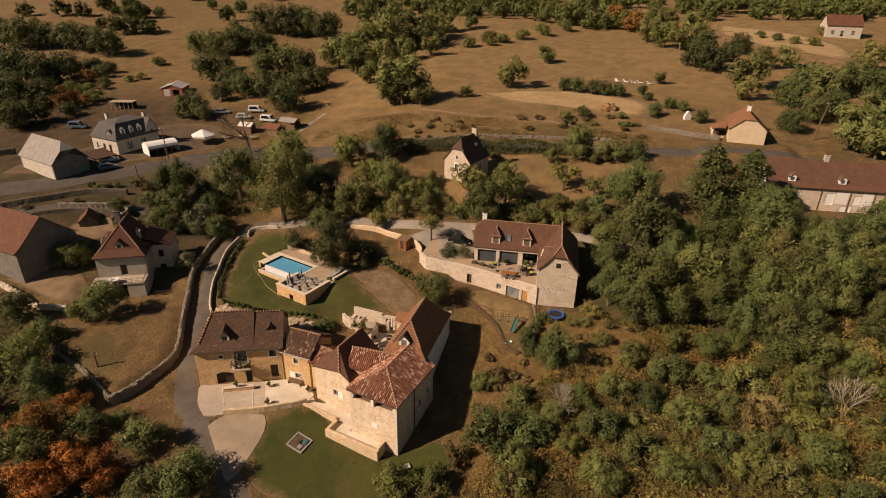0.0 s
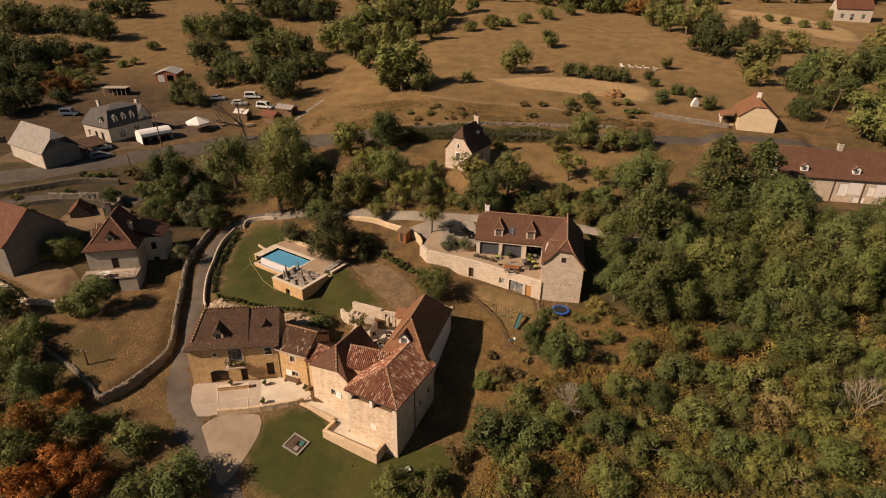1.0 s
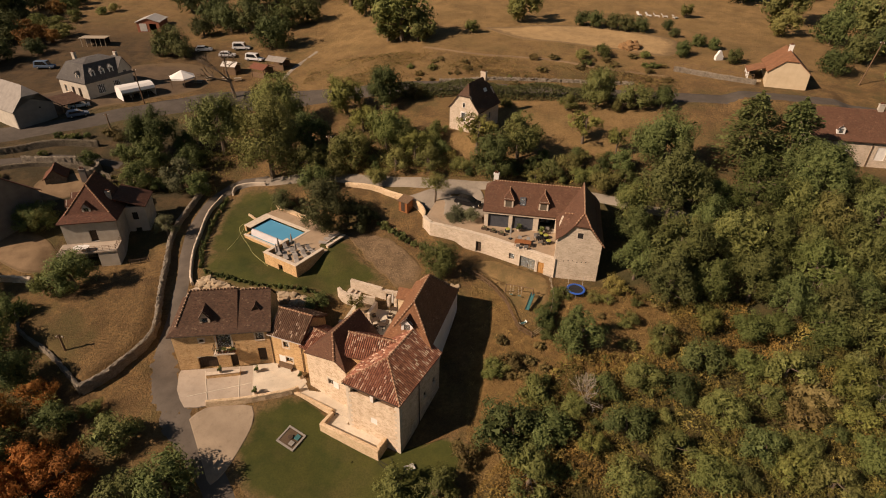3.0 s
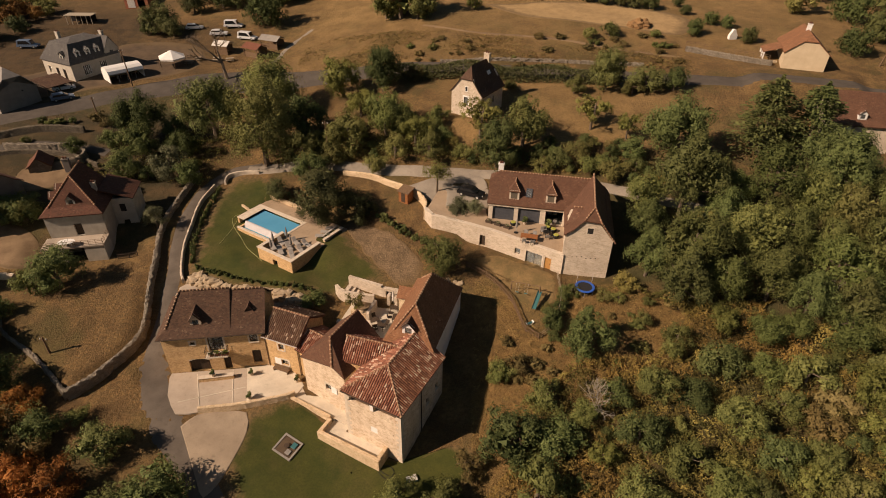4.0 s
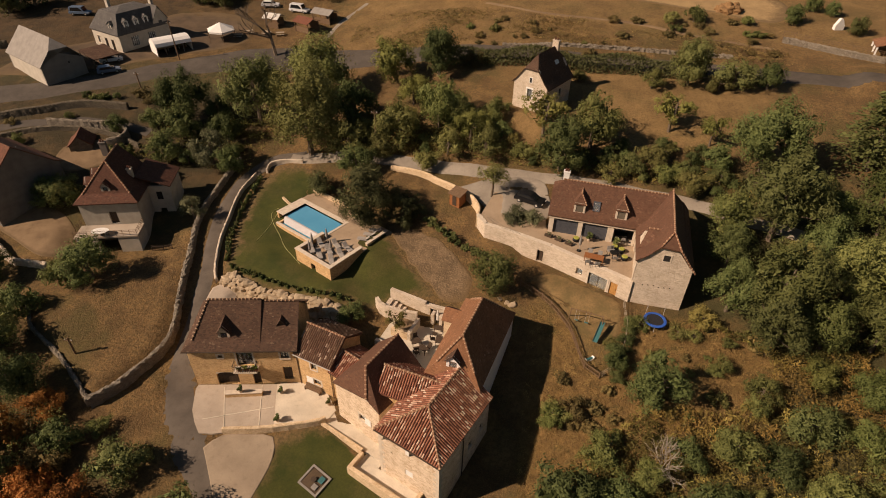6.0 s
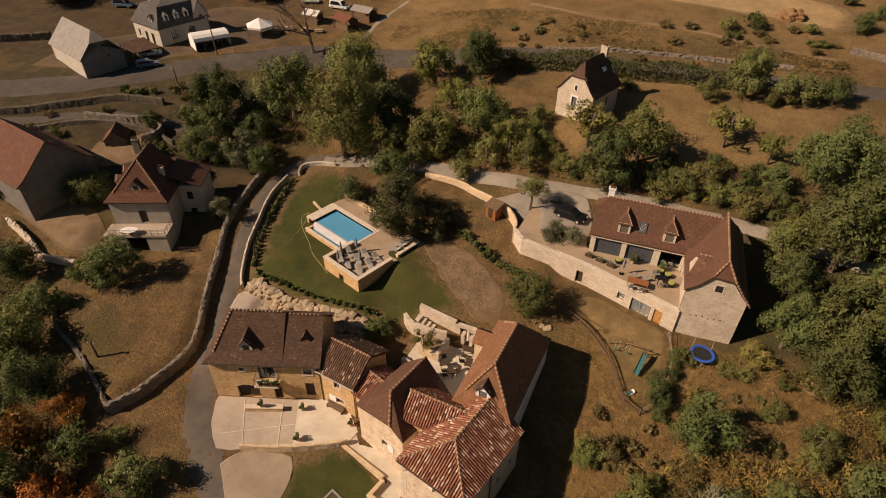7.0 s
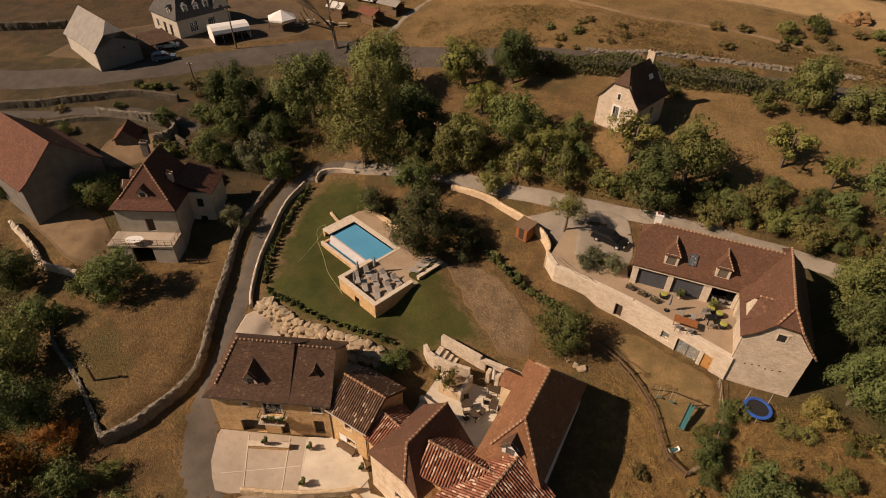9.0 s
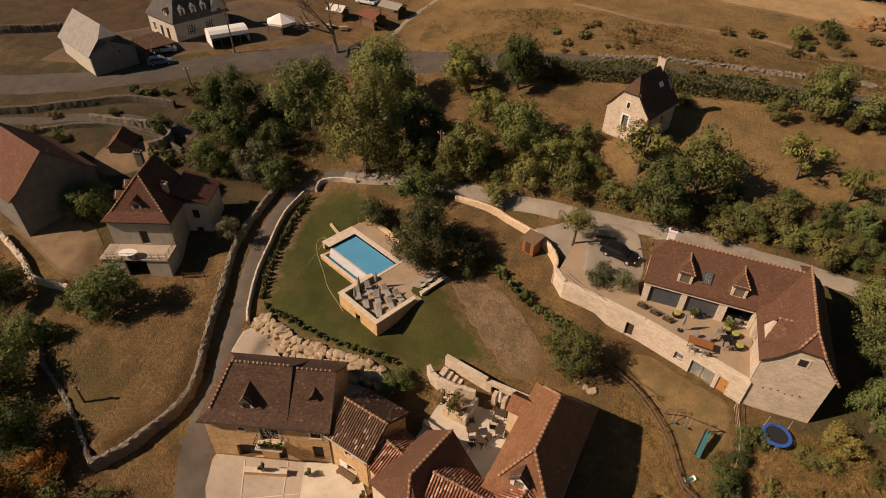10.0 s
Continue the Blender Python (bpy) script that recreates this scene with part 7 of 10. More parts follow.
kind_of_tree("shrub", 18, 60, 2360, L_OLIVE, 1.7, "low spreading olive green shrub", "shrub", squash=0.66, size=0.152)
kind_of_tree("yshrub", 19, 60, 2360, L_YELLOW, 1.6, "low rounded yellow-green shrub", "shrub", squash=0.62, size=0.152)
kind_of_tree("bshrub", 20, 60, 2360, L_BROWN, 1.6, "low dry brown shrub", "shrub", squash=0.6, size=0.152)
kind_of_tree("silver", 21, 45, 4012, L_SILVER, 2.6, "small grey-green olive tree", size=0.122)
kind_of_tree("olivetree", 49, 90, 5600, L_SILVER, 2.5, "dense rounded grey-green olive tree", size=0.12, lobes=9, fat=1.25)
kind_of_tree("grand", 24, 150, 10620, L_OLIVE, 3.2, "tall broad tree with fine olive green leaves", size=0.103, lobes=11)
kind_of_tree("grand2", 25, 150, 10620, L_DEEP, 2.8, "large broad tree with deep green leaves", size=0.106, lobes=10)
kind_of_tree("tallgrand", 26, 190, 14160, L_OLIVE, 4.0, "very tall leafy tree beside the garden corner", size=0.095, tall=1.9, lobes=14, loose=0.85)
kind_of_tree("poolmain", 27, 150, 14160, L_DARK, 2.9, "dark spreading evergreen oak beside the pool", size=0.087, lobes=10, loose=0.85)
kind_of_tree("poolside", 28, 75, 6608, L_DARK, 2.3, "open lower oak with thin dark crown", size=0.095, lobes=8, loose=0.75, squash=0.75)
kind_of_tree("round", 29, 110, 5900, L_DARK, 2.5, "dense clipped round evergreen bush", "bush", size=0.114, lobes=12)
kind_of_tree("bushy", 30, 110, 6608, L_OLIVE, 2.3, "leafy broad bush on the bank", "bush", size=0.114, lobes=9)
kind_of_tree("standard", 23, 60, 4012, L_OLIVE, 5.6, "small standard tree with round clipped head", size=0.12, lobes=9, fat=1.3)
kind_of_tree("sparse", 22, 34, 2500, L_YELLOW, 3.2, "thin open tree with few yellowish leaves", size=0.129, loose=0.8)
kind_of_tree("poplar", 40, 110, 6136, L_DEEP, 3.1, "pointed dense young tree with upright twigs", size=0.129, tall=1.0)
kind_of_tree("wood", 41, 130, 6500, L_OLIVE, 4.0, "tall woodland tree with rounded olive green crown", size=0.132, tall=0.7, lobes=12, fat=1.02)
kind_of_tree("wood2", 42, 130, 6500, L_DEEP, 4.0, "tall woodland tree with deep green crown", size=0.132, tall=0.7, lobes=12, fat=1.02)
kind_of_tree("wood3", 43, 130, 6500, L_BRIGHT, 4.0, "tall woodland tree with fresh green crown", size=0.132, tall=0.7, lobes=12, fat=1.02)
kind_of_tree("far", 44, 90, 2600, L_SHADY, 2.1, "full round field tree with deep green crown", size=0.185, lobes=12, fat=1.3)
kind_of_tree("far2", 45, 90, 2600, L_DEEP, 2.1, "full round field tree with olive crown", size=0.185, lobes=12, fat=1.3)
kind_of_tree("far3", 46, 70, 1875, L_OLIVE, 2.25, "full round field tree with fresh green crown", size=0.218, lobes=8, fat=1.2)
kind_of_tree("farrust", 47, 60, 1500, L_RUSTY, 2.25, "field tree turning orange-brown", size=0.218, lobes=8, fat=1.2)
kind_of_tree("farlow", 48, 50, 1125, L_OLIVE, 1.5, "low bush on the dry field", "bush", size=0.224, squash=0.62, fat=1.3)


kind_of_tree("tuft", 31, 13, 480, L_DEEP, 1.6, "young evergreen hedge plant", "hedge plant", size=0.5, squash=1.0, lobes=5)
kind_of_tree("knoll", 32, 24, 1227, L_OLIVE, 1.2, "low rough green scrub bush", "shrub", size=0.289, squash=0.6)
kind_of_tree("bknoll", 33, 24, 1227, L_BROWN, 1.2, "low withered scrub bush", "shrub", size=0.289, squash=0.55)
SPOTS = []


def plant(key, x, y, radius, tall=1.0, group="", z=None, turn=None):
    """Sets a tree of a kind on the ground: radius of its crown, and how stretched upwards it is."""
    crown_me, trunk_me, foot, label, category = KINDS[key]
    s = radius / 3.0
    zs = s * tall
    base = gz(x, y) if z is None else z
    ob = new(category)
    ob.empty_display_size = 0.3
    ob.matrix_basis = pose(x, y, base, 0, 0, rnd.uniform(0, 360) if turn is None else turn)
    tagged(ob, label, category, group)
    m = Matrix.Translation((0, 0, foot * zs)) @ Matrix.Diagonal((s, s, zs, 1))
    for name, me in (("trunk", trunk_me), ("crown", crown_me)):
        o = new(name, me)
        o.parent = ob
        o.matrix_basis = m
    SPOTS.append((x, y, radius))
    return ob

# single trees and shrubs of the gardens and the west slope
plant("standard", -4.5, 97.4, 2.5, 0.78)
plant("olivetree", -0.6, 91.4, 2.1, 0.95)
plant("grand2", 56.0, 96.3, 5.1, 1.0)
plant("deep2", -20.4, 75.4, 2.1, 0.75)
plant("deep", -56.8, 77.3, 3.9, 0.9)
plant("shrub", -59.7, 76.0, 2.9, 1.0)
plant("silver", -49.0, 91.3, 2.3, 1.0)
plant("olive", -70.2, 91.4, 3.5, 0.8)
plant("shrub", 14.8, 76.6, 1.5, 0.8)
plant("shrub", 22.2, 70.7, 1.1, 0.8)
plant("deep2", 11.6, 71.3, 1.8, 1.0)
plant("shrub", 5.2, 64.9, 2.0, 0.7)
plant("shrub", 19.0, 75.6, 1.5, 0.6)
plant("shrub", 11.3, 73.9, 1.0, 0.8)
plant("deep", -70.4, 91.0, 3.7, 0.75)
plant("deep", -69.7, 74.9, 3.4, 1.0)
plant("deep2", -62.6, 70.9, 2.9, 1.0)
plant("olive", -62.0, 64.9, 4.1, 1.0)
plant("poplar", -56.0, 60.4, 3.4, 1.0)
plant("rust", -51.2, 58.7, 2.4, 0.9)
plant("deep2", -46.9, 55.4, 2.5, 1.0)
plant("rust", -53.9, 54.3, 3.2, 1.0)
plant("olive", -51.8, 50.2, 4.0, 1.0)
plant("rust", -46.4, 49.2, 3.2, 1.0)
plant("rust", -42.1, 49.0, 3.1, 0.9)
plant("rust", -48.4, 45.7, 3.8, 1.0)
plant("bshrub", -47.6, 52.8, 2.7, 0.9)
plant("deep2", -39.0, 53.8, 3.1, 0.9)
plant("deep2", -31.0, 48.2, 3.9, 0.9)
plant("shrub", -44.3, 57.7, 1.6, 0.8)
plant("deep2", -35.0, 47.0, 3.2, 0.9)

# the tall wood east of the houses
plant("wood2", 32.3, 90.9, 5.3, 1.0, "trees of the valley wood")
plant("wood", 30.3, 78.9, 4.6, 1.0, "trees of the valley wood")
plant("wood2", 26.1, 86.2, 2.8, 1.0, "trees of the valley wood")
plant("wood3", 45.4, 92.1, 4.2, 1.0, "trees of the valley wood")
plant("wood2", 55.1, 93.4, 4.1, 1.0, "trees of the valley wood")
plant("wood", 39.1, 82.2, 3.9, 1.0, "trees of the valley wood")
plant("wood3", 45.1, 82.9, 3.5, 1.0, "trees of the valley wood")
plant("wood", 39.9, 75.7, 3.6, 1.0, "trees of the valley wood")
plant("wood3", 47.7, 76.1, 3.8, 1.0, "trees of the valley wood")
plant("wood", 54.4, 78.4, 4.1, 1.0, "trees of the valley wood")
plant("wood2", 43.3, 72.4, 3.0, 1.0, "trees of the valley wood")
plant("wood2", 28.5, 74.1, 3.5, 1.0, "trees of the valley wood")
plant("wood2", 25.2, 79.8, 3.1, 1.0, "trees of the valley wood")
plant("wood", 53.1, 85.5, 3.7, 1.0, "trees of the valley wood")
plant("wood2", 60.7, 86.2, 3.8, 1.0, "trees of the valley wood")
plant("wood3", 57.5, 76.6, 3.5, 1.0, "trees of the valley wood")
plant("wood2", 36.7, 86.0, 3.4, 1.0, "trees of the valley wood")
plant("wood", 49.9, 88.8, 3.6, 1.0, "trees of the valley wood")
plant("wood3", 34.2, 75.2, 3.1, 1.0, "trees of the valley wood")
plant("wood2", 48.4, 71.5, 3.0, 1.0, "trees of the valley wood")

# bushes of the slope below the wood
plant("yellow", 32.6, 70.6, 2.3, 1.0, "bushes of the valley scrub")
plant("bright", 37.2, 69.1, 2.7, 1.0, "bushes of the valley scrub")
plant("bright", 46.9, 68.7, 3.5, 1.0, "bushes of the valley scrub")
plant("olive", 51.7, 68.3, 3.3, 1.0, "bushes of the valley scrub")
plant("deep2", 30.0, 64.5, 3.1, 1.0, "bushes of the valley scrub")
plant("olive2", 26.6, 68.3, 1.9, 1.0, "bushes of the valley scrub")
plant("bright", 35.7, 64.1, 2.3, 1.0, "bushes of the valley scrub")
plant("olive", 22.6, 61.7, 2.6, 1.0, "bushes of the valley scrub")
plant("olive2", 40.1, 63.2, 2.9, 1.0, "bushes of the valley scrub")
plant("yellow", 46.3, 61.3, 3.1, 1.0, "bushes of the valley scrub")
plant("bknoll", 42.7, 60.6, 2.7, 1.0, "bushes of the valley scrub")
plant("olive", 31.0, 57.8, 2.9, 1.0, "bushes of the valley scrub")
plant("bshrub", 39.5, 57.5, 3.0, 1.0, "bushes of the valley scrub")
plant("deep2", 33.9, 53.9, 2.8, 1.0, "bushes of the valley scrub")
plant("bright", 27.7, 50.7, 2.8, 1.0, "bushes of the valley scrub")
plant("yshrub", 36.3, 51.5, 2.8, 1.0, "bushes of the valley scrub")
plant("olive2", 40.0, 50.1, 2.7, 1.0, "bushes of the valley scrub")
plant("bright", 45.7, 53.1, 3.1, 1.0, "bushes of the valley scrub")
plant("deep2", 19.7, 56.3, 3.0, 1.0, "bushes of the valley scrub")
plant("olive", 18.4, 49.3, 3.0, 1.0, "bushes of the valley scrub")
plant("yellow", 15.5, 54.1, 1.8, 1.0, "bushes of the valley scrub")
plant("olive2", 8.3, 50.1, 3.5, 1.0, "bushes of the valley scrub")
plant("deep2", 6.3, 55.2, 4.1, 1.0, "bushes of the valley scrub")
plant("olive2", 24.3, 53.5, 2.7, 1.0, "bushes of the valley scrub")
plant("deep2", 10.6, 55.3, 3.1, 1.0, "bushes of the valley scrub")
plant("olive", 14.2, 58.4, 2.0, 1.0, "bushes of the valley scrub")
plant("deep2", 26.6, 60.5, 2.5, 1.0, "bushes of the valley scrub")
plant("olive2", 36.5, 60.2, 2.3, 1.0, "bushes of the valley scrub")
plant("bshrub", 7.1, 65.4, 1.8, 1.0, "bushes of the valley scrub")
plant("bright", 4.7, 64.2, 1.6, 1.0, "bushes of the valley scrub")
plant("olive2", 10.0, 60.7, 2.4, 1.0, "bushes of the valley scrub")
plant("bshrub", 1.5, 53.5, 2.2, 1.0, "bushes of the valley scrub")
plant("olive2", -6.0, 49.7, 2.5, 1.0, "bushes of the valley scrub")
plant("deep2", 17.9, 60.7, 2.2, 1.0, "bushes of the valley scrub")
plant("deep2", 30.9, 50.5, 2.1, 1.0, "bushes of the valley scrub")
plant("olive", 38.5, 53.7, 2.4, 1.0, "bushes of the valley scrub")
plant("yshrub", 45.8, 57.3, 2.7, 1.0, "bushes of the valley scrub")
plant("olive2", -1.5, 49.4, 2.5, 1.0, "bushes of the valley scrub")
plant("bknoll", 27.9, 74.8, 1.6, 1.0, "bushes of the valley scrub")
plant("yshrub", 22.1, 77.7, 2.0, 1.0, "bushes of the valley scrub")
plant("bright", 41.3, 70.2, 2.2, 1.0, "bushes of the valley scrub")
plant("olive2", 48.5, 60.5, 2.3, 1.0, "bushes of the valley scrub")
for x, y, rad in ((13.9, 77.2, 0.9), (13.6, 75.9, 1.1), (13.0, 74.2, 1.2), (12.6, 72.6, 1.1), (12.2, 71.0, 1.2), (11.8, 69.2, 1.1)):
    plant("deep2", x, y, rad, 0.8, "brambles along the netting fence")
plant("shrub", 23.0, 71.2, 1.3, 1.2)
plant("shrub", 20.7, 75.3, 1.1, 0.9)
plant("shrub", 24.5, 74.7, 1.0, 0.9)
plant("poplar", 15.6, 66.8, 3.2, 1.0, "bushes of the valley scrub")

# trees between the lane and the road, and round the pool
plant("tallgrand", -36.2, 109.3, 6.5, 0.92)
plant("grand", -38.2, 124.6, 5.7, 1.1)
plant("grand2", -48.3, 117.2, 6.0, 1.15)
plant("grand2", -60.8, 114.6, 4.5, 1.25)
plant("deep2", -30.2, 116.3, 4.3, 1.2)
plant("olive", -20.6, 109.2, 4.1, 1.2)
plant("bright", -14.6, 113.4, 4.6, 1.2)
plant("deep", -17.0, 128.8, 4.3, 1.2)
plant("yellow", -25.2, 128.9, 4.8, 1.0)
plant("deep", 5.2, 103.0, 4.3, 1.1)
plant("olive", 9.7, 107.9, 4.4, 1.2)
plant("olive2", -6.3, 106.3, 3.2, 1.0)
plant("olive2", -12.3, 106.9, 2.9, 1.0)
plant("shrub", -0.4, 105.9, 2.2, 1.0)
plant("sparse", 2.5, 110.3, 4.1, 1.0)
plant("olive2", -28.8, 108.1, 3.7, 1.1)
plant("olive2", -23.6, 107.5, 2.6, 1.0)
plant("deep2", -56.2, 117.0, 2.9, 1.0)
plant("deep2", -52.1, 111.5, 3.2, 1.0)
plant("deep2", -59.4, 110.7, 4.1, 1.0)
plant("silver", -51.9, 104.7, 3.5, 1.0)
plant("deep2", -48.3, 104.0, 2.9, 1.0)
plant("deep2", -66.0, 112.5, 2.2, 1.0)
plant("deep2", -60.0, 104.5, 3.4, 1.0)
plant("yellow", -9.0, 110.0, 3.4, 1.0)
plant("olive2", -5.1, 114.4, 2.4, 1.0)
plant("shrub", -15.3, 104.2, 2.5, 1.0)
plant("olive", -11.5, 112.4, 3.4, 1.1)
plant("bshrub", -10.8, 132.2, 2.5, 1.0)
plant("yellow", -20.3, 120.4, 3.2, 1.0)
plant("round", -31.4, 99.7, 2.5, 1.0)
plant("poolmain", -22.4, 92.8, 5.0, 1.14)
plant("poolside", -17.2, 93.4, 3.6, 1.0)
plant("deep2", -26.4, 102.9, 3.2, 1.1)
plant("bushy", -2.8, 81.6, 3.4, 1.0)
plant("shrub", 18.7, 104.0, 2.9, 1.0)
plant("deep2", 15.4, 102.1, 2.2, 1.0)
plant("shrub", 20.3, 100.9, 2.4, 1.0)
plant("shrub", 23.5, 98.8, 2.8, 1.0)
plant("deep2", 27.6, 103.6, 2.6, 1.0)
plant("shrub", 12.4, 100.8, 2.1, 1.0)
plant("sparse", 21.9, 111.9, 3.5, 1.0)
plant("sparse", 27.5, 108.8, 2.2, 1.3)
plant("deep", 26.7, 126.0, 3.8, 1.2)
plant("deep2", 33.7, 124.6, 4.0, 0.8)
plant("olive2", 31.2, 123.2, 2.2, 0.9)
plant("deep2", 39.2, 124.7, 2.9, 1.0)
plant("olive2", 20.5, 124.6, 2.2, 1.0)
plant("grand2", 33.7, 103.3, 5.3, 1.15)
plant("shrub", 8.4, 126.7, 1.7, 1.0)

# hedgerows, orchard trees and woods of the far fields
plant("far", -190.6, 245.7, 7.1, 1.0, "trees of the far fields")
plant("far", -182.8, 245.2, 8.1, 1.0, "trees of the far fields")
plant("far", -176.3, 246.0, 6.5, 1.0, "trees of the far fields")
plant("far", -166.3, 245.6, 7.0, 1.0, "trees of the far fields")
plant("far", -156.0, 243.1, 6.4, 1.0, "trees of the far fields")
plant("far", -145.3, 238.2, 7.3, 1.0, "trees of the far fields")
plant("far2", -166.0, 295.5, 5.7, 1.0, "trees of the far fields")
plant("far2", -161.9, 317.9, 3.4, 1.0, "trees of the far fields")
plant("far2", -130.0, 349.0, 4.4, 1.0, "trees of the far fields")
plant("far2", -109.1, 282.5, 3.1, 1.0, "trees of the far fields")
plant("far2", -149.7, 357.2, 3.4, 1.0, "trees of the far fields")
plant("farlow", -118.1, 225.4, 3.0, 1.0, "trees of the far fields")
plant("farlow", -116.1, 207.1, 2.3, 1.0, "trees of the far fields")
plant("farlow", -119.2, 204.3, 2.1, 1.0, "trees of the far fields")
plant("far", -94.2, 283.8, 7.9, 1.0, "trees of the far fields")
plant("far", -83.4, 279.0, 8.9, 1.0, "trees of the far fields")
plant("far", -74.4, 279.7, 8.3, 1.0, "trees of the far fields")
plant("far", -63.8, 273.4, 7.5, 1.0, "trees of the far fields")
plant("far2", -110.3, 245.3, 5.4, 1.0, "trees of the far fields")
plant("far2", -101.7, 241.7, 6.3, 1.0, "trees of the far fields")
plant("far2", -93.7, 243.2, 7.4, 1.0, "trees of the far fields")
plant("far2", -85.9, 242.2, 6.8, 1.0, "trees of the far fields")
plant("far2", -81.9, 246.9, 4.8, 1.0, "trees of the far fields")
plant("far", -90.7, 208.0, 6.0, 1.0, "trees of the far fields")
plant("far", -89.3, 219.1, 3.9, 1.0, "trees of the far fields")
plant("far2", -70.2, 207.1, 5.9, 1.0, "trees of the far fields")
plant("far2", -63.5, 210.8, 7.0, 1.0, "trees of the far fields")
plant("far2", -56.2, 209.6, 5.5, 1.0, "trees of the far fields")
plant("far2", -48.8, 193.1, 4.7, 1.0, "trees of the far fields")
plant("far2", -54.1, 175.0, 5.9, 1.0, "trees of the far fields")
plant("far2", -54.8, 188.4, 4.7, 1.0, "trees of the far fields")
plant("far", -77.7, 193.6, 5.6, 1.0, "trees of the far fields")
plant("far", -71.0, 188.7, 5.0, 1.0, "trees of the far fields")
plant("far", -64.3, 187.8, 5.5, 1.0, "trees of the far fields")
plant("far", -77.8, 184.4, 3.8, 1.0, "trees of the far fields")
plant("far", -80.9, 169.9, 5.0, 1.0, "trees of the far fields")
plant("far", -84.2, 168.8, 2.3, 1.0, "trees of the far fields")
plant("far", -77.0, 167.6, 3.1, 1.0, "trees of the far fields")
plant("far3", -45.3, 214.3, 7.0, 1.0, "trees of the far fields")
plant("far3", -37.4, 204.7, 5.8, 1.0, "trees of the far fields")
plant("far3", -37.3, 226.4, 8.3, 1.0, "trees of the far fields")
plant("far3", -29.2, 233.8, 8.5, 1.0, "trees of the far fields")
plant("far3", -19.8, 238.8, 8.1, 1.0, "trees of the far fields")
plant("far3", -30.9, 194.0, 4.2, 1.0, "trees of the far fields")
plant("far3", -30.0, 210.9, 5.9, 1.0, "trees of the far fields")
plant("far3", -12.6, 249.7, 6.8, 1.0, "trees of the far fields")
plant("far3", -22.0, 216.7, 5.1, 1.0, "trees of the far fields")
plant("far3", -12.6, 221.8, 4.3, 1.0, "trees of the far fields")
plant("far3", -17.0, 165.4, 8.4, 1.0, "trees of the far fields")
plant("far3", -21.0, 168.1, 4.9, 1.0, "trees of the far fields")
plant("far3", -12.7, 163.1, 4.7, 1.0, "trees of the far fields")
plant("far", -153.2, 196.6, 8.9, 1.0, "trees of the far fields")
plant("far", -141.9, 195.6, 7.5, 1.0, "trees of the far fields")
plant("far", -142.5, 207.9, 5.6, 1.0, "trees of the far fields")
plant("far", -139.1, 173.3, 7.2, 1.0, "trees of the far fields")
plant("far", -131.2, 175.0, 5.6, 1.0, "trees of the far fields")
plant("far", -128.2, 156.9, 5.5, 1.0, "trees of the far fields")
plant("far", -124.7, 161.6, 4.6, 1.0, "trees of the far fields")
plant("farrust", -118.7, 176.7, 2.4, 1.0, "trees of the far fields")
plant("farrust", -123.0, 172.2, 3.5, 1.0, "trees of the far fields")
plant("farrust", -124.4, 179.5, 2.8, 1.0, "trees of the far fields")
plant("far2", -131.8, 208.4, 3.1, 1.0, "trees of the far fields")
plant("far3", 14.9, 175.9, 5.1, 1.0, "trees of the far fields")
plant("far3", 28.2, 209.7, 3.6, 1.0, "trees of the far fields")
plant("far3", 1.1, 167.0, 2.1, 1.0, "trees of the far fields")
plant("far3", 59.7, 180.9, 2.2, 1.0, "trees of the far fields")
plant("far", 29.9, 172.4, 2.4, 1.0, "trees of the far fields")
plant("far", 33.6, 171.0, 2.6, 1.0, "trees of the far fields")
plant("far", 37.4, 169.9, 2.6, 1.0, "trees of the far fields")
plant("far", 41.0, 168.7, 2.6, 1.0, "trees of the far fields")
plant("far", 44.3, 167.6, 2.5, 1.0, "trees of the far fields")
plant("far", 51.5, 169.4, 1.7, 1.0, "trees of the far fields")
plant("far", 51.6, 163.4, 1.5, 1.0, "trees of the far fields")
plant("far2", 49.7, 149.7, 2.3, 1.0, "trees of the far fields")
plant("far2", 58.6, 154.4, 1.8, 1.0, "trees of the far fields")
plant("far2", 55.6, 156.1, 1.9, 1.0, "trees of the far fields")
plant("far2", 60.1, 145.8, 2.1, 1.0, "trees of the far fields")
plant("farrust", 72.1, 299.2, 6.2, 1.0, "trees of the far fields")
plant("farrust", 75.9, 283.2, 5.9, 1.0, "trees of the far fields")
plant("far3", 74.0, 249.5, 5.7, 1.0, "trees of the far fields")
plant("far3", 76.6, 235.6, 5.9, 1.0, "trees of the far fields")
plant("far3", 80.6, 229.1, 5.2, 1.0, "trees of the far fields")
plant("far3", 94.6, 259.0, 6.5, 1.0, "trees of the far fields")
plant("far3", 91.9, 285.8, 5.9, 1.0, "trees of the far fields")
plant("far", 76.7, 202.0, 5.1, 1.0, "trees of the far fields")
plant("far", 80.5, 196.4, 5.8, 1.0, "trees of the far fields")
plant("far", 87.2, 224.8, 5.1, 1.0, "trees of the far fields")
plant("far", 99.4, 221.2, 4.7, 1.0, "trees of the far fields")
plant("far", 90.5, 209.1, 4.0, 1.0, "trees of the far fields")
plant("far3", 83.8, 175.8, 6.4, 1.0, "trees of the far fields")
plant("far3", 97.8, 198.8, 4.2, 1.0, "trees of the far fields")
plant("far3", 105.5, 200.7, 4.2, 1.0, "trees of the far fields")
plant("far3", 78.7, 164.4, 3.9, 1.0, "trees of the far fields")
plant("far2", 87.5, 158.4, 5.1, 1.0, "trees of the far fields")
plant("far2", 98.8, 172.1, 5.5, 1.0, "trees of the far fields")
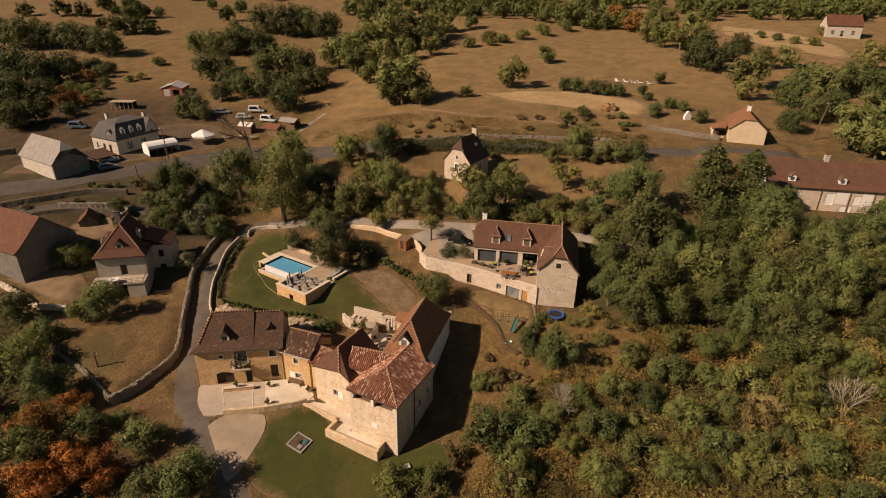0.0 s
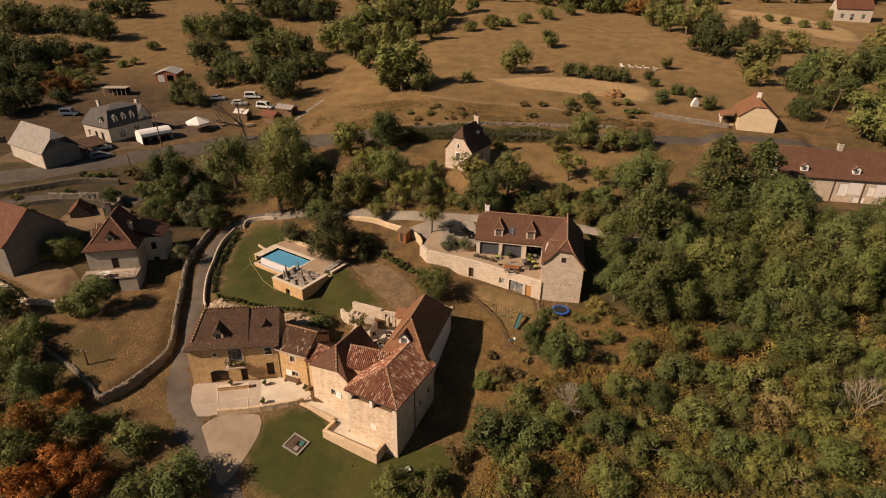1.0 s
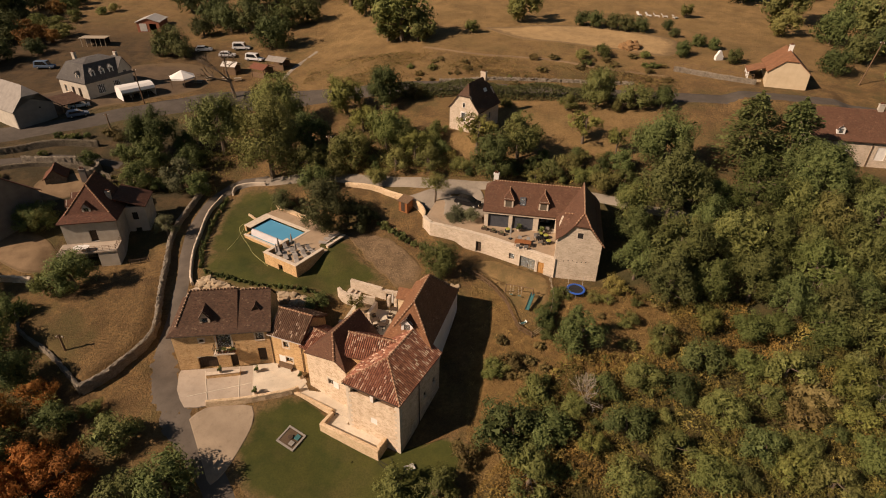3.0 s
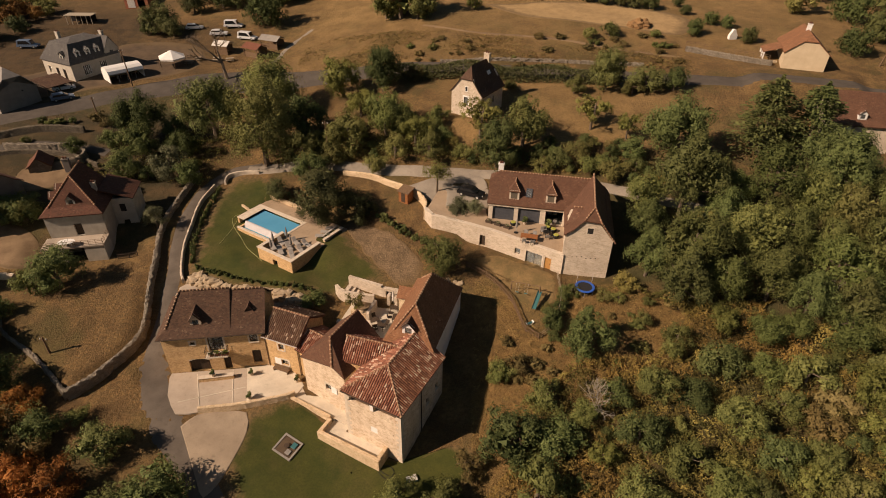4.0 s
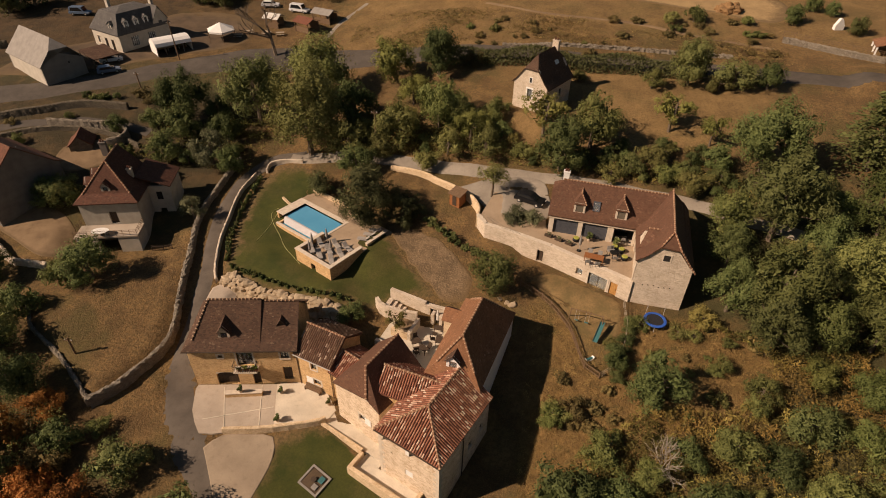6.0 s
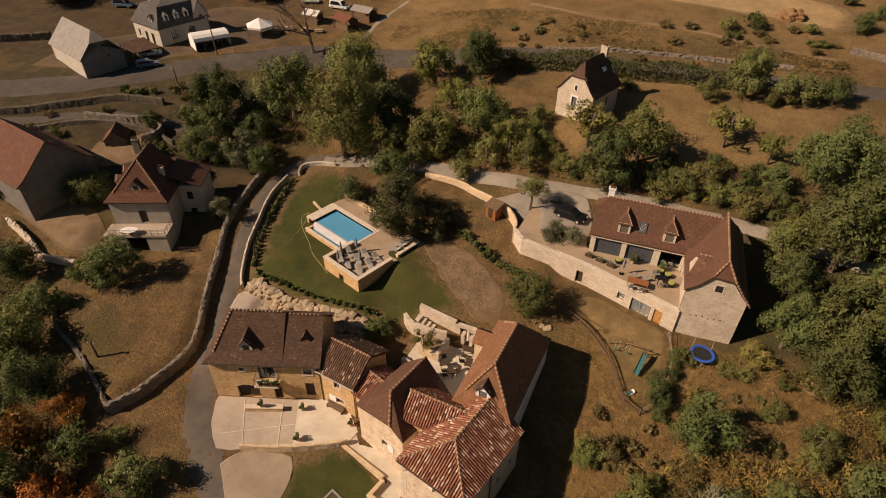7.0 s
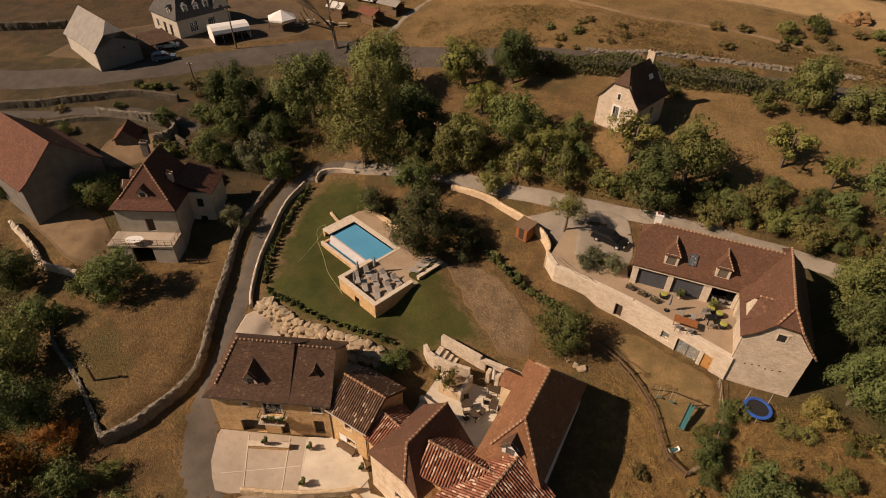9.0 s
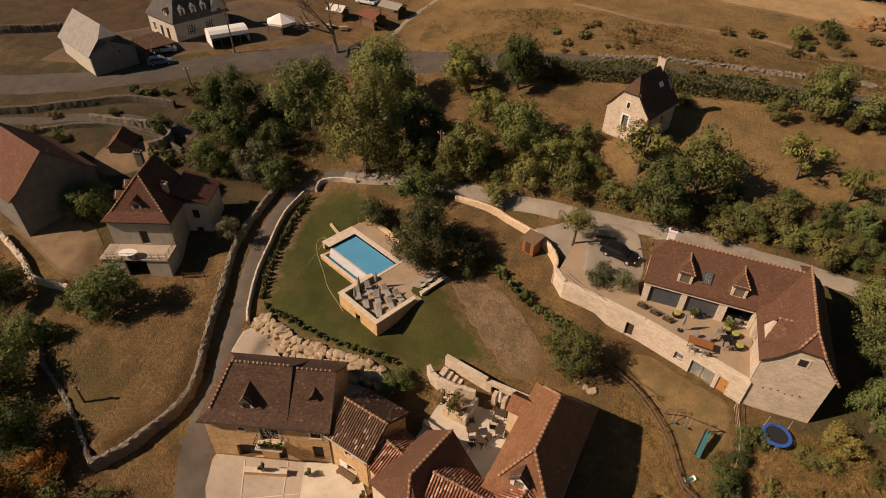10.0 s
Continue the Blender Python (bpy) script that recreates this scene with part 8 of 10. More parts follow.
plant("far2", 101.1, 165.1, 5.7, 1.0, "trees of the far fields")
plant("far2", 110.3, 170.4, 5.8, 1.0, "trees of the far fields")
plant("far2", 112.9, 165.2, 5.2, 1.0, "trees of the far fields")
plant("far2", 87.4, 146.0, 4.1, 1.0, "trees of the far fields")
plant("far2", 79.1, 139.6, 3.6, 1.0, "trees of the far fields")
plant("far2", 94.8, 149.9, 4.2, 1.0, "trees of the far fields")
plant("far3", 87.5, 129.3, 6.0, 1.0, "trees of the far fields")
plant("far3", 99.4, 141.8, 5.2, 1.0, "trees of the far fields")
plant("far3", 90.1, 123.5, 4.4, 1.0, "trees of the far fields")
plant("far3", 129.7, 196.3, 5.4, 1.0, "trees of the far fields")
plant("farlow", 1.5, 236.2, 3.3, 1.0, "trees of the far fields")
plant("farlow", 9.6, 245.0, 3.9, 1.0, "trees of the far fields")
plant("farlow", 15.0, 242.1, 3.3, 1.0, "trees of the far fields")
plant("farlow", 23.3, 249.5, 3.6, 1.0, "trees of the far fields")
plant("farlow", 32.2, 258.2, 4.3, 1.0, "trees of the far fields")
plant("farlow", 43.4, 273.8, 4.6, 1.0, "trees of the far fields")
plant("farlow", 55.8, 284.3, 4.1, 1.0, "trees of the far fields")
plant("farlow", -27.6, 220.2, 3.3, 1.0, "trees of the far fields")
plant("farlow", 134.8, 239.8, 3.0, 1.0, "trees of the far fields")
plant("farlow", 121.4, 256.1, 2.6, 1.0, "trees of the far fields")
plant("farlow", 125.9, 251.0, 2.6, 1.0, "trees of the far fields")
plant("farlow", 129.2, 243.8, 2.7, 1.0, "trees of the far fields")
plant("farlow", 148.1, 261.0, 3.2, 1.0, "trees of the far fields")
plant("farlow", 31.3, 149.5, 2.6, 1.0, "trees of the far fields")
plant("farlow", 26.8, 148.7, 1.9, 1.0, "trees of the far fields")
plant("farlow", 10.4, 237.8, 2.7, 1.0, "trees of the far fields")
plant("farlow", 41.2, 148.3, 1.6, 1.0, "trees of the far fields")

# ---- woods and hedges ----


def scatter(seed, n, region, least, choose, group):
    """Trees at random in a region, none into another (least: 4 leaves them side by side); region(x, y) gives the chance, choose(g, x, y) the kind, radius and stretch."""
    g = random.Random(seed)
    spots = []
    tries = 0
    (x0, x1), (y0, y1), chance = region
    while len(spots) < n and tries < n * 60:
        tries += 1
        x, y = g.uniform(x0, x1), g.uniform(y0, y1)
        if g.random() > chance(x, y):
            continue
        k, r, t = choose(g, x, y)
        if any((x - a) ** 2 + (y - b) ** 2 < (least * 0.25 * (q + r)) ** 2 for a, b, q in SPOTS):
            continue
        spots.append((x, y))
        plant(k, x, y, r, t, group)


def in_open(x, y):
    return math.hypot((x - 20) / 8.0, (y - 71) / 5.5) < 1 or math.hypot((x - 42) / 3.0, (y - 73) / 2) < 1


def tall_wood(x, y):
    if in_open(x, y) or x < 24 + max(0, (y - 88) * 0.9) or y > 101 - 0.12 * x or (x > 56 and y > 98):
        return 0.0
    return 1.0


def low_wood(x, y):
    if in_open(x, y) or x < 4 + max(0, (y - 52) * 0.75) or y > 75:
        return 0.0
    return 1.0


def pick_tall(g, x, y):
    return g.choice(["wood", "wood2", "wood3", "wood"]), g.uniform(2.6, 4.0), g.uniform(0.85, 1.05)


def pick_low(g, x, y):
    dry = noise.noise((x * 0.09, y * 0.09, 3.0))
    k = g.choices(["olive2", "shrub", "yellow", "yshrub", "bshrub", "deep2", "olive", "bright"], [5, 2, 1 + 4 * max(dry, 0), 2 + 6 * max(dry, 0), 1 + 5 * max(dry, 0), 3, 3, 3])[0]
    return k, g.uniform(1.0, 2.6), g.uniform(0.9, 1.3)


scatter(1, 46, ((24, 92), (72, 101), tall_wood), 2.7, pick_tall, "trees of the valley wood")
scatter(2, 120, ((5, 80), (36, 75), low_wood), 2.9, pick_low, "bushes of the valley scrub")


def canopy(name, seed, box_xy, inside, spacing, radius, height, density, leaf_size, material, label, category, dry=0.0):
    """A thicket too dense to count: leaves over a mass of uneven mounds, with a tone that changes from mound to mound."""
    g = np.random.default_rng(seed)
    (x0, x1), (y0, y1) = box_xy
    nd = int((x1 - x0) * (y1 - y0) / spacing ** 2)
    dx, dy = g.uniform(x0, x1, nd), g.uniform(y0, y1, nd)
    dr, dh, dt = g.uniform(*radius, nd), g.uniform(*height, nd), g.random(nd)
    n = int((x1 - x0) * (y1 - y0) * density)
    x, y = g.uniform(x0, x1, n), g.uniform(y0, y1, n)
    keep = inside(x, y) > g.random(n)
    x, y = x[keep], y[keep]
    n = len(x)
    wx = x + 0.5 * np.sin(y * 2.3 + x) + 0.25 * np.sin(x * 5.1)
    wy = y + 0.5 * np.sin(x * 2.1 - y) + 0.25 * np.sin(y * 4.7)
    top, tone = np.zeros(n), np.zeros(n)
    for k in range(nd):
        near = np.nonzero((np.abs(wx - dx[k]) < dr[k]) & (np.abs(wy - dy[k]) < dr[k]))[0]
        q = 1 - ((wx[near] - dx[k]) ** 2 + (wy[near] - dy[k]) ** 2) / dr[k] ** 2
        h = dh[k] * np.sqrt(np.clip(q, 0, 1))
        more = h > top[near]
        top[near[more]] = h[more]
        tone[near[more]] = dt[k]
    z = top * g.uniform(0.35, 1.0, n) ** 0.35 + g.normal(0, 0.12, n) * (0.3 + leaf_size) + 0.08
    patch = np.clip(0.5 + 0.9 * np.sin(x * 0.11 + 1.7 * np.sin(y * 0.13)) * np.sin(y * 0.15 + 0.6) + dry, 0, 1)
    tone = np.clip(0.55 * tone + 0.5 * patch, 0, 1)
    c = np.column_stack([x, y, ground(x, y) + z])
    o = g.normal(size=(n, 3)) * 0.55 + (0, 0, 0.8)
    o /= np.linalg.norm(o, axis=1)[:, None]
    a = np.cross(o, g.normal(size=(n, 3)))
    a /= np.linalg.norm(a, axis=1)[:, None]
    b = np.cross(o, a)
    s = (leaf_size * g.uniform(0.6, 1.4, n))[:, None]
    v = np.stack([c - a * s * 0.7 - b * s * 0.33, c + a * s * 1.15, c - a * s * 0.7 + b * s * 0.33 - o * s * 0.2], 1).reshape(-1, 3)
    me = raw_mesh(name, v.tolist(), np.arange(3 * n).reshape(n, 3).tolist())
    me.attributes.new("tone", "FLOAT", "POINT").data.foreach_set("value", np.repeat(tone, 3).astype(np.float32))
    return tagged(part_mesh(name, me, material), label, category, kind="stuff")


def scrub_zone(x, y):
    edge = 3.5 + np.maximum(0, y - 52) * 0.62 + 1.5 * np.sin(y * 0.5)
    open1 = np.hypot((x - 20) / 8.0, (y - 71) / 5.5) < 1
    open2 = np.hypot((x - 42) / 3.2, (y - 73) / 2.2) < 1
    return np.where((x > edge) & ~open1 & ~open2 & (y < 77), 1.0, 0.0)


def rough_grass_zone(x, y):
    """Rank grass east of the tower and round the play lawn."""
    a = (x > 1.5 + 0.02 * np.abs(y - 60)) & (x < 8 + np.maximum(0, y - 52) * 0.62) & (y > 50) & (y < 80 - 0.55 * x)
    b = np.hypot((x - 20) / 9.5, (y - 71) / 7.0) < 1
    return np.where(a | (b & (x > 13.5)), 1.0, 0.0)


canopy("valley_scrub", 21, ((2, 84), (36, 77)), scrub_zone, 2.0, (0.9, 3.0), (0.4, 2.2), 60, 0.18, L_SCRUB, "dense olive and yellow-brown valley scrub", "scrub", 0.08)
canopy("rank_grass", 22, ((0, 32), (50, 80)), rough_grass_zone, 1.2, (0.4, 0.9), (0.08, 0.42), 150, 0.064, L_GRASS, "rank dry grass on the slope", "grass")


def thicket_zone(x, y):
    """Bushes outside the low wall of the west field."""
    return np.where((y < 57.2 - (x + 46.9) * 0.72) & (y > 49 - (x + 46.9) * 0.3) & (x < -47), 1.0, 0.0)


canopy("west_thicket", 27, ((-84, -47), (48, 82)), thicket_zone, 2.0, (0.9, 2.4), (0.5, 2.4), 42, 0.17, L_THICKET, "dense green bushes along the field wall", "thicket", -0.1)


def verge_zone(x, y):
    """Tall grass between the road and the field path."""
    low = 141.2 - 0.19 * np.maximum(x, 0)
    return np.where((x > -40) & (x < 46) & (y > low) & (y < 151.5 - 0.3 * x), 0.45 + 0.4 * np.sin(x * 0.23 + np.sin(y * 0.4)), 0.0)


def lane_zone(x, y):
    """Grass and brambles along the upper side of the pale lane."""
    line = 103.3 - 0.2 * (x + 8)
    return np.where((x > -34) & (x < 32) & (y > line + 2.2) & (y < line + 6.5 + 2 * np.sin(x * 0.3)), 0.9, 0.0)


def belt_zone(x, y):
    """Undergrowth beneath the trees between the lanes and the road."""
    a = (x > -34) & (x < -2) & (y > 108.8 - 0.2 * (x + 34) * 0.6) & (y < 121 - 0.25 * (x + 34))
    b = (x > -66) & (x < -45) & (y > 103) & (y < 119)
    return np.where(a | b, np.clip(0.55 + 0.7 * np.sin(x * 0.31 + 1.0) * np.sin(y * 0.37), 0.15, 1.0), 0.0)


canopy("belt_undergrowth", 25, ((-66, -2), (102, 124)), belt_zone, 1.6, (0.7, 1.8), (0.3, 1.9), 34, 0.17, L_SCRUB, "dense low undergrowth beneath roadside trees", "undergrowth", -0.1)
canopy("verge_grass", 23, ((-40, 46), (132, 164)), verge_zone, 1.4, (0.5, 1.4), (0.15, 0.8), 40, 0.17, L_VERGE, "tall golden grass and brambles on the slope", "grass", 0.1)
canopy("lane_brambles", 24, ((-34, 32), (95, 118)), lane_zone, 1.3, (0.5, 1.3), (0.2, 1.2), 24, 0.22, L_SCRUB, "brambles and dry grass beside the lane", "brambles", 0.2)
scatter(3, 26, ((-95, -62), (42, 76), lambda x, y: 1.0 if y < min(56.5 - (x + 46.9) * 0.78, 75) and x < -61 else 0.0), 3.0, lambda g, x, y: (g.choice(["deep", "olive", "bright"]), g.uniform(2.2, 3.4), 1.1), "trees of the west wood")
scatter(4, 12, ((-66, -38), (32, 46), lambda x, y: 1.0 if x < -36 - (50 - y) * -0.3 else 0.0), 4.0, lambda g, x, y: (g.choice(["rust", "rust", "olive2", "deep2", "yellow"]), g.uniform(2.2, 3.6), 0.95), "trees below the lane")
scatter(5, 18, ((84, 150), (100, 175), lambda x, y: 1.0 if x > 86 or y > 135 else 0.0), 3.0, lambda g, x, y: (g.choice(["far", "far2", "far3"]), g.uniform(3.5, 5.5), 1.0), "trees of the east wood")
scatter(6, 22, ((-34, -2), (107.5, 117), lambda x, y: 1.0 if x < -6 or y < 112 else 0.0), 2.5, lambda g, x, y: (g.choice(["olive2", "shrub", "bshrub", "deep2", "yellow", "knoll"]), g.uniform(1.0, 1.9), 1.0), "bushes above the lane")
scatter(7, 26, ((-1, 30), (97, 107), lambda x, y: 1.0 if y > 104.5 - 0.25 * x else 0.0), 2.2, lambda g, x, y: (g.choice(["shrub", "deep2", "bshrub", "olive2", "deep2"]), g.uniform(0.9, 1.8), 1.0), "bushes above the lane")
scatter(8, 30, ((4, 22), (56, 74), lambda x, y: 1.0 if x > 4 + max(0, 66 - y) * 0.2 and not (x > 6 and y > 69 and x < 13.5) else 0.0), 1.9, lambda g, x, y: (g.choice(["bknoll", "knoll", "bknoll", "bshrub"]), g.uniform(0.5, 1.2), 0.9), "scrub on the slope")
scatter(9, 40, ((-14, 45), (134, 150), lambda x, y: 1.0), 2.6, lambda g, x, y: (g.choice(["bknoll", "knoll", "bshrub"]), g.uniform(0.6, 1.5), 0.8), "scrub above the road")
scatter(10, 26, ((-60, -46), (103, 118), lambda x, y: 1.0 if x < -49 else 0.0), 3.0, lambda g, x, y: (g.choice(["deep2", "olive2", "shrub", "deep"]), g.uniform(1.6, 2.8), 1.0), "trees above the cottage")
scatter(11, 8, ((-104, -52), (110, 124), lambda x, y: 1.0 if 112.5 + 0.16 * (x + 90) < y < 119 + 0.34 * (x + 90) else 0.0), 2.2, lambda g, x, y: (g.choice(["bshrub", "olive2", "shrub", "knoll", "bknoll", "deep2"]), g.uniform(0.8, 1.9), 0.9), "bushes below the road")
scatter(13, 34, ((-160, -112), (160, 218), lambda x, y: 1.0 if x < -116 - 0.5 * max(0, y - 185) else 0.0), 3.0, lambda g, x, y: (g.choice(["far", "farlow", "farlow", "farrust"]), g.uniform(2.2, 4.0), 0.9), "scrub behind the roadside house")
scatter(12, 16, ((-112, -58), (88, 112), lambda x, y: 0.0 if (-84 < x < -62 and y < 103) or (-82 < x < -72 and y < 108) else 1.0), 2.6, lambda g, x, y: (g.choice(["bshrub", "olive2", "deep2", "knoll", "shrub"]), g.uniform(0.9, 2.2), 0.95), "bushes behind the barn")


def far_woods(name, seed, spots, label):
    """Distant woods: one mass of leafy crowns."""
    allv = []
    g = np.random.default_rng(seed)
    for k, (x, y, r) in enumerate(spots):
        v, c = crown(seed * 100 + k % 7, 40, 540, size=0.36, fat=1.25)
        s = r / 3.0
        a = g.uniform(0, 6.28)
        q = np.stack([v[:, 0] * math.cos(a) - v[:, 1] * math.sin(a), v[:, 0] * math.sin(a) + v[:, 1] * math.cos(a), v[:, 2] + 2.0], -1) * s
        allv.append(q + (x, y, gz(x, y)))
    v = np.concatenate(allv)
    n = len(v) // 3
    me = raw_mesh(name, v.tolist(), np.arange(3 * n).reshape(n, 3).tolist())
    tone = np.repeat(g.random(len(spots)), len(v) // len(spots))
    me.attributes.new("tone", "FLOAT", "POINT").data.foreach_set("value", tone.astype(np.float32))
    tagged(part_mesh(name, me, L_FAR), label, "woods", kind="stuff")


g = random.Random(5)
spots = []
while len(spots) < 330:
    x, y = g.uniform(-150, 330), g.uniform(235, 420)
    edge = 284 + 9 * math.sin(x * 0.031 + 1) + 0.12 * max(x - 60, 0) + (60 if x < -70 else 0)
    if x < -62 and y < 392:
        edge = 500
    if y > edge or (-60 < x < 20 and y > 225 and g.random() < 0.22):
        if not (100 < x < 195 and y < 305):
            spots.append((x, y, g.uniform(4.0, 6.5)))
far_woods("far_woods", 3, spots, "distant olive-green wooded ridge")
spots = [(g.uniform(-230, -100), g.uniform(262, 420), g.uniform(3.5, 6.0)) for k in range(90)]
far_woods("far_woods_west", 4, [s for s in spots if noise.noise((s[0] * 0.03, s[1] * 0.03, 0)) > 0.12], "distant wooded hillside beyond dry fields")


def hedge_row(pts, step, r, tall, key="tuft", group="hedge plants along the lawn"):
    for x, y in spline(pts, step)[:, :2]:
        plant(key, x + rnd.uniform(-0.1, 0.1), y + rnd.uniform(-0.1, 0.1), r * rnd.uniform(0.8, 1.2), tall, group)


hedge_row([(-42.9, 102.5), (-42.6, 94.3), (-41.7, 87.9), (-40.2, 83.2)], 0.8, 0.42, 1.5)
hedge_row([(-39.0, 82.0), (-34.2, 80.4), (-30.0, 79.2), (-25.5, 78.4), (-21.5, 78.0)], 0.9, 0.38, 1.2)
hedge_row([(-13.4, 92.6), (-10.9, 90.4), (-8.4, 88.3), (-6.0, 86.7), (-3.2, 85.4)], 1.0, 0.74, 1.0, group="hedge plants on the bank")


def hedge(name, pts, width, height, leaf, label):
    """A clipped hedge: a long body of leaves."""
    line = spline(pts, 0.5)
    s = sides_of(line)
    gr = np.random.default_rng(len(pts))
    n = int(len(line) * 150)
    i = gr.integers(0, len(line), n)
    u = gr.uniform(-0.5, 0.5, n)
    w = gr.uniform(0.05, 1.0, n)
    shell = gr.random(n)
    u = np.where(shell < 0.4, np.sign(u) * 0.5, u)
    w = np.where((shell > 0.4) & (shell < 0.75), 1.0, w) * (1 - 0.25 * np.abs(u))
    p = line[i, :2] + s[i] * (u * width)[:, None] + gr.normal(0, 0.22, (n, 2))
    z = ground(p[:, 0], p[:, 1]) + w * height * (1 + 0.18 * np.sin(i * 0.21)) + gr.normal(0, 0.09, n)
    c = np.column_stack([p, z])
    a = gr.normal(size=(n, 3))
    a /= np.linalg.norm(a, axis=1)[:, None]
    b = np.cross(a, gr.normal(size=(n, 3)))
    b /= np.linalg.norm(b, axis=1)[:, None]
    h = gr.uniform(0.1, 0.24, n)[:, None]
    v = np.stack([c - a * h, c - b * h * 0.6, c + a * h, c + b * h * 0.6], 1).reshape(-1, 3)
    me = raw_mesh(name, v.tolist(), np.arange(4 * n).reshape(n, 4).tolist())
    return tagged(part_mesh(name, me, leaf), label, "hedge", kind="stuff")


hedge("road_hedge", [(-18.0, 133.0), (-8.0, 132.4), (1.0, 132.0), (8.0, 131.2), (15.0, 130.2), (22.0, 129.4), (30.0, 128.0)], 2.0, 2.7, L_DARK, "long clipped green hedge beside the road")


def conifer():
    """Two old cedars grown together: flat drooping boughs in tiers round a straight stem."""
    for x, y, h, r in ((48.0, 104.5, 12.0, 6.4), (55.0, 104.0, 11.5, 6.2)):
        t = thing("conifer", pose(x, y, gz(x, y)), "broad dark conifer with tiered drooping boughs", "tree")
        part("trunk", rod(bmesh.new(), (0, 0, -0.4), (0, 0, h), 0.4, 0.06, 8), M_BARK, t)
        gr = np.random.default_rng(int(h * 10))
        n = 7000
        k = gr.uniform(0.06, 1.0, n) ** 0.8
        tier = np.round(k * 11) / 11 + gr.normal(0, 0.02, n)
        ang = gr.integers(0, 9, n) * math.tau / 9 + np.round(k * 11) * 0.7 + gr.normal(0, 0.22, n)
        reach = r * np.clip(1 - tier, 0, 1) ** 0.4 * np.sqrt(gr.uniform(0.08, 1.0, n)) * (0.8 + 0.3 * np.sin(ang * 3 + tier * 20))
        c = np.column_stack([np.cos(ang) * reach, np.sin(ang) * reach, tier * h - reach * 0.16 + gr.normal(0, 0.14, n) + 0.3])
        o = np.column_stack([np.cos(ang), np.sin(ang), gr.normal(0, 0.3, n)])
        b = np.cross(o, (0, 0, 1.0)) + gr.normal(0, 0.3, (n, 3))
        s = gr.uniform(0.16, 0.4, n)[:, None]
        v = np.stack([c - o * s, c - b * s * 0.5, c + o * s, c + b * s * 0.5], 1).reshape(-1, 3)
        me = raw_mesh("crown", v.tolist(), np.arange(4 * n).reshape(n, 4).tolist())
        part_mesh("crown", me, L_DEEP, t)


conifer()
for name, seed, x, y, h, sp, mat, label in (("bare_tree", 3, -54.2, 142.0, 12.5, 0.8, M_BARK, "leafless old roadside tree with spreading limbs"), ("dead_shrub", 5, 15.5, 60.0, 5.0, 0.45, M_DEADWOOD, "bleached dead shrub among green scrub"), ("dead_shrub", 9, 52.0, 60.0, 6.5, 0.45, M_DEADWOOD, "bleached dead tree among green scrub"), ("dead_shrub", 14, 47.0, 74.0, 5.0, 0.45, M_DEADWOOD, "bleached dead shrub at the wood's edge")):
    t = thing(name, pose(x, y, gz(x, y)), label, "tree")
    part_mesh("bare_crown", bare_mesh("bare_crown", seed, h, sp, mat, 0.1 if "shrub" in name else 0.42, 4 if "shrub" in name else 5, 0.6 if name == "bare_tree" else 0.2), mat, t)

# ---- garden and yard things ----
for x, y, k, turn in ((-0.3, 78.9, 0.75, 20), (-1.0, 79.2, 0.5, 70), (-1.9, 79.7, 0.45, 130)):
    ob = new("stone", rock_meshes[int(turn / 30)])
    ob.matrix_basis = pose(x, y, gz(x, y) + 0.12 * k, 5, -6, turn) @ Matrix.Diagonal((1.5 * k, k, 0.7 * k, 1))
    tagged(ob, "pale loose limestone block lying on dry grass", "stone", "loose stones by the house")


def trampoline():
    t = thing("trampoline", pose(16.6, 77.2, gz(16.6, 77.2), 0, 0, 20), "round blue trampoline on dry grass", "trampoline")
    part("jumping_mat", lathe(bmesh.new(), [(0.99, 0.68), (0.99, 0.7)], 28), M_NET, t)
    bm = bmesh.new()
    n = 32
    rings = [[bm.verts.new((r * math.cos(k * math.tau / n), r * math.sin(k * math.tau / n), z)) for k in range(n)] for r, z in ((1.0, 0.7), (1.02, 0.75), (1.31, 0.74), (1.34, 0.66), (1.01, 0.66))]
    for a, b in zip(rings, rings[1:] + rings[:1]):
        for k in range(n):
            bm.faces.new((a[k], a[(k + 1) % n], b[(k + 1) % n], b[k]))
    part("edge_pad", bm, M_BLUE, t, "blue padded rim")
    for k in range(6):
        a = k * math.tau / 6
        x, y = 1.28 * math.cos(a), 1.28 * math.sin(a)
        part("leg", rod(bmesh.new(), (x, y, -0.25), (x, y, 0.66), 0.035), M_ZINC, t)
    for a in (0.3, 2.2):
        x, y = 1.29 * math.cos(a), 1.29 * math.sin(a)
        part("net_pole", rod(bmesh.new(), (x, y, 0.7), (x * 0.95, y * 0.95, 2.3), 0.025), M_ZINC, t)


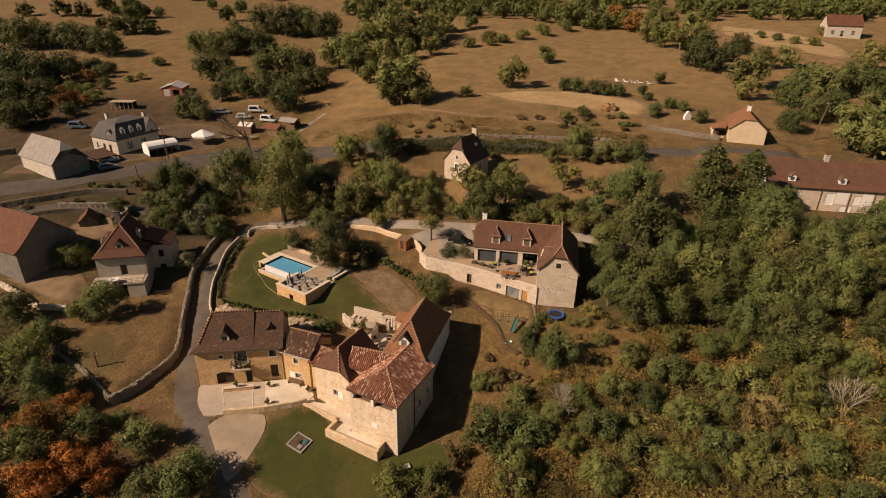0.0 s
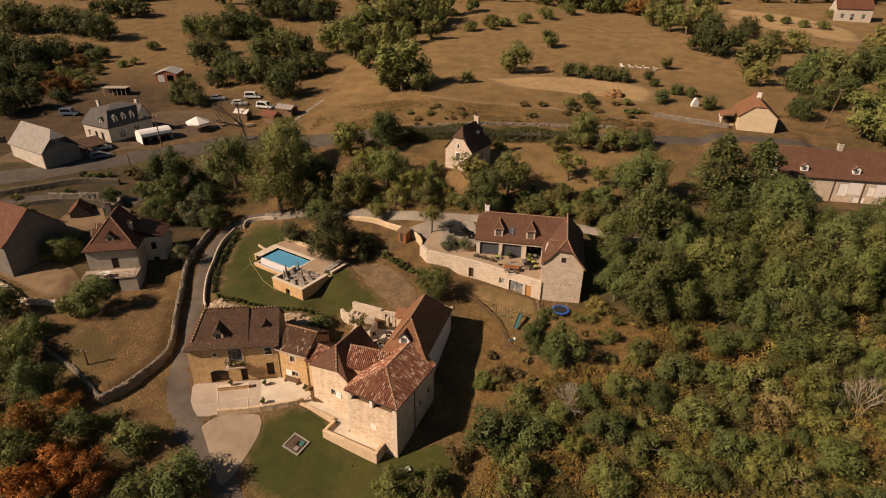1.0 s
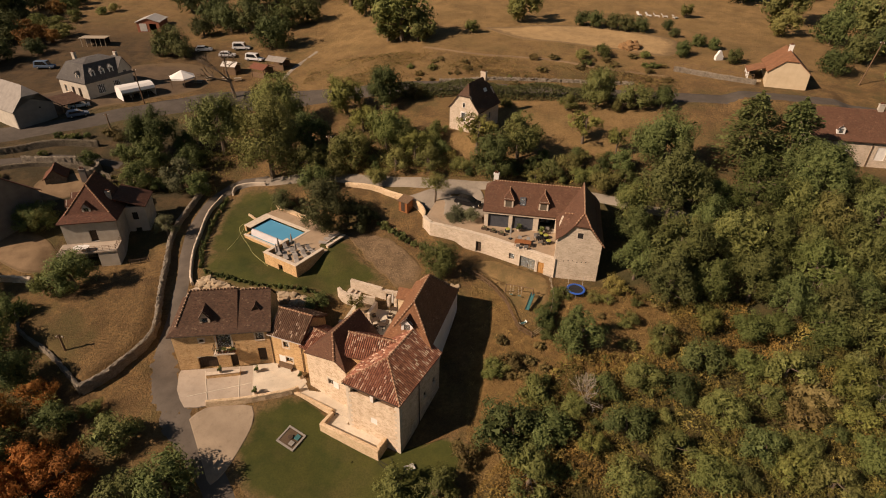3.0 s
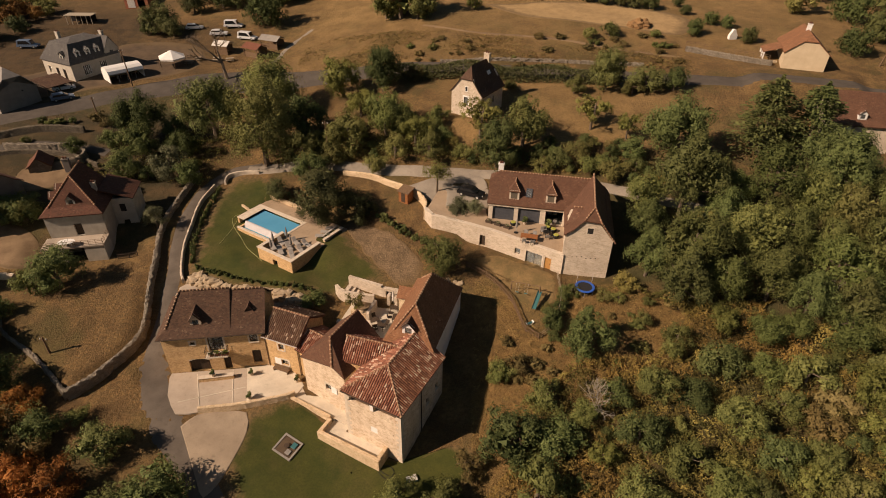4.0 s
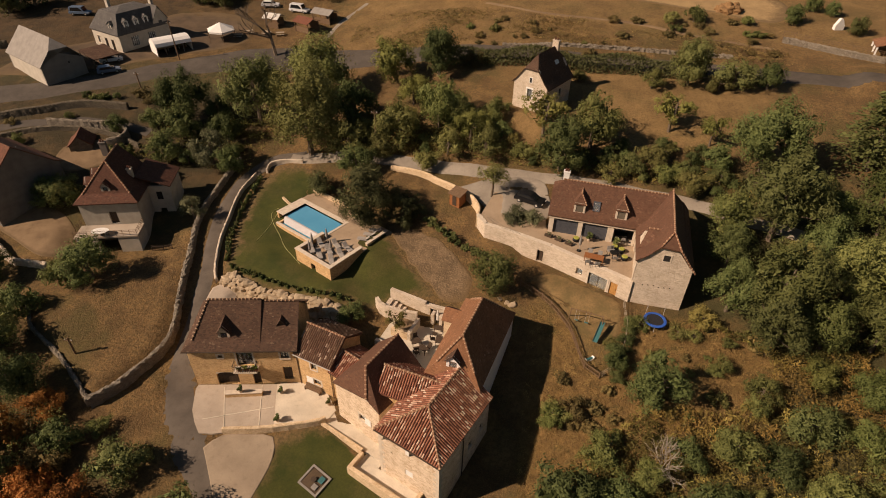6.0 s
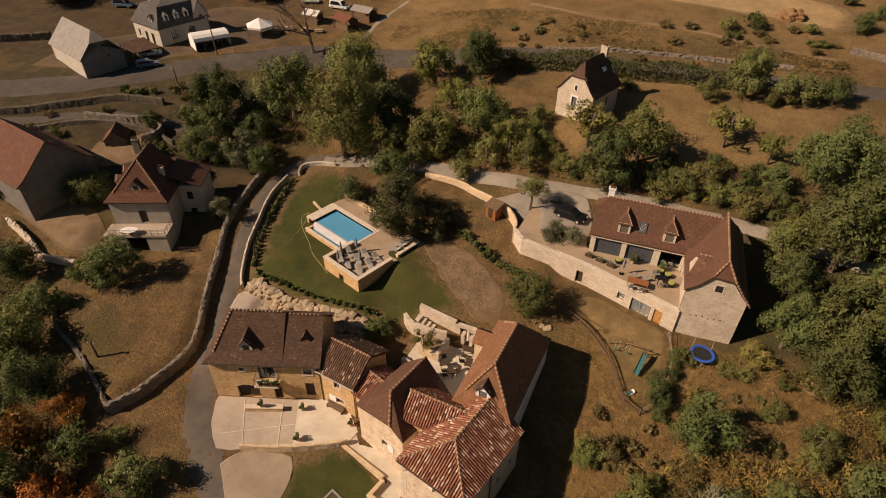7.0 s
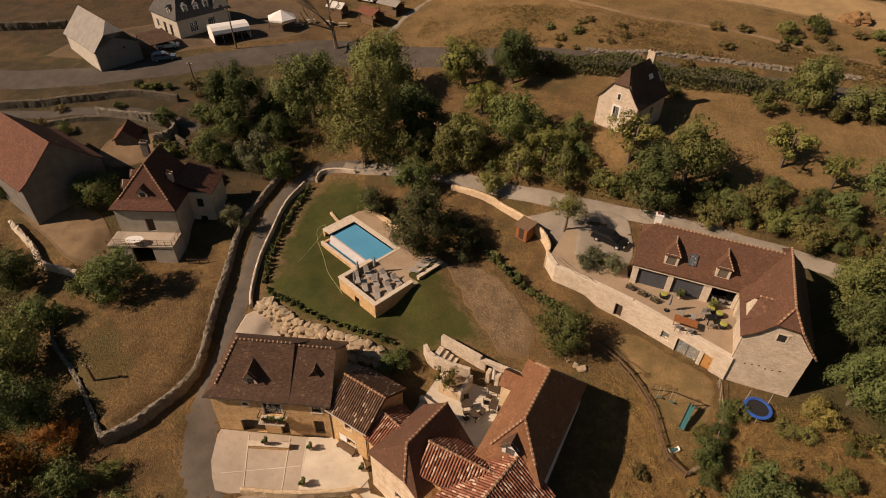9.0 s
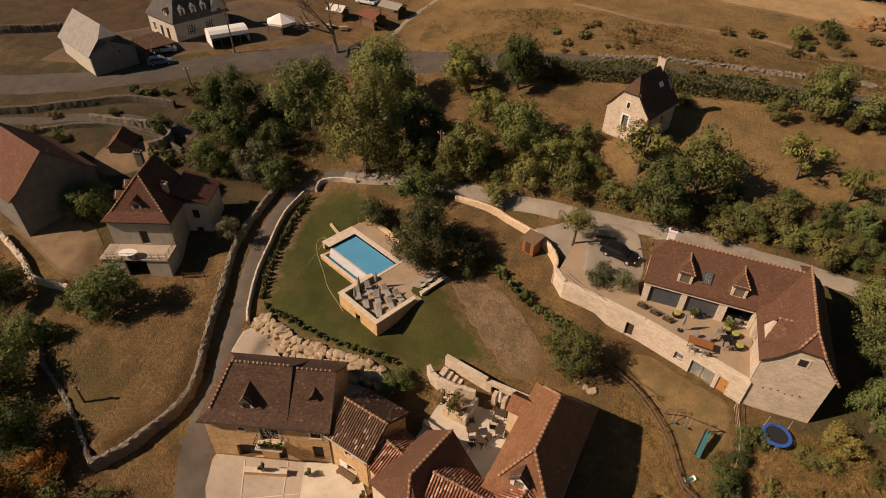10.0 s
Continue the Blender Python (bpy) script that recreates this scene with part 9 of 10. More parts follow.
def swing_set():
    z = gz(9.5, 76.5)
    s = thing("swing_set", pose(8.6, 76.7, z, 0, 0, -14), "brown metal swing frame with teal slide", "swing")
    for x in (-1.9, 1.9):
        for y in (-1.0, 1.0):
            part("leg", rod(bmesh.new(), (x + 0.15 * (1 if x > 0 else -1), y, -0.3), (x, 0, 2.1), 0.05), M_WOOD, s)
    part("beam", rod(bmesh.new(), (-2.0, 0, 2.1), (2.0, 0, 2.1), 0.05), M_WOOD, s)
    for x in (-1.1, 0.1):
        seat = part("seat", bevelled(boxed(x - 0.22, x + 0.22, -0.1, 0.1, 0.45, 0.49), 0.01), M_TEAL, s)
        for d in (-0.2, 0.2):
            part("rope", rod(bmesh.new(), (x + d, 0, 0.49), (x + d, 0, 2.08), 0.012, sides=4), M_PALEFABRIC, seat)
    m = pose(2.0, 0.1, 0, 0, 0, -8)
    bm = bmesh.new()
    prism(bm, [m @ Vector(p) for p in ((-0.25, -0.2, 1.35), (0.25, -0.2, 1.35), (0.25, -2.7, 0.25), (-0.25, -2.7, 0.25))], (0, 0, -0.04))
    for x in (-0.28, 0.25):
        prism(bm, [m @ Vector(p) for p in ((x, -0.2, 1.5), (x, -2.7, 0.4), (x, -2.7, 0.2), (x, -0.2, 1.3))], (0.03, 0, 0))
    part("slide", bm, M_TEAL, s, "teal plastic slide chute")
    bm = bmesh.new()
    for x in (-0.25, 0.25):
        rod(bm, m @ Vector((x, 0.7, -0.3)), m @ Vector((x, -0.15, 1.5)), 0.03)
    for k in range(5):
        f = 0.15 + 0.18 * k
        rod(bm, m @ Vector((-0.25, 0.7 - 0.85 * f, -0.1 + 1.6 * f)), m @ Vector((0.25, 0.7 - 0.85 * f, -0.1 + 1.6 * f)), 0.02)
    part("ladder", bm, M_WOOD, s)
    r = thing("seesaw_toy", pose(8.9, 71.6, gz(8.9, 71.6), 0, 0, 30), "white and teal plastic rocking toy", "toy")
    bm = bmesh.new()
    arc = [(-0.6 * math.cos(math.pi * (0.15 + 0.0875 * k)), 0.7 - 0.6 * math.sin(math.pi * (0.15 + 0.0875 * k))) for k in range(9)]
    prism(bm, [(x, -0.2, z) for x, z in arc] + [(x, -0.2, z + 0.12) for x, z in arc[::-1]], (0, 0.4, 0))
    part("rocker", bm, M_WHITE, r)
    part("seat", bevelled(boxed(-0.5, 0.5, -0.14, 0.14, 0.3, 0.4), 0.03), M_TEAL, r)


def fence(name, pts, label, step=1.4, height=1.0, rails=(0.35, 0.9), material=None, pickets=0.0, r=0.05):
    f = thing(name, pose(pts[0][0], pts[0][1], gz(*pts[0][:2])), label, "fence", kind="structure")
    inv = f.matrix_basis.inverted()
    line = spline(pts, step)[:, :2]
    tops = [Vector((x, y, gz(x, y))) for x, y in line]
    post = None
    for p in tops:
        if post is None:
            post = part("post", rod(bmesh.new(), (0, 0, -0.3), (0, 0, height), r, r * 0.9, 6), material or M_WOOD, f)
            post.matrix_basis = inv @ Matrix.Translation(p)
        else:
            o = new("post", post.data)
            o.parent, o.matrix_basis = f, inv @ Matrix.Translation(p)
    for a, b in zip(tops, tops[1:]):
        for h in rails:
            part("rail", rod(bmesh.new(), inv @ (a + Vector((0, 0, h))), inv @ (b + Vector((0, 0, h))), r * 0.7, sides=5), material or M_WOOD, f)
        if pickets:
            n = int((b - a).length / pickets)
            bm = bmesh.new()
            for k in range(n):
                q = inv @ a.lerp(b, (k + 0.5) / n)
                rod(bm, q + Vector((0, 0, 0.1)), q + Vector((0, 0, height)), 0.022, sides=4)
            part("pickets", bm, material or M_WOOD, f)


def car(x, y, z, turn, paint, label, van=False):
    c = thing("car", pose(x, y, z, 0, 0, turn), label, "car")
    L, Wd, H = (4.9, 1.9, 1.9) if van else (4.4, 1.8, 1.48)
    side = [(-L / 2, 0.35), (-L / 2, 0.75), (-L / 2 + 0.12, 0.95), (L * 0.22, 0.92), (L / 2 - 0.1, 0.72), (L / 2, 0.55), (L / 2, 0.3)]
    bm = prism(bmesh.new(), [(px, -Wd / 2, pz) for px, pz in side], (0, Wd, 0))
    part("body", bevelled(bm, 0.06, 2), paint, c)
    roof = [(-L / 2 + 0.14, 0.95), (-L / 2 + (0.25 if van else 0.55), H), (L * (0.18 if van else 0.06), H), (L * 0.26, 0.93)]
    bm = prism(bmesh.new(), [(px, -Wd / 2 + 0.1, pz) for px, pz in roof], (0, Wd - 0.2, 0))
    part("cabin", bevelled(bm, 0.07, 2), paint, c)
    g = [(-L / 2 + 0.4, 0.99), (-L / 2 + 0.68, H - 0.1), (L * 0.03, H - 0.1), (L * 0.2, 0.98)]
    for y0 in (-Wd / 2 + 0.085, Wd / 2 - 0.105):
        part("side_window", prism(bmesh.new(), [(px, y0, pz) for px, pz in g], (0, 0.02, 0)), M_GLASSDARK, c)
    part("windscreen", prism(bmesh.new(), [(L * 0.255, -Wd / 2 + 0.2, 0.97), (L * 0.255, Wd / 2 - 0.2, 0.97), (roof[2][0] + 0.06, Wd / 2 - 0.25, H - 0.06), (roof[2][0] + 0.06, -Wd / 2 + 0.25, H - 0.06)], (0.02, 0, 0.015)), M_GLASSDARK, c)
    for px in (-L * 0.31, L * 0.31):
        for s in (-1, 1):
            w = part("wheel", rod(bmesh.new(), (px, s * (Wd / 2 - 0.2), 0.32), (px, s * (Wd / 2 + 0.01), 0.32), 0.32, 0.32, 14), M_RUBBER, c)
            part("rim", rod(bmesh.new(), (px, s * (Wd / 2), 0.32), (px, s * (Wd / 2 + 0.02), 0.32), 0.19, 0.17, 10), M_ZINC, w)
    for s in (-1, 1):
        part("headlight", boxed(L / 2 - 0.09, L / 2 + 0.01, s * 0.62 - 0.14, s * 0.62 + 0.14, 0.56, 0.68), M_PALEFABRIC, c)


def table_set(x, y, z, turn, table_mat, chair_mat, label, w=1.8, d=0.9, chairs=4):
    t = thing("garden_table", pose(x, y, z, 0, 0, turn), label, "table")
    part("tabletop", bevelled(boxed(-w / 2, w / 2, -d / 2, d / 2, 0.7, 0.75), 0.01), table_mat, t)
    for a in (-w / 2 + 0.1, w / 2 - 0.1):
        for b in (-d / 2 + 0.1, d / 2 - 0.1):
            part("leg", boxed(a - 0.04, a + 0.04, b - 0.04, b + 0.04, 0, 0.699), table_mat, t)
    base = pose(x, y, z, 0, 0, turn)
    for k in range(chairs):
        sx = (k % 2 - 0.5) * w * 0.5
        sy = (d / 2 + 0.35) * (1 if k < 2 else -1)
        garden_chair(base @ pose(sx, sy, 0, 0, 0, (0 if k < 2 else 180) + rnd.uniform(-20, 20)), chair_mat)


CHAIR = {}


def garden_chair(m, material):
    key = material.name
    if key in CHAIR:
        return copy_thing(CHAIR[key], m)
    c = thing("garden_chair", m, "outdoor armchair with slim metal legs", "chair", "garden chairs")
    part("seat", bevelled(boxed(-0.28, 0.28, -0.28, 0.28, 0.4, 0.46), 0.02), material, c)
    part("backrest", bevelled(boxed(-0.28, 0.28, 0.0, 0.05, 0.0, 0.5, m=pose(0, 0.24, 0.44, -10)), 0.02), material, c)
    for x in (-0.25, 0.25):
        for y in (-0.25, 0.25):
            part("leg", rod(bmesh.new(), (x, y, 0), (x, y, 0.4), 0.02, sides=5), M_IRON, c)
    CHAIR[key] = c
    return c


def pouf(x, y, z):
    p = thing("round_pouf", pose(x, y, z), "round lime and dark woven garden stool", "stool", "stools on the terrace")
    part("drum", lathe(bmesh.new(), [(0.36, 0), (0.46, 0.15), (0.46, 0.38), (0.4, 0.48)], 18), M_IRON, p)
    part("cushion", lathe(bmesh.new(), [(0.38, 0.481), (0.4, 0.53), (0.34, 0.58)], 18), M_YELLOW, p)


def pot(x, y, z, r=0.3, h=0.5, leaf=None, plant_r=0.55, label="planted clay pot with green leaves"):
    p = thing("plant_pot", pose(x, y, z), label, "plant pot", "plant pots")
    part("pot", lathe(bmesh.new(), [(r * 0.7, 0), (r, h * 0.9), (r * 1.08, h * 0.9), (r * 1.08, h), (r * 0.9, h)], 14), M_REDTILE if leaf else M_PALE, p)
    o = new("leaves", KINDS["tuft"][0])
    o.parent = p
    s = plant_r / 3.0
    o.matrix_basis = Matrix.Translation((0, 0, h + plant_r * 0.6)) @ Matrix.Diagonal((s, s, s, 1))


def utility_pole(x, y, h, lean=0.0, label="tall weathered timber utility pole"):
    p = thing("utility_pole", pose(x, y, gz(x, y), 0, lean, 0), label, "utility pole", "utility poles")
    part("pole", rod(bmesh.new(), (0, 0, -0.5), (0, 0, h), 0.15, 0.1, 8), M_WOOD, p)
    part("cross_arm", boxed(-0.5, 0.5, -0.06, 0.06, h - 0.5, h - 0.38), M_WOOD, p)
    for x0 in (-0.4, 0.4):
        part("insulator", lathe(bmesh.new(), [(0.05, h - 0.38), (0.06, h - 0.28), (0.03, h - 0.2)], 8, (x0, 0, 0)), M_WHITE, p)


glass_dark = Mat("dark_car_glass", 0.05)
glass_dark.colour((0.012, 0.014, 0.016))
glass_dark.b.inputs["Specular IOR Level"].default_value = 0.5
M_GLASSDARK = glass_dark.m
trampoline()
swing_set()
fence("picket_fence", [(0.6, 82.0), (3.4, 80.2), (5.4, 78.0), (6.7, 75.9), (7.5, 73.2), (8.3, 70.6), (9.9, 69.4)], "curved brown picket fence round the play lawn", 1.3, 1.05, (0.3, 0.85), M_WOOD, 0.13, 0.07)
fence("net_fence", [(13.2, 79.6), (13.4, 76.6), (12.7, 73.2), (11.2, 70.4), (9.9, 69.4)], "thin wire netting fence on slim posts", 1.6, 0.95, (0.1, 0.5, 0.9), M_PALEWOOD, 0.0, 0.035)
fence("terrace_rail", [(-5.2, 91.0), (-2.5, 88.9), (1.0, 87.6), (3.6, 86.5)], "slim timber railing along the terrace", 1.2, 2.9, (2.45, 2.8), M_PALEWOOD, 0.0, 0.03)
fence("cottage_fence", [(46.0, 142.2), (51.0, 139.8), (56.3, 136.9), (60.5, 134.8)], "brown timber garden fence on a low wall", 1.8, 1.9, (1.5, 1.85), M_WOOD, 0.0, 0.05)
fence("gate", [(-52.4, 84.6), (-50.8, 84.9), (-49.6, 85.2)], "dark plank gate beside the cottage", 1.0, 1.0, (0.3, 0.8), M_DARKWOOD, 0.14)
car(1.1, 96.2, 1.5, -24.0, M_CAR, "black hatchback car parked on pale gravel")
car(-65.2, 168.2, gz(-65.2, 168.2) + 0.06, 10.0, M_WHITECAR, "white car parked in a yard")
car(-73.3, 172.4, gz(-73.3, 172.4) + 0.06, 15.0, M_WHITECAR, "white estate car on dry grass")
car(-63.0, 173.5, gz(-63.0, 173.5) + 0.06, 5.0, M_WHITECAR, "white van parked beside trees", True)
car(-57.0, 166.0, gz(-57.0, 166.0) + 0.06, -10.0, M_WHITECAR, "white van parked beside a stall", True)
car(-110.0, 158.0, gz(-110.0, 158.0) + 0.06, 8.0, M_BLUECAR, "blue-grey van behind the roadside house", True)
car(-84.4, 128.6, gz(-84.4, 128.6) + 0.1, 40.0, M_BLUECAR, "dark blue car in the shade of a shed")
car(-87.0, 133.6, gz(-87.0, 133.6) + 0.1, 35.0, M_WHITECAR, "white car beside the grey shed")
TF = 1.48
table_set(9.3, 83.7, TF, -12, M_TEAK, M_FABRIC, "orange-brown teak dining table on the terrace", 2.4, 1.1, 6)
table_set(11.9, 85.0, TF, 20, M_IRON, M_FABRIC, "small dark terrace table with grey chairs", 0.9, 0.9, 3)
table_set(13.2, 89.3, 1.41, -8, M_IRON, M_FABRIC, "dark dining table inside the open bay", 1.6, 0.9, 4)
for x, y, a in ((3.7, 88.1, -25), (5.0, 87.4, -27), (6.3, 86.7, -30)):
    t = thing("plant_trough", pose(x, y, TF, 0, 0, a), "long dark trough with low dry plants", "planter", "troughs along the terrace")
    part("trough", bevelled(boxed(-0.5, 0.5, -0.18, 0.18, 0, 0.36), 0.02), M_DARKWOOD, t)
    verts, c = crown(70, 14, 420, size=0.4)
    part_mesh("plant", raw_mesh("plant", (verts * (0.17, 0.07, 0.09) + (0, 0, 0.5)).tolist(), np.arange(len(verts)).reshape(-1, 3).tolist()), L_SILVER, t)
for x, y in ((7.3, 87.7), (13.0, 86.2), (13.2, 84.6), (12.2, 86.7)):
    pouf(x, y, TF)
u = copy_thing([o for o in scene.objects if o.name.startswith("closed_parasol")][0], pose(7.6, 85.6, TF))
tagged(u, "closed pale parasol on the terrace", "parasol", "parasols on the terrace")
for x, y in ((9.0, 88.0), (12.4, 87.4)):
    pot(x, y, TF, 0.25, 0.4)
for x, y, z, r in ((-25.2, 61.4, -8.3, 0.45), (-26.2, 65.2, -8.3, 0.4), (-20.2, 64.4, -8.25, 0.4), (-30.6, 64.2, -7.65, 0.4)):
    pot(x, y, z, 0.24, 0.42, plant_r=r)
b = thing("garden_bench", pose(-22.6, 66.0, -8.27, 0, 0, -18.5), "weathered timber bench against the house wall", "bench")
part("seat", bevelled(boxed(-1.1, 1.1, -0.25, 0.25, 0.4, 0.46), 0.01), M_WOOD, b)
part("backrest", bevelled(boxed(-1.1, 1.1, 0.2, 0.25, 0.461, 0.9), 0.01), M_WOOD, b)
for x in (-1.0, 1.0):
    part("leg", boxed(x - 0.05, x + 0.05, -0.22, 0.22, 0, 0.399), M_WOOD, b)
f = thing("sand_pit", pose(-19.3, 55.9, gz(-19.3, 55.9) + 0.12, 8.0, 6.4, -28), "low grey-edged sand pit with toys", "sand pit")
bm = boxed(-1.3, 1.3, -1.2, -1.0, -0.2, 0.14)
box(bm, -1.3, 1.3, 1.0, 1.2, -0.2, 0.14)
box(bm, -1.3, -1.1, -0.999, 0.999, -0.2, 0.14)
box(bm, 1.1, 1.3, -0.999, 0.999, -0.2, 0.14)
part("timber_rim", bm, M_SHEET, f)
part("sand", boxed(-1.09, 1.09, -0.99, 0.99, -0.2, 0.06), M_YARD, f)
part("tub", lathe(bmesh.new(), [(0.25, 0.12), (0.3, 0.3), (0.26, 0.3)], 14, (-0.1, 0.0, 0)), M_DARKWOOD, f)
part("toy_tray", bevelled(boxed(0.3, 0.9, 0.1, 0.8, 0.121, 0.2), 0.02), M_TEAL, f)
part("toy_tray", bevelled(boxed(0.2, 0.8, -0.8, -0.2, 0.121, 0.2), 0.02), M_FABRIC, f)
p = thing("toy_crate", pose(-4.8, 52.6, gz(-4.8, 52.6), 0, 0, 25), "teal plastic crate on the lawn", "crate")
part("crate", bevelled(boxed(-0.55, 0.55, -0.35, 0.35, 0, 0.35), 0.04), M_TEAL, p)
part("lid", bevelled(boxed(-0.58, 0.58, -0.38, 0.38, 0.351, 0.4), 0.01), M_PALEFABRIC, p)


def hose(pts, label, r=0.035, material=None, lift=0.12):
    line = spline(pts, 0.5)[:, :2]
    cu = bpy.data.curves.new("garden_hose", "CURVE")
    cu.dimensions, cu.bevel_depth, cu.bevel_resolution = "3D", r, 2
    sp = cu.splines.new("POLY")
    sp.points.add(len(line) - 1)
    for q, (x, y) in zip(sp.points, line):
        q.co = (x, y, gz(x, y) + lift, 1)
    cu.materials.append(material or M_HOSE)
    tagged(new("garden_hose", cu), label, "hose")


hose([(-29.6, 83.2), (-30.8, 84.4), (-33.0, 86.6), (-34.6, 89.0), (-36.8, 92.0), (-37.8, 94.2), (-37.0, 95.2), (-36.9, 93.0), (-37.2, 90.0), (-37.6, 87.5)], "pale green garden hose lying on the lawn")
hose([(-8.6, 53.4), (-7.6, 52.6), (-6.8, 53.4), (-7.6, 54.2), (-8.4, 53.6), (-7.4, 53.0)], "dark garden hose coiled on the lawn", 0.03, M_RUBBER)
c = thing("garden_cabin", pose(-9.4, 96.2, gz(-9.4, 96.2), 0, 0, -30), "small brown timber garden cabin", "cabin")
for a, b in (((-0.9, -0.8), (0.9, -0.8)), ((0.9, -0.8), (0.9, 0.8)), ((0.9, 0.8), (-0.9, 0.8)), ((-0.9, 0.8), (-0.9, -0.8))):
    part("wall", wall(bmesh.new(), a, b, -0.4, 1.7, 0.06), M_TEAK, c)
part("roof", prism(bmesh.new(), [(-1.1, -1.0, 1.72), (1.1, -1.0, 1.72), (1.1, 1.0, 2.1), (-1.1, 1.0, 2.1)], (0, 0, 0.08)), M_WOOD, c)
part("door", boxed(-0.35, 0.35, -0.84, -0.805, 0.0, 1.6), M_DARKWOOD, c)
PAT = frame_of(-11.0, 70.8, -4.9, -14.5)
for x, y, a in ((1.0, 4.2, 10), (2.6, 3.9, 60), (-0.6, 1.1, 40), (0.6, 0.4, -20), (1.8, 2.4, 100)):
    p = PAT @ pose(x, y, 0, 0, 0, a)
    t = thing("patio_table", p, "dark slatted patio table", "table", "tables on the patio")
    part("tabletop", bevelled(boxed(-0.6, 0.6, -0.4, 0.4, 0.68, 0.73), 0.01), M_DARKWOOD, t)
    for lx in (-0.5, 0.5):
        for ly in (-0.3, 0.3):
            part("leg", boxed(lx - 0.03, lx + 0.03, ly - 0.03, ly + 0.03, 0, 0.679), M_DARKWOOD, t)
    garden_chair(p @ pose(0.2, 0.8, 0, 0, 0, 10), M_DARKWOOD)
    garden_chair(p @ pose(-0.3, -0.85, 0, 0, 0, 175), M_DARKWOOD)
o = thing("white_parasol", PAT @ pose(0.4, 5.3, 0), "closed off-white parasol on the patio", "parasol")
part("pole", rod(bmesh.new(), (0, 0, 0), (0, 0, 2.6), 0.03), M_ZINC, o)
part("canopy", lathe(bmesh.new(), [(0.12, 0.8), (0.26, 1.0), (0.2, 1.7), (0.05, 2.55)], 10), M_PALEFABRIC, o)
plant("sparse", -14.0, 73.4, 1.5, 1.15, z=-4.2)
plant("olivetree", 1.6, 90.6, 1.5, 0.95, z=1.48)
for x, y, h, lean in ((-73.8, 137.1, 8.0, -3), (-73.0, 121.1, 4.5, -2), (82.0, 134.0, 9.0, 9), (-24.6, 109.0, 7.0, 0), (-51.6, 65.5, 2.7, 0)):
    utility_pole(x, y, h, lean)
s = thing("red_shed", frame_of(-99.0, 187.0, gz(-97, 188), 8), "red-brown boarded shed with grey roof", "shed")
block(s, 6.5, 8.0, -1.0, 2.8, M_REDWOOD, {"s": [(3.6, 5.6, 0.05, 2.2)]}, {"s": [(3.25, 3.7)], "n": [(3.25, 3.7)]}, 0.15)
plain_roof(s, 6.5, 8.0, 2.8, 3.9, M_ZINC, axis="y", caps=False, flare=0.3)
part("door", boxed(0.8, 2.8, -0.06, -0.01, 0.1, 2.3), M_PALEFABRIC, s)
s = thing("timber_stack", frame_of(-109.0, 174.0, gz(-106, 175), 5), "open grey timber store", "shed")
for k in range(6):
    part("post", boxed(k * 1.3, k * 1.3 + 0.15, 0, 0.15, -0.3, 2.2), M_PALEWOOD, s)
part("roof", boxed(-0.3, 7.0, -0.4, 3.0, 2.21, 2.35), M_PALEWOOD, s)
# near-black board paints the shade inside the open store
part("back", boxed(-0.1, 6.8, 2.5, 2.6, -0.3, 2.2), M_INNERSHADE, s)
def stall(m, w, d, h, roof, label):
    s = thing("market_stall", m, label, "stall", "stalls behind the roadside tree")
    for x in (0.0, w - 0.15):
        for y in (0.0, d - 0.15):
            part("post", boxed(x, x + 0.15, y, y + 0.15, -0.3, h), M_WOOD, s)
    for y0, y1 in ((-0.4, d / 2 - 0.005), (d + 0.4, d / 2 + 0.005)):
        part("roof", prism(bmesh.new(), [(-0.3, y0, h), (w + 0.3, y0, h), (w + 0.3, y1, h + 0.9), (-0.3, y1, h + 0.9)], (0, 0, 0.08)), roof, s)
    part("back_wall", boxed(0.16, w - 0.16, d - 0.1, d - 0.02, -0.2, h - 0.02), M_WOOD, s)
    part("counter", boxed(0.2, w - 0.2, 0.16, 0.5, -0.2, 1.0), M_WOOD, s)


M_STALLROOF = simple("dull_red_boards", (0.13, 0.050, 0.030), (0.20, 0.080, 0.046), 0.85, 3.0)
for x, y, a, w, d, h, roof, label in ((-54.5, 155.2, -28, 4.4, 3.4, 2.0, M_STALLROOF, "low red-roofed timber stall"), (-52.0, 160.6, -20, 5.0, 3.0, 1.9, M_SHEET, "grey sheet-roofed timber stall"), (-62.5, 157.0, -12, 3.6, 2.6, 2.0, M_PALEFABRIC, "pale canvas-roofed market stall")):
    stall(frame_of(x, y, gz(x + 2, y + 1), a), w, d, h, roof, label)
for k, (x, y, a) in enumerate(((-66.2, 150.2, 10), (-64.6, 152.6, 40), (-60.4, 152.8, -15), (-57.2, 152.6, 20))):
    t = thing("picnic_table", frame_of(x, y, gz(x, y) + 0.05, a), "weathered timber picnic table with benches", "table", "picnic tables by the road")
    part("tabletop", boxed(-0.9, 0.9, -0.38, 0.38, 0.7, 0.75), M_PALEWOOD, t)
    for b in (-0.75, 0.75):
        part("bench", boxed(-0.9, 0.9, b - 0.14, b + 0.14, 0.4, 0.44), M_PALEWOOD, t)
    for lx in (-0.65, 0.65):
        part("trestle", boxed(lx - 0.05, lx + 0.05, -0.85, 0.85, 0.32, 0.399), M_WOOD, t)
        part("leg", boxed(lx - 0.05, lx + 0.05, -0.3, 0.3, -0.1, 0.319), M_WOOD, t)
h = thing("straw_heap", pose(38.9, 154.5, gz(38.9, 154.5)), "brown heap of old straw", "heap")
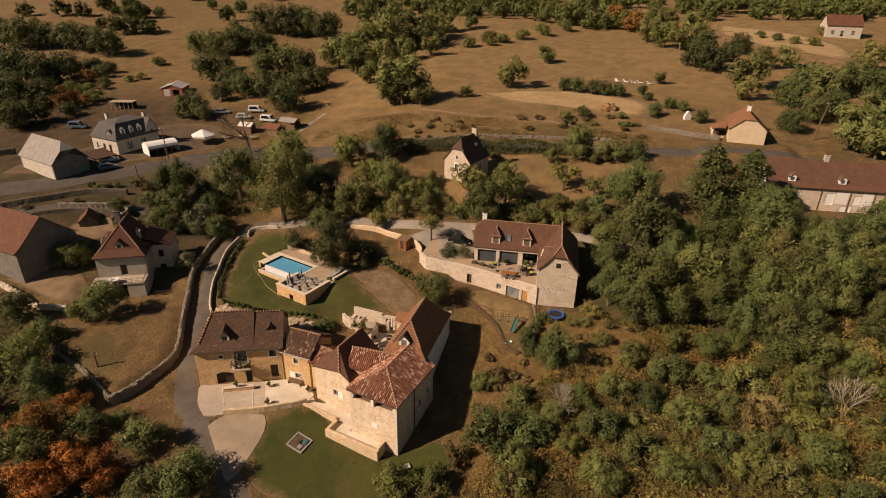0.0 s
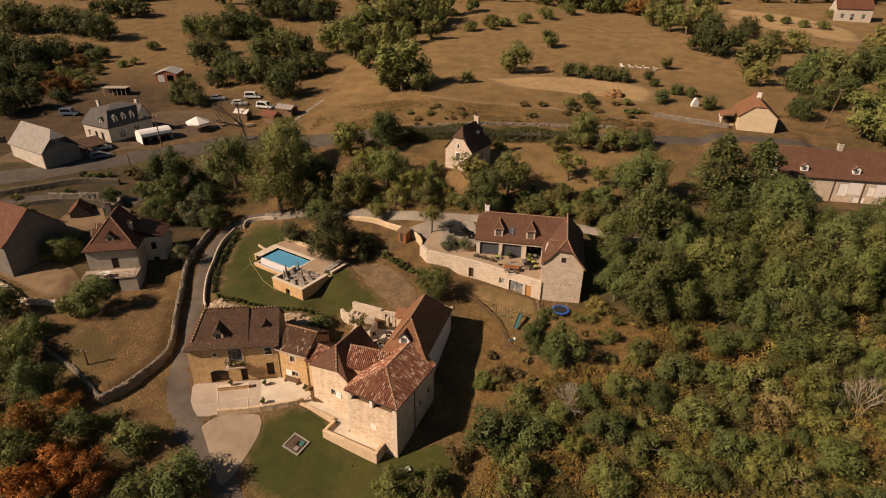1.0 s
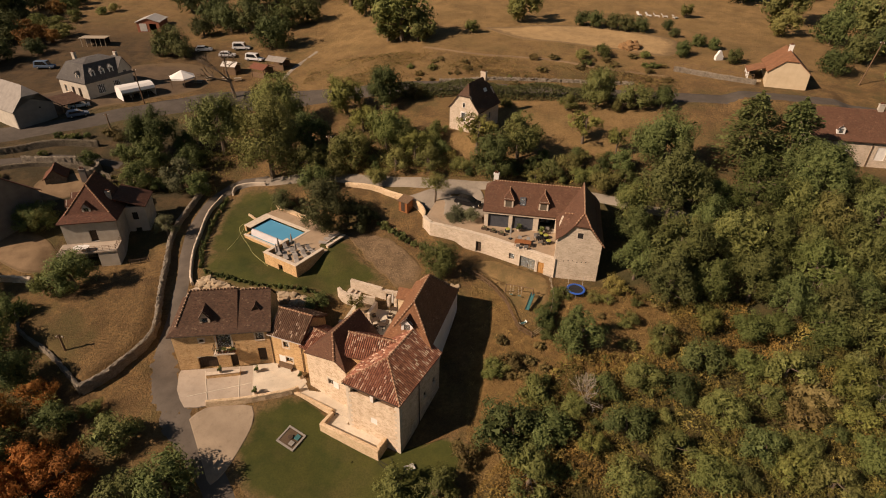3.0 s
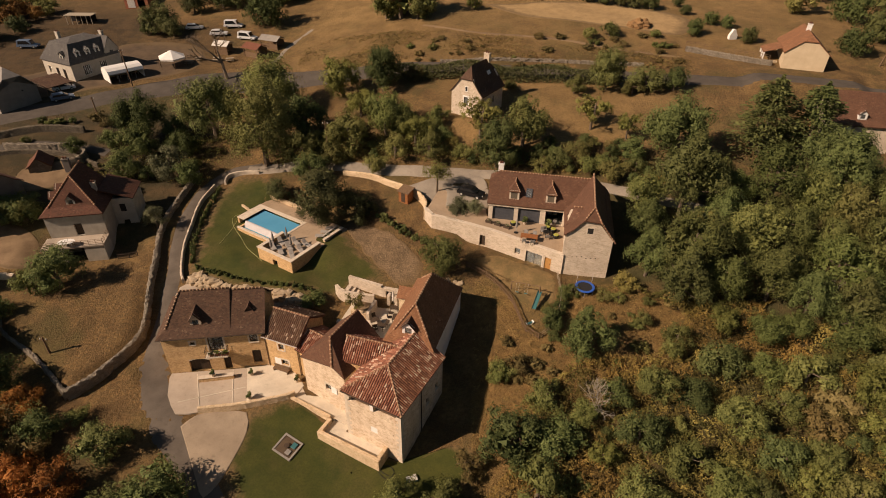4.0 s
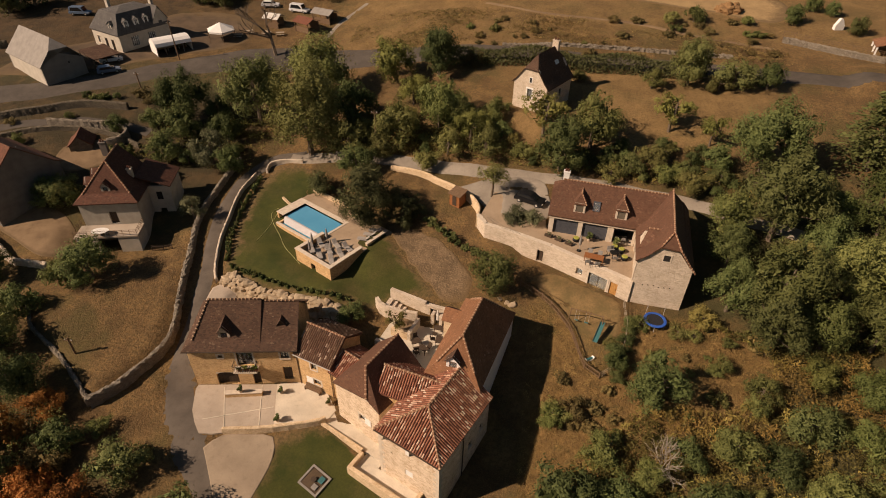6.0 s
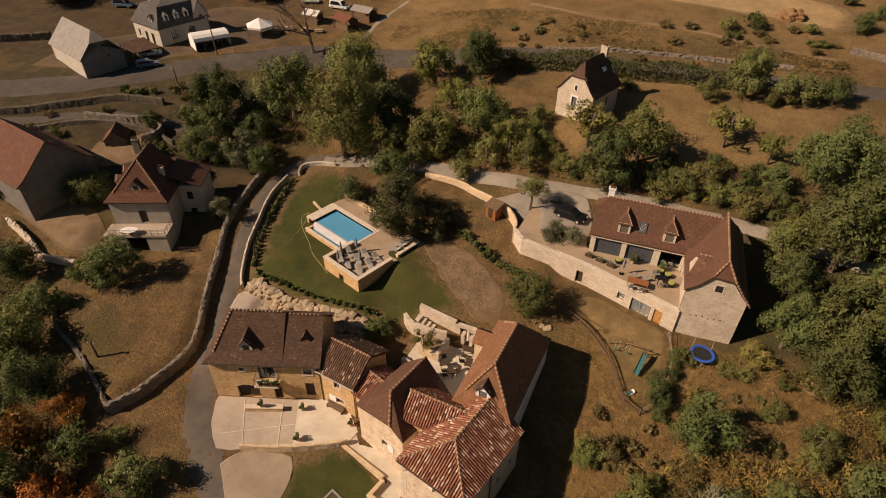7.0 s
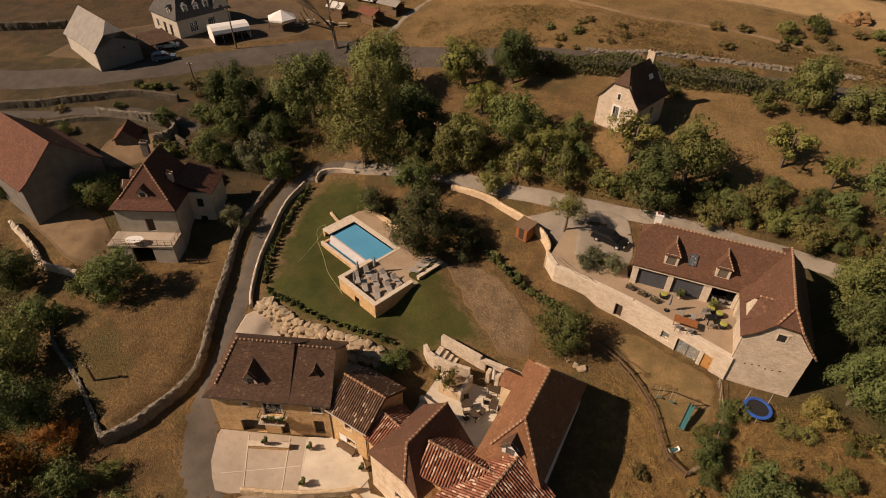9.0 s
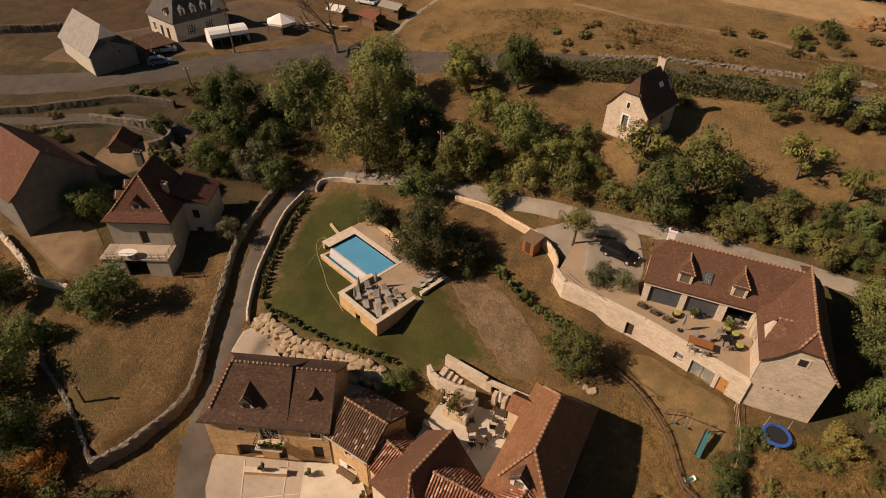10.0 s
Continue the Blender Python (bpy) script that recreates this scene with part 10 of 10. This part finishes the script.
bm = bmesh.new()
bmesh.ops.create_icosphere(bm, subdivisions=4, radius=1.0)
for v in bm.verts:
    k = 1 + 0.35 * noise.noise(v.co * 2.1) + 0.15 * noise.noise(v.co * 6)
    v.co = Vector((v.co.x * 2.6 * k, v.co.y * 1.9 * k, max(v.co.z, -0.15) * 1.6 * k))
part("straw", bm, M_HAY, h)
for k, (x, y) in enumerate(((47.5, 183.2), (50.0, 182.8), (52.0, 182.0), (54.0, 181.4), (56.5, 180.0))):
    c = thing("white_lounger", pose(x, y, gz(x, y), 0, 0, 20 + 25 * k), "white plastic garden lounger on dry grass", "sun lounger", "white loungers in the field")
    part("seat", bevelled(boxed(-0.4, 0.4, -1.0, 0.4, 0.3, 0.42), 0.03), M_WHITE, c)
    part("backrest", bevelled(boxed(-0.4, 0.4, 0, 0.9, 0, 0.1, m=pose(0, 0.35, 0.35, 45)), 0.03), M_WHITE, c)
    for lx in (-0.35, 0.35):
        for ly in (-0.9, 0.3):
            part("leg", boxed(lx - 0.04, lx + 0.04, ly - 0.04, ly + 0.04, -0.05, 0.299), M_WHITE, c)
c = thing("barbecue", pose(57.5, 147.5, gz(57.5, 147.5), 0, 0, 10), "white masonry garden barbecue", "barbecue")
part("hearth", bevelled(boxed(-0.9, 0.9, -0.4, 0.4, -0.2, 0.9), 0.03), M_WHITE, c)
part("hood", prism(bmesh.new(), [(-0.8, -0.35, 0.91), (0.8, -0.35, 0.91), (0.2, -0.35, 2.0), (-0.2, -0.35, 2.0)], (0, 0.7, 0)), M_WHITE, c)
c = thing("patio_table", pose(-58.7, 83.6, -2.34, 0, 0, 14), "white oval plastic table on the cottage terrace", "table")
bm = lathe(bmesh.new(), [(0.75, 0.7), (0.75, 0.74)], 20)
for v in bm.verts:
    v.co.x *= 1.6
part("tabletop", bm, M_WHITE, c)
for x in (-0.7, 0.7):
    for y in (-0.35, 0.35):
        part("leg", rod(bmesh.new(), (x, y, 0), (x, y, 0.7), 0.04), M_WHITE, c)
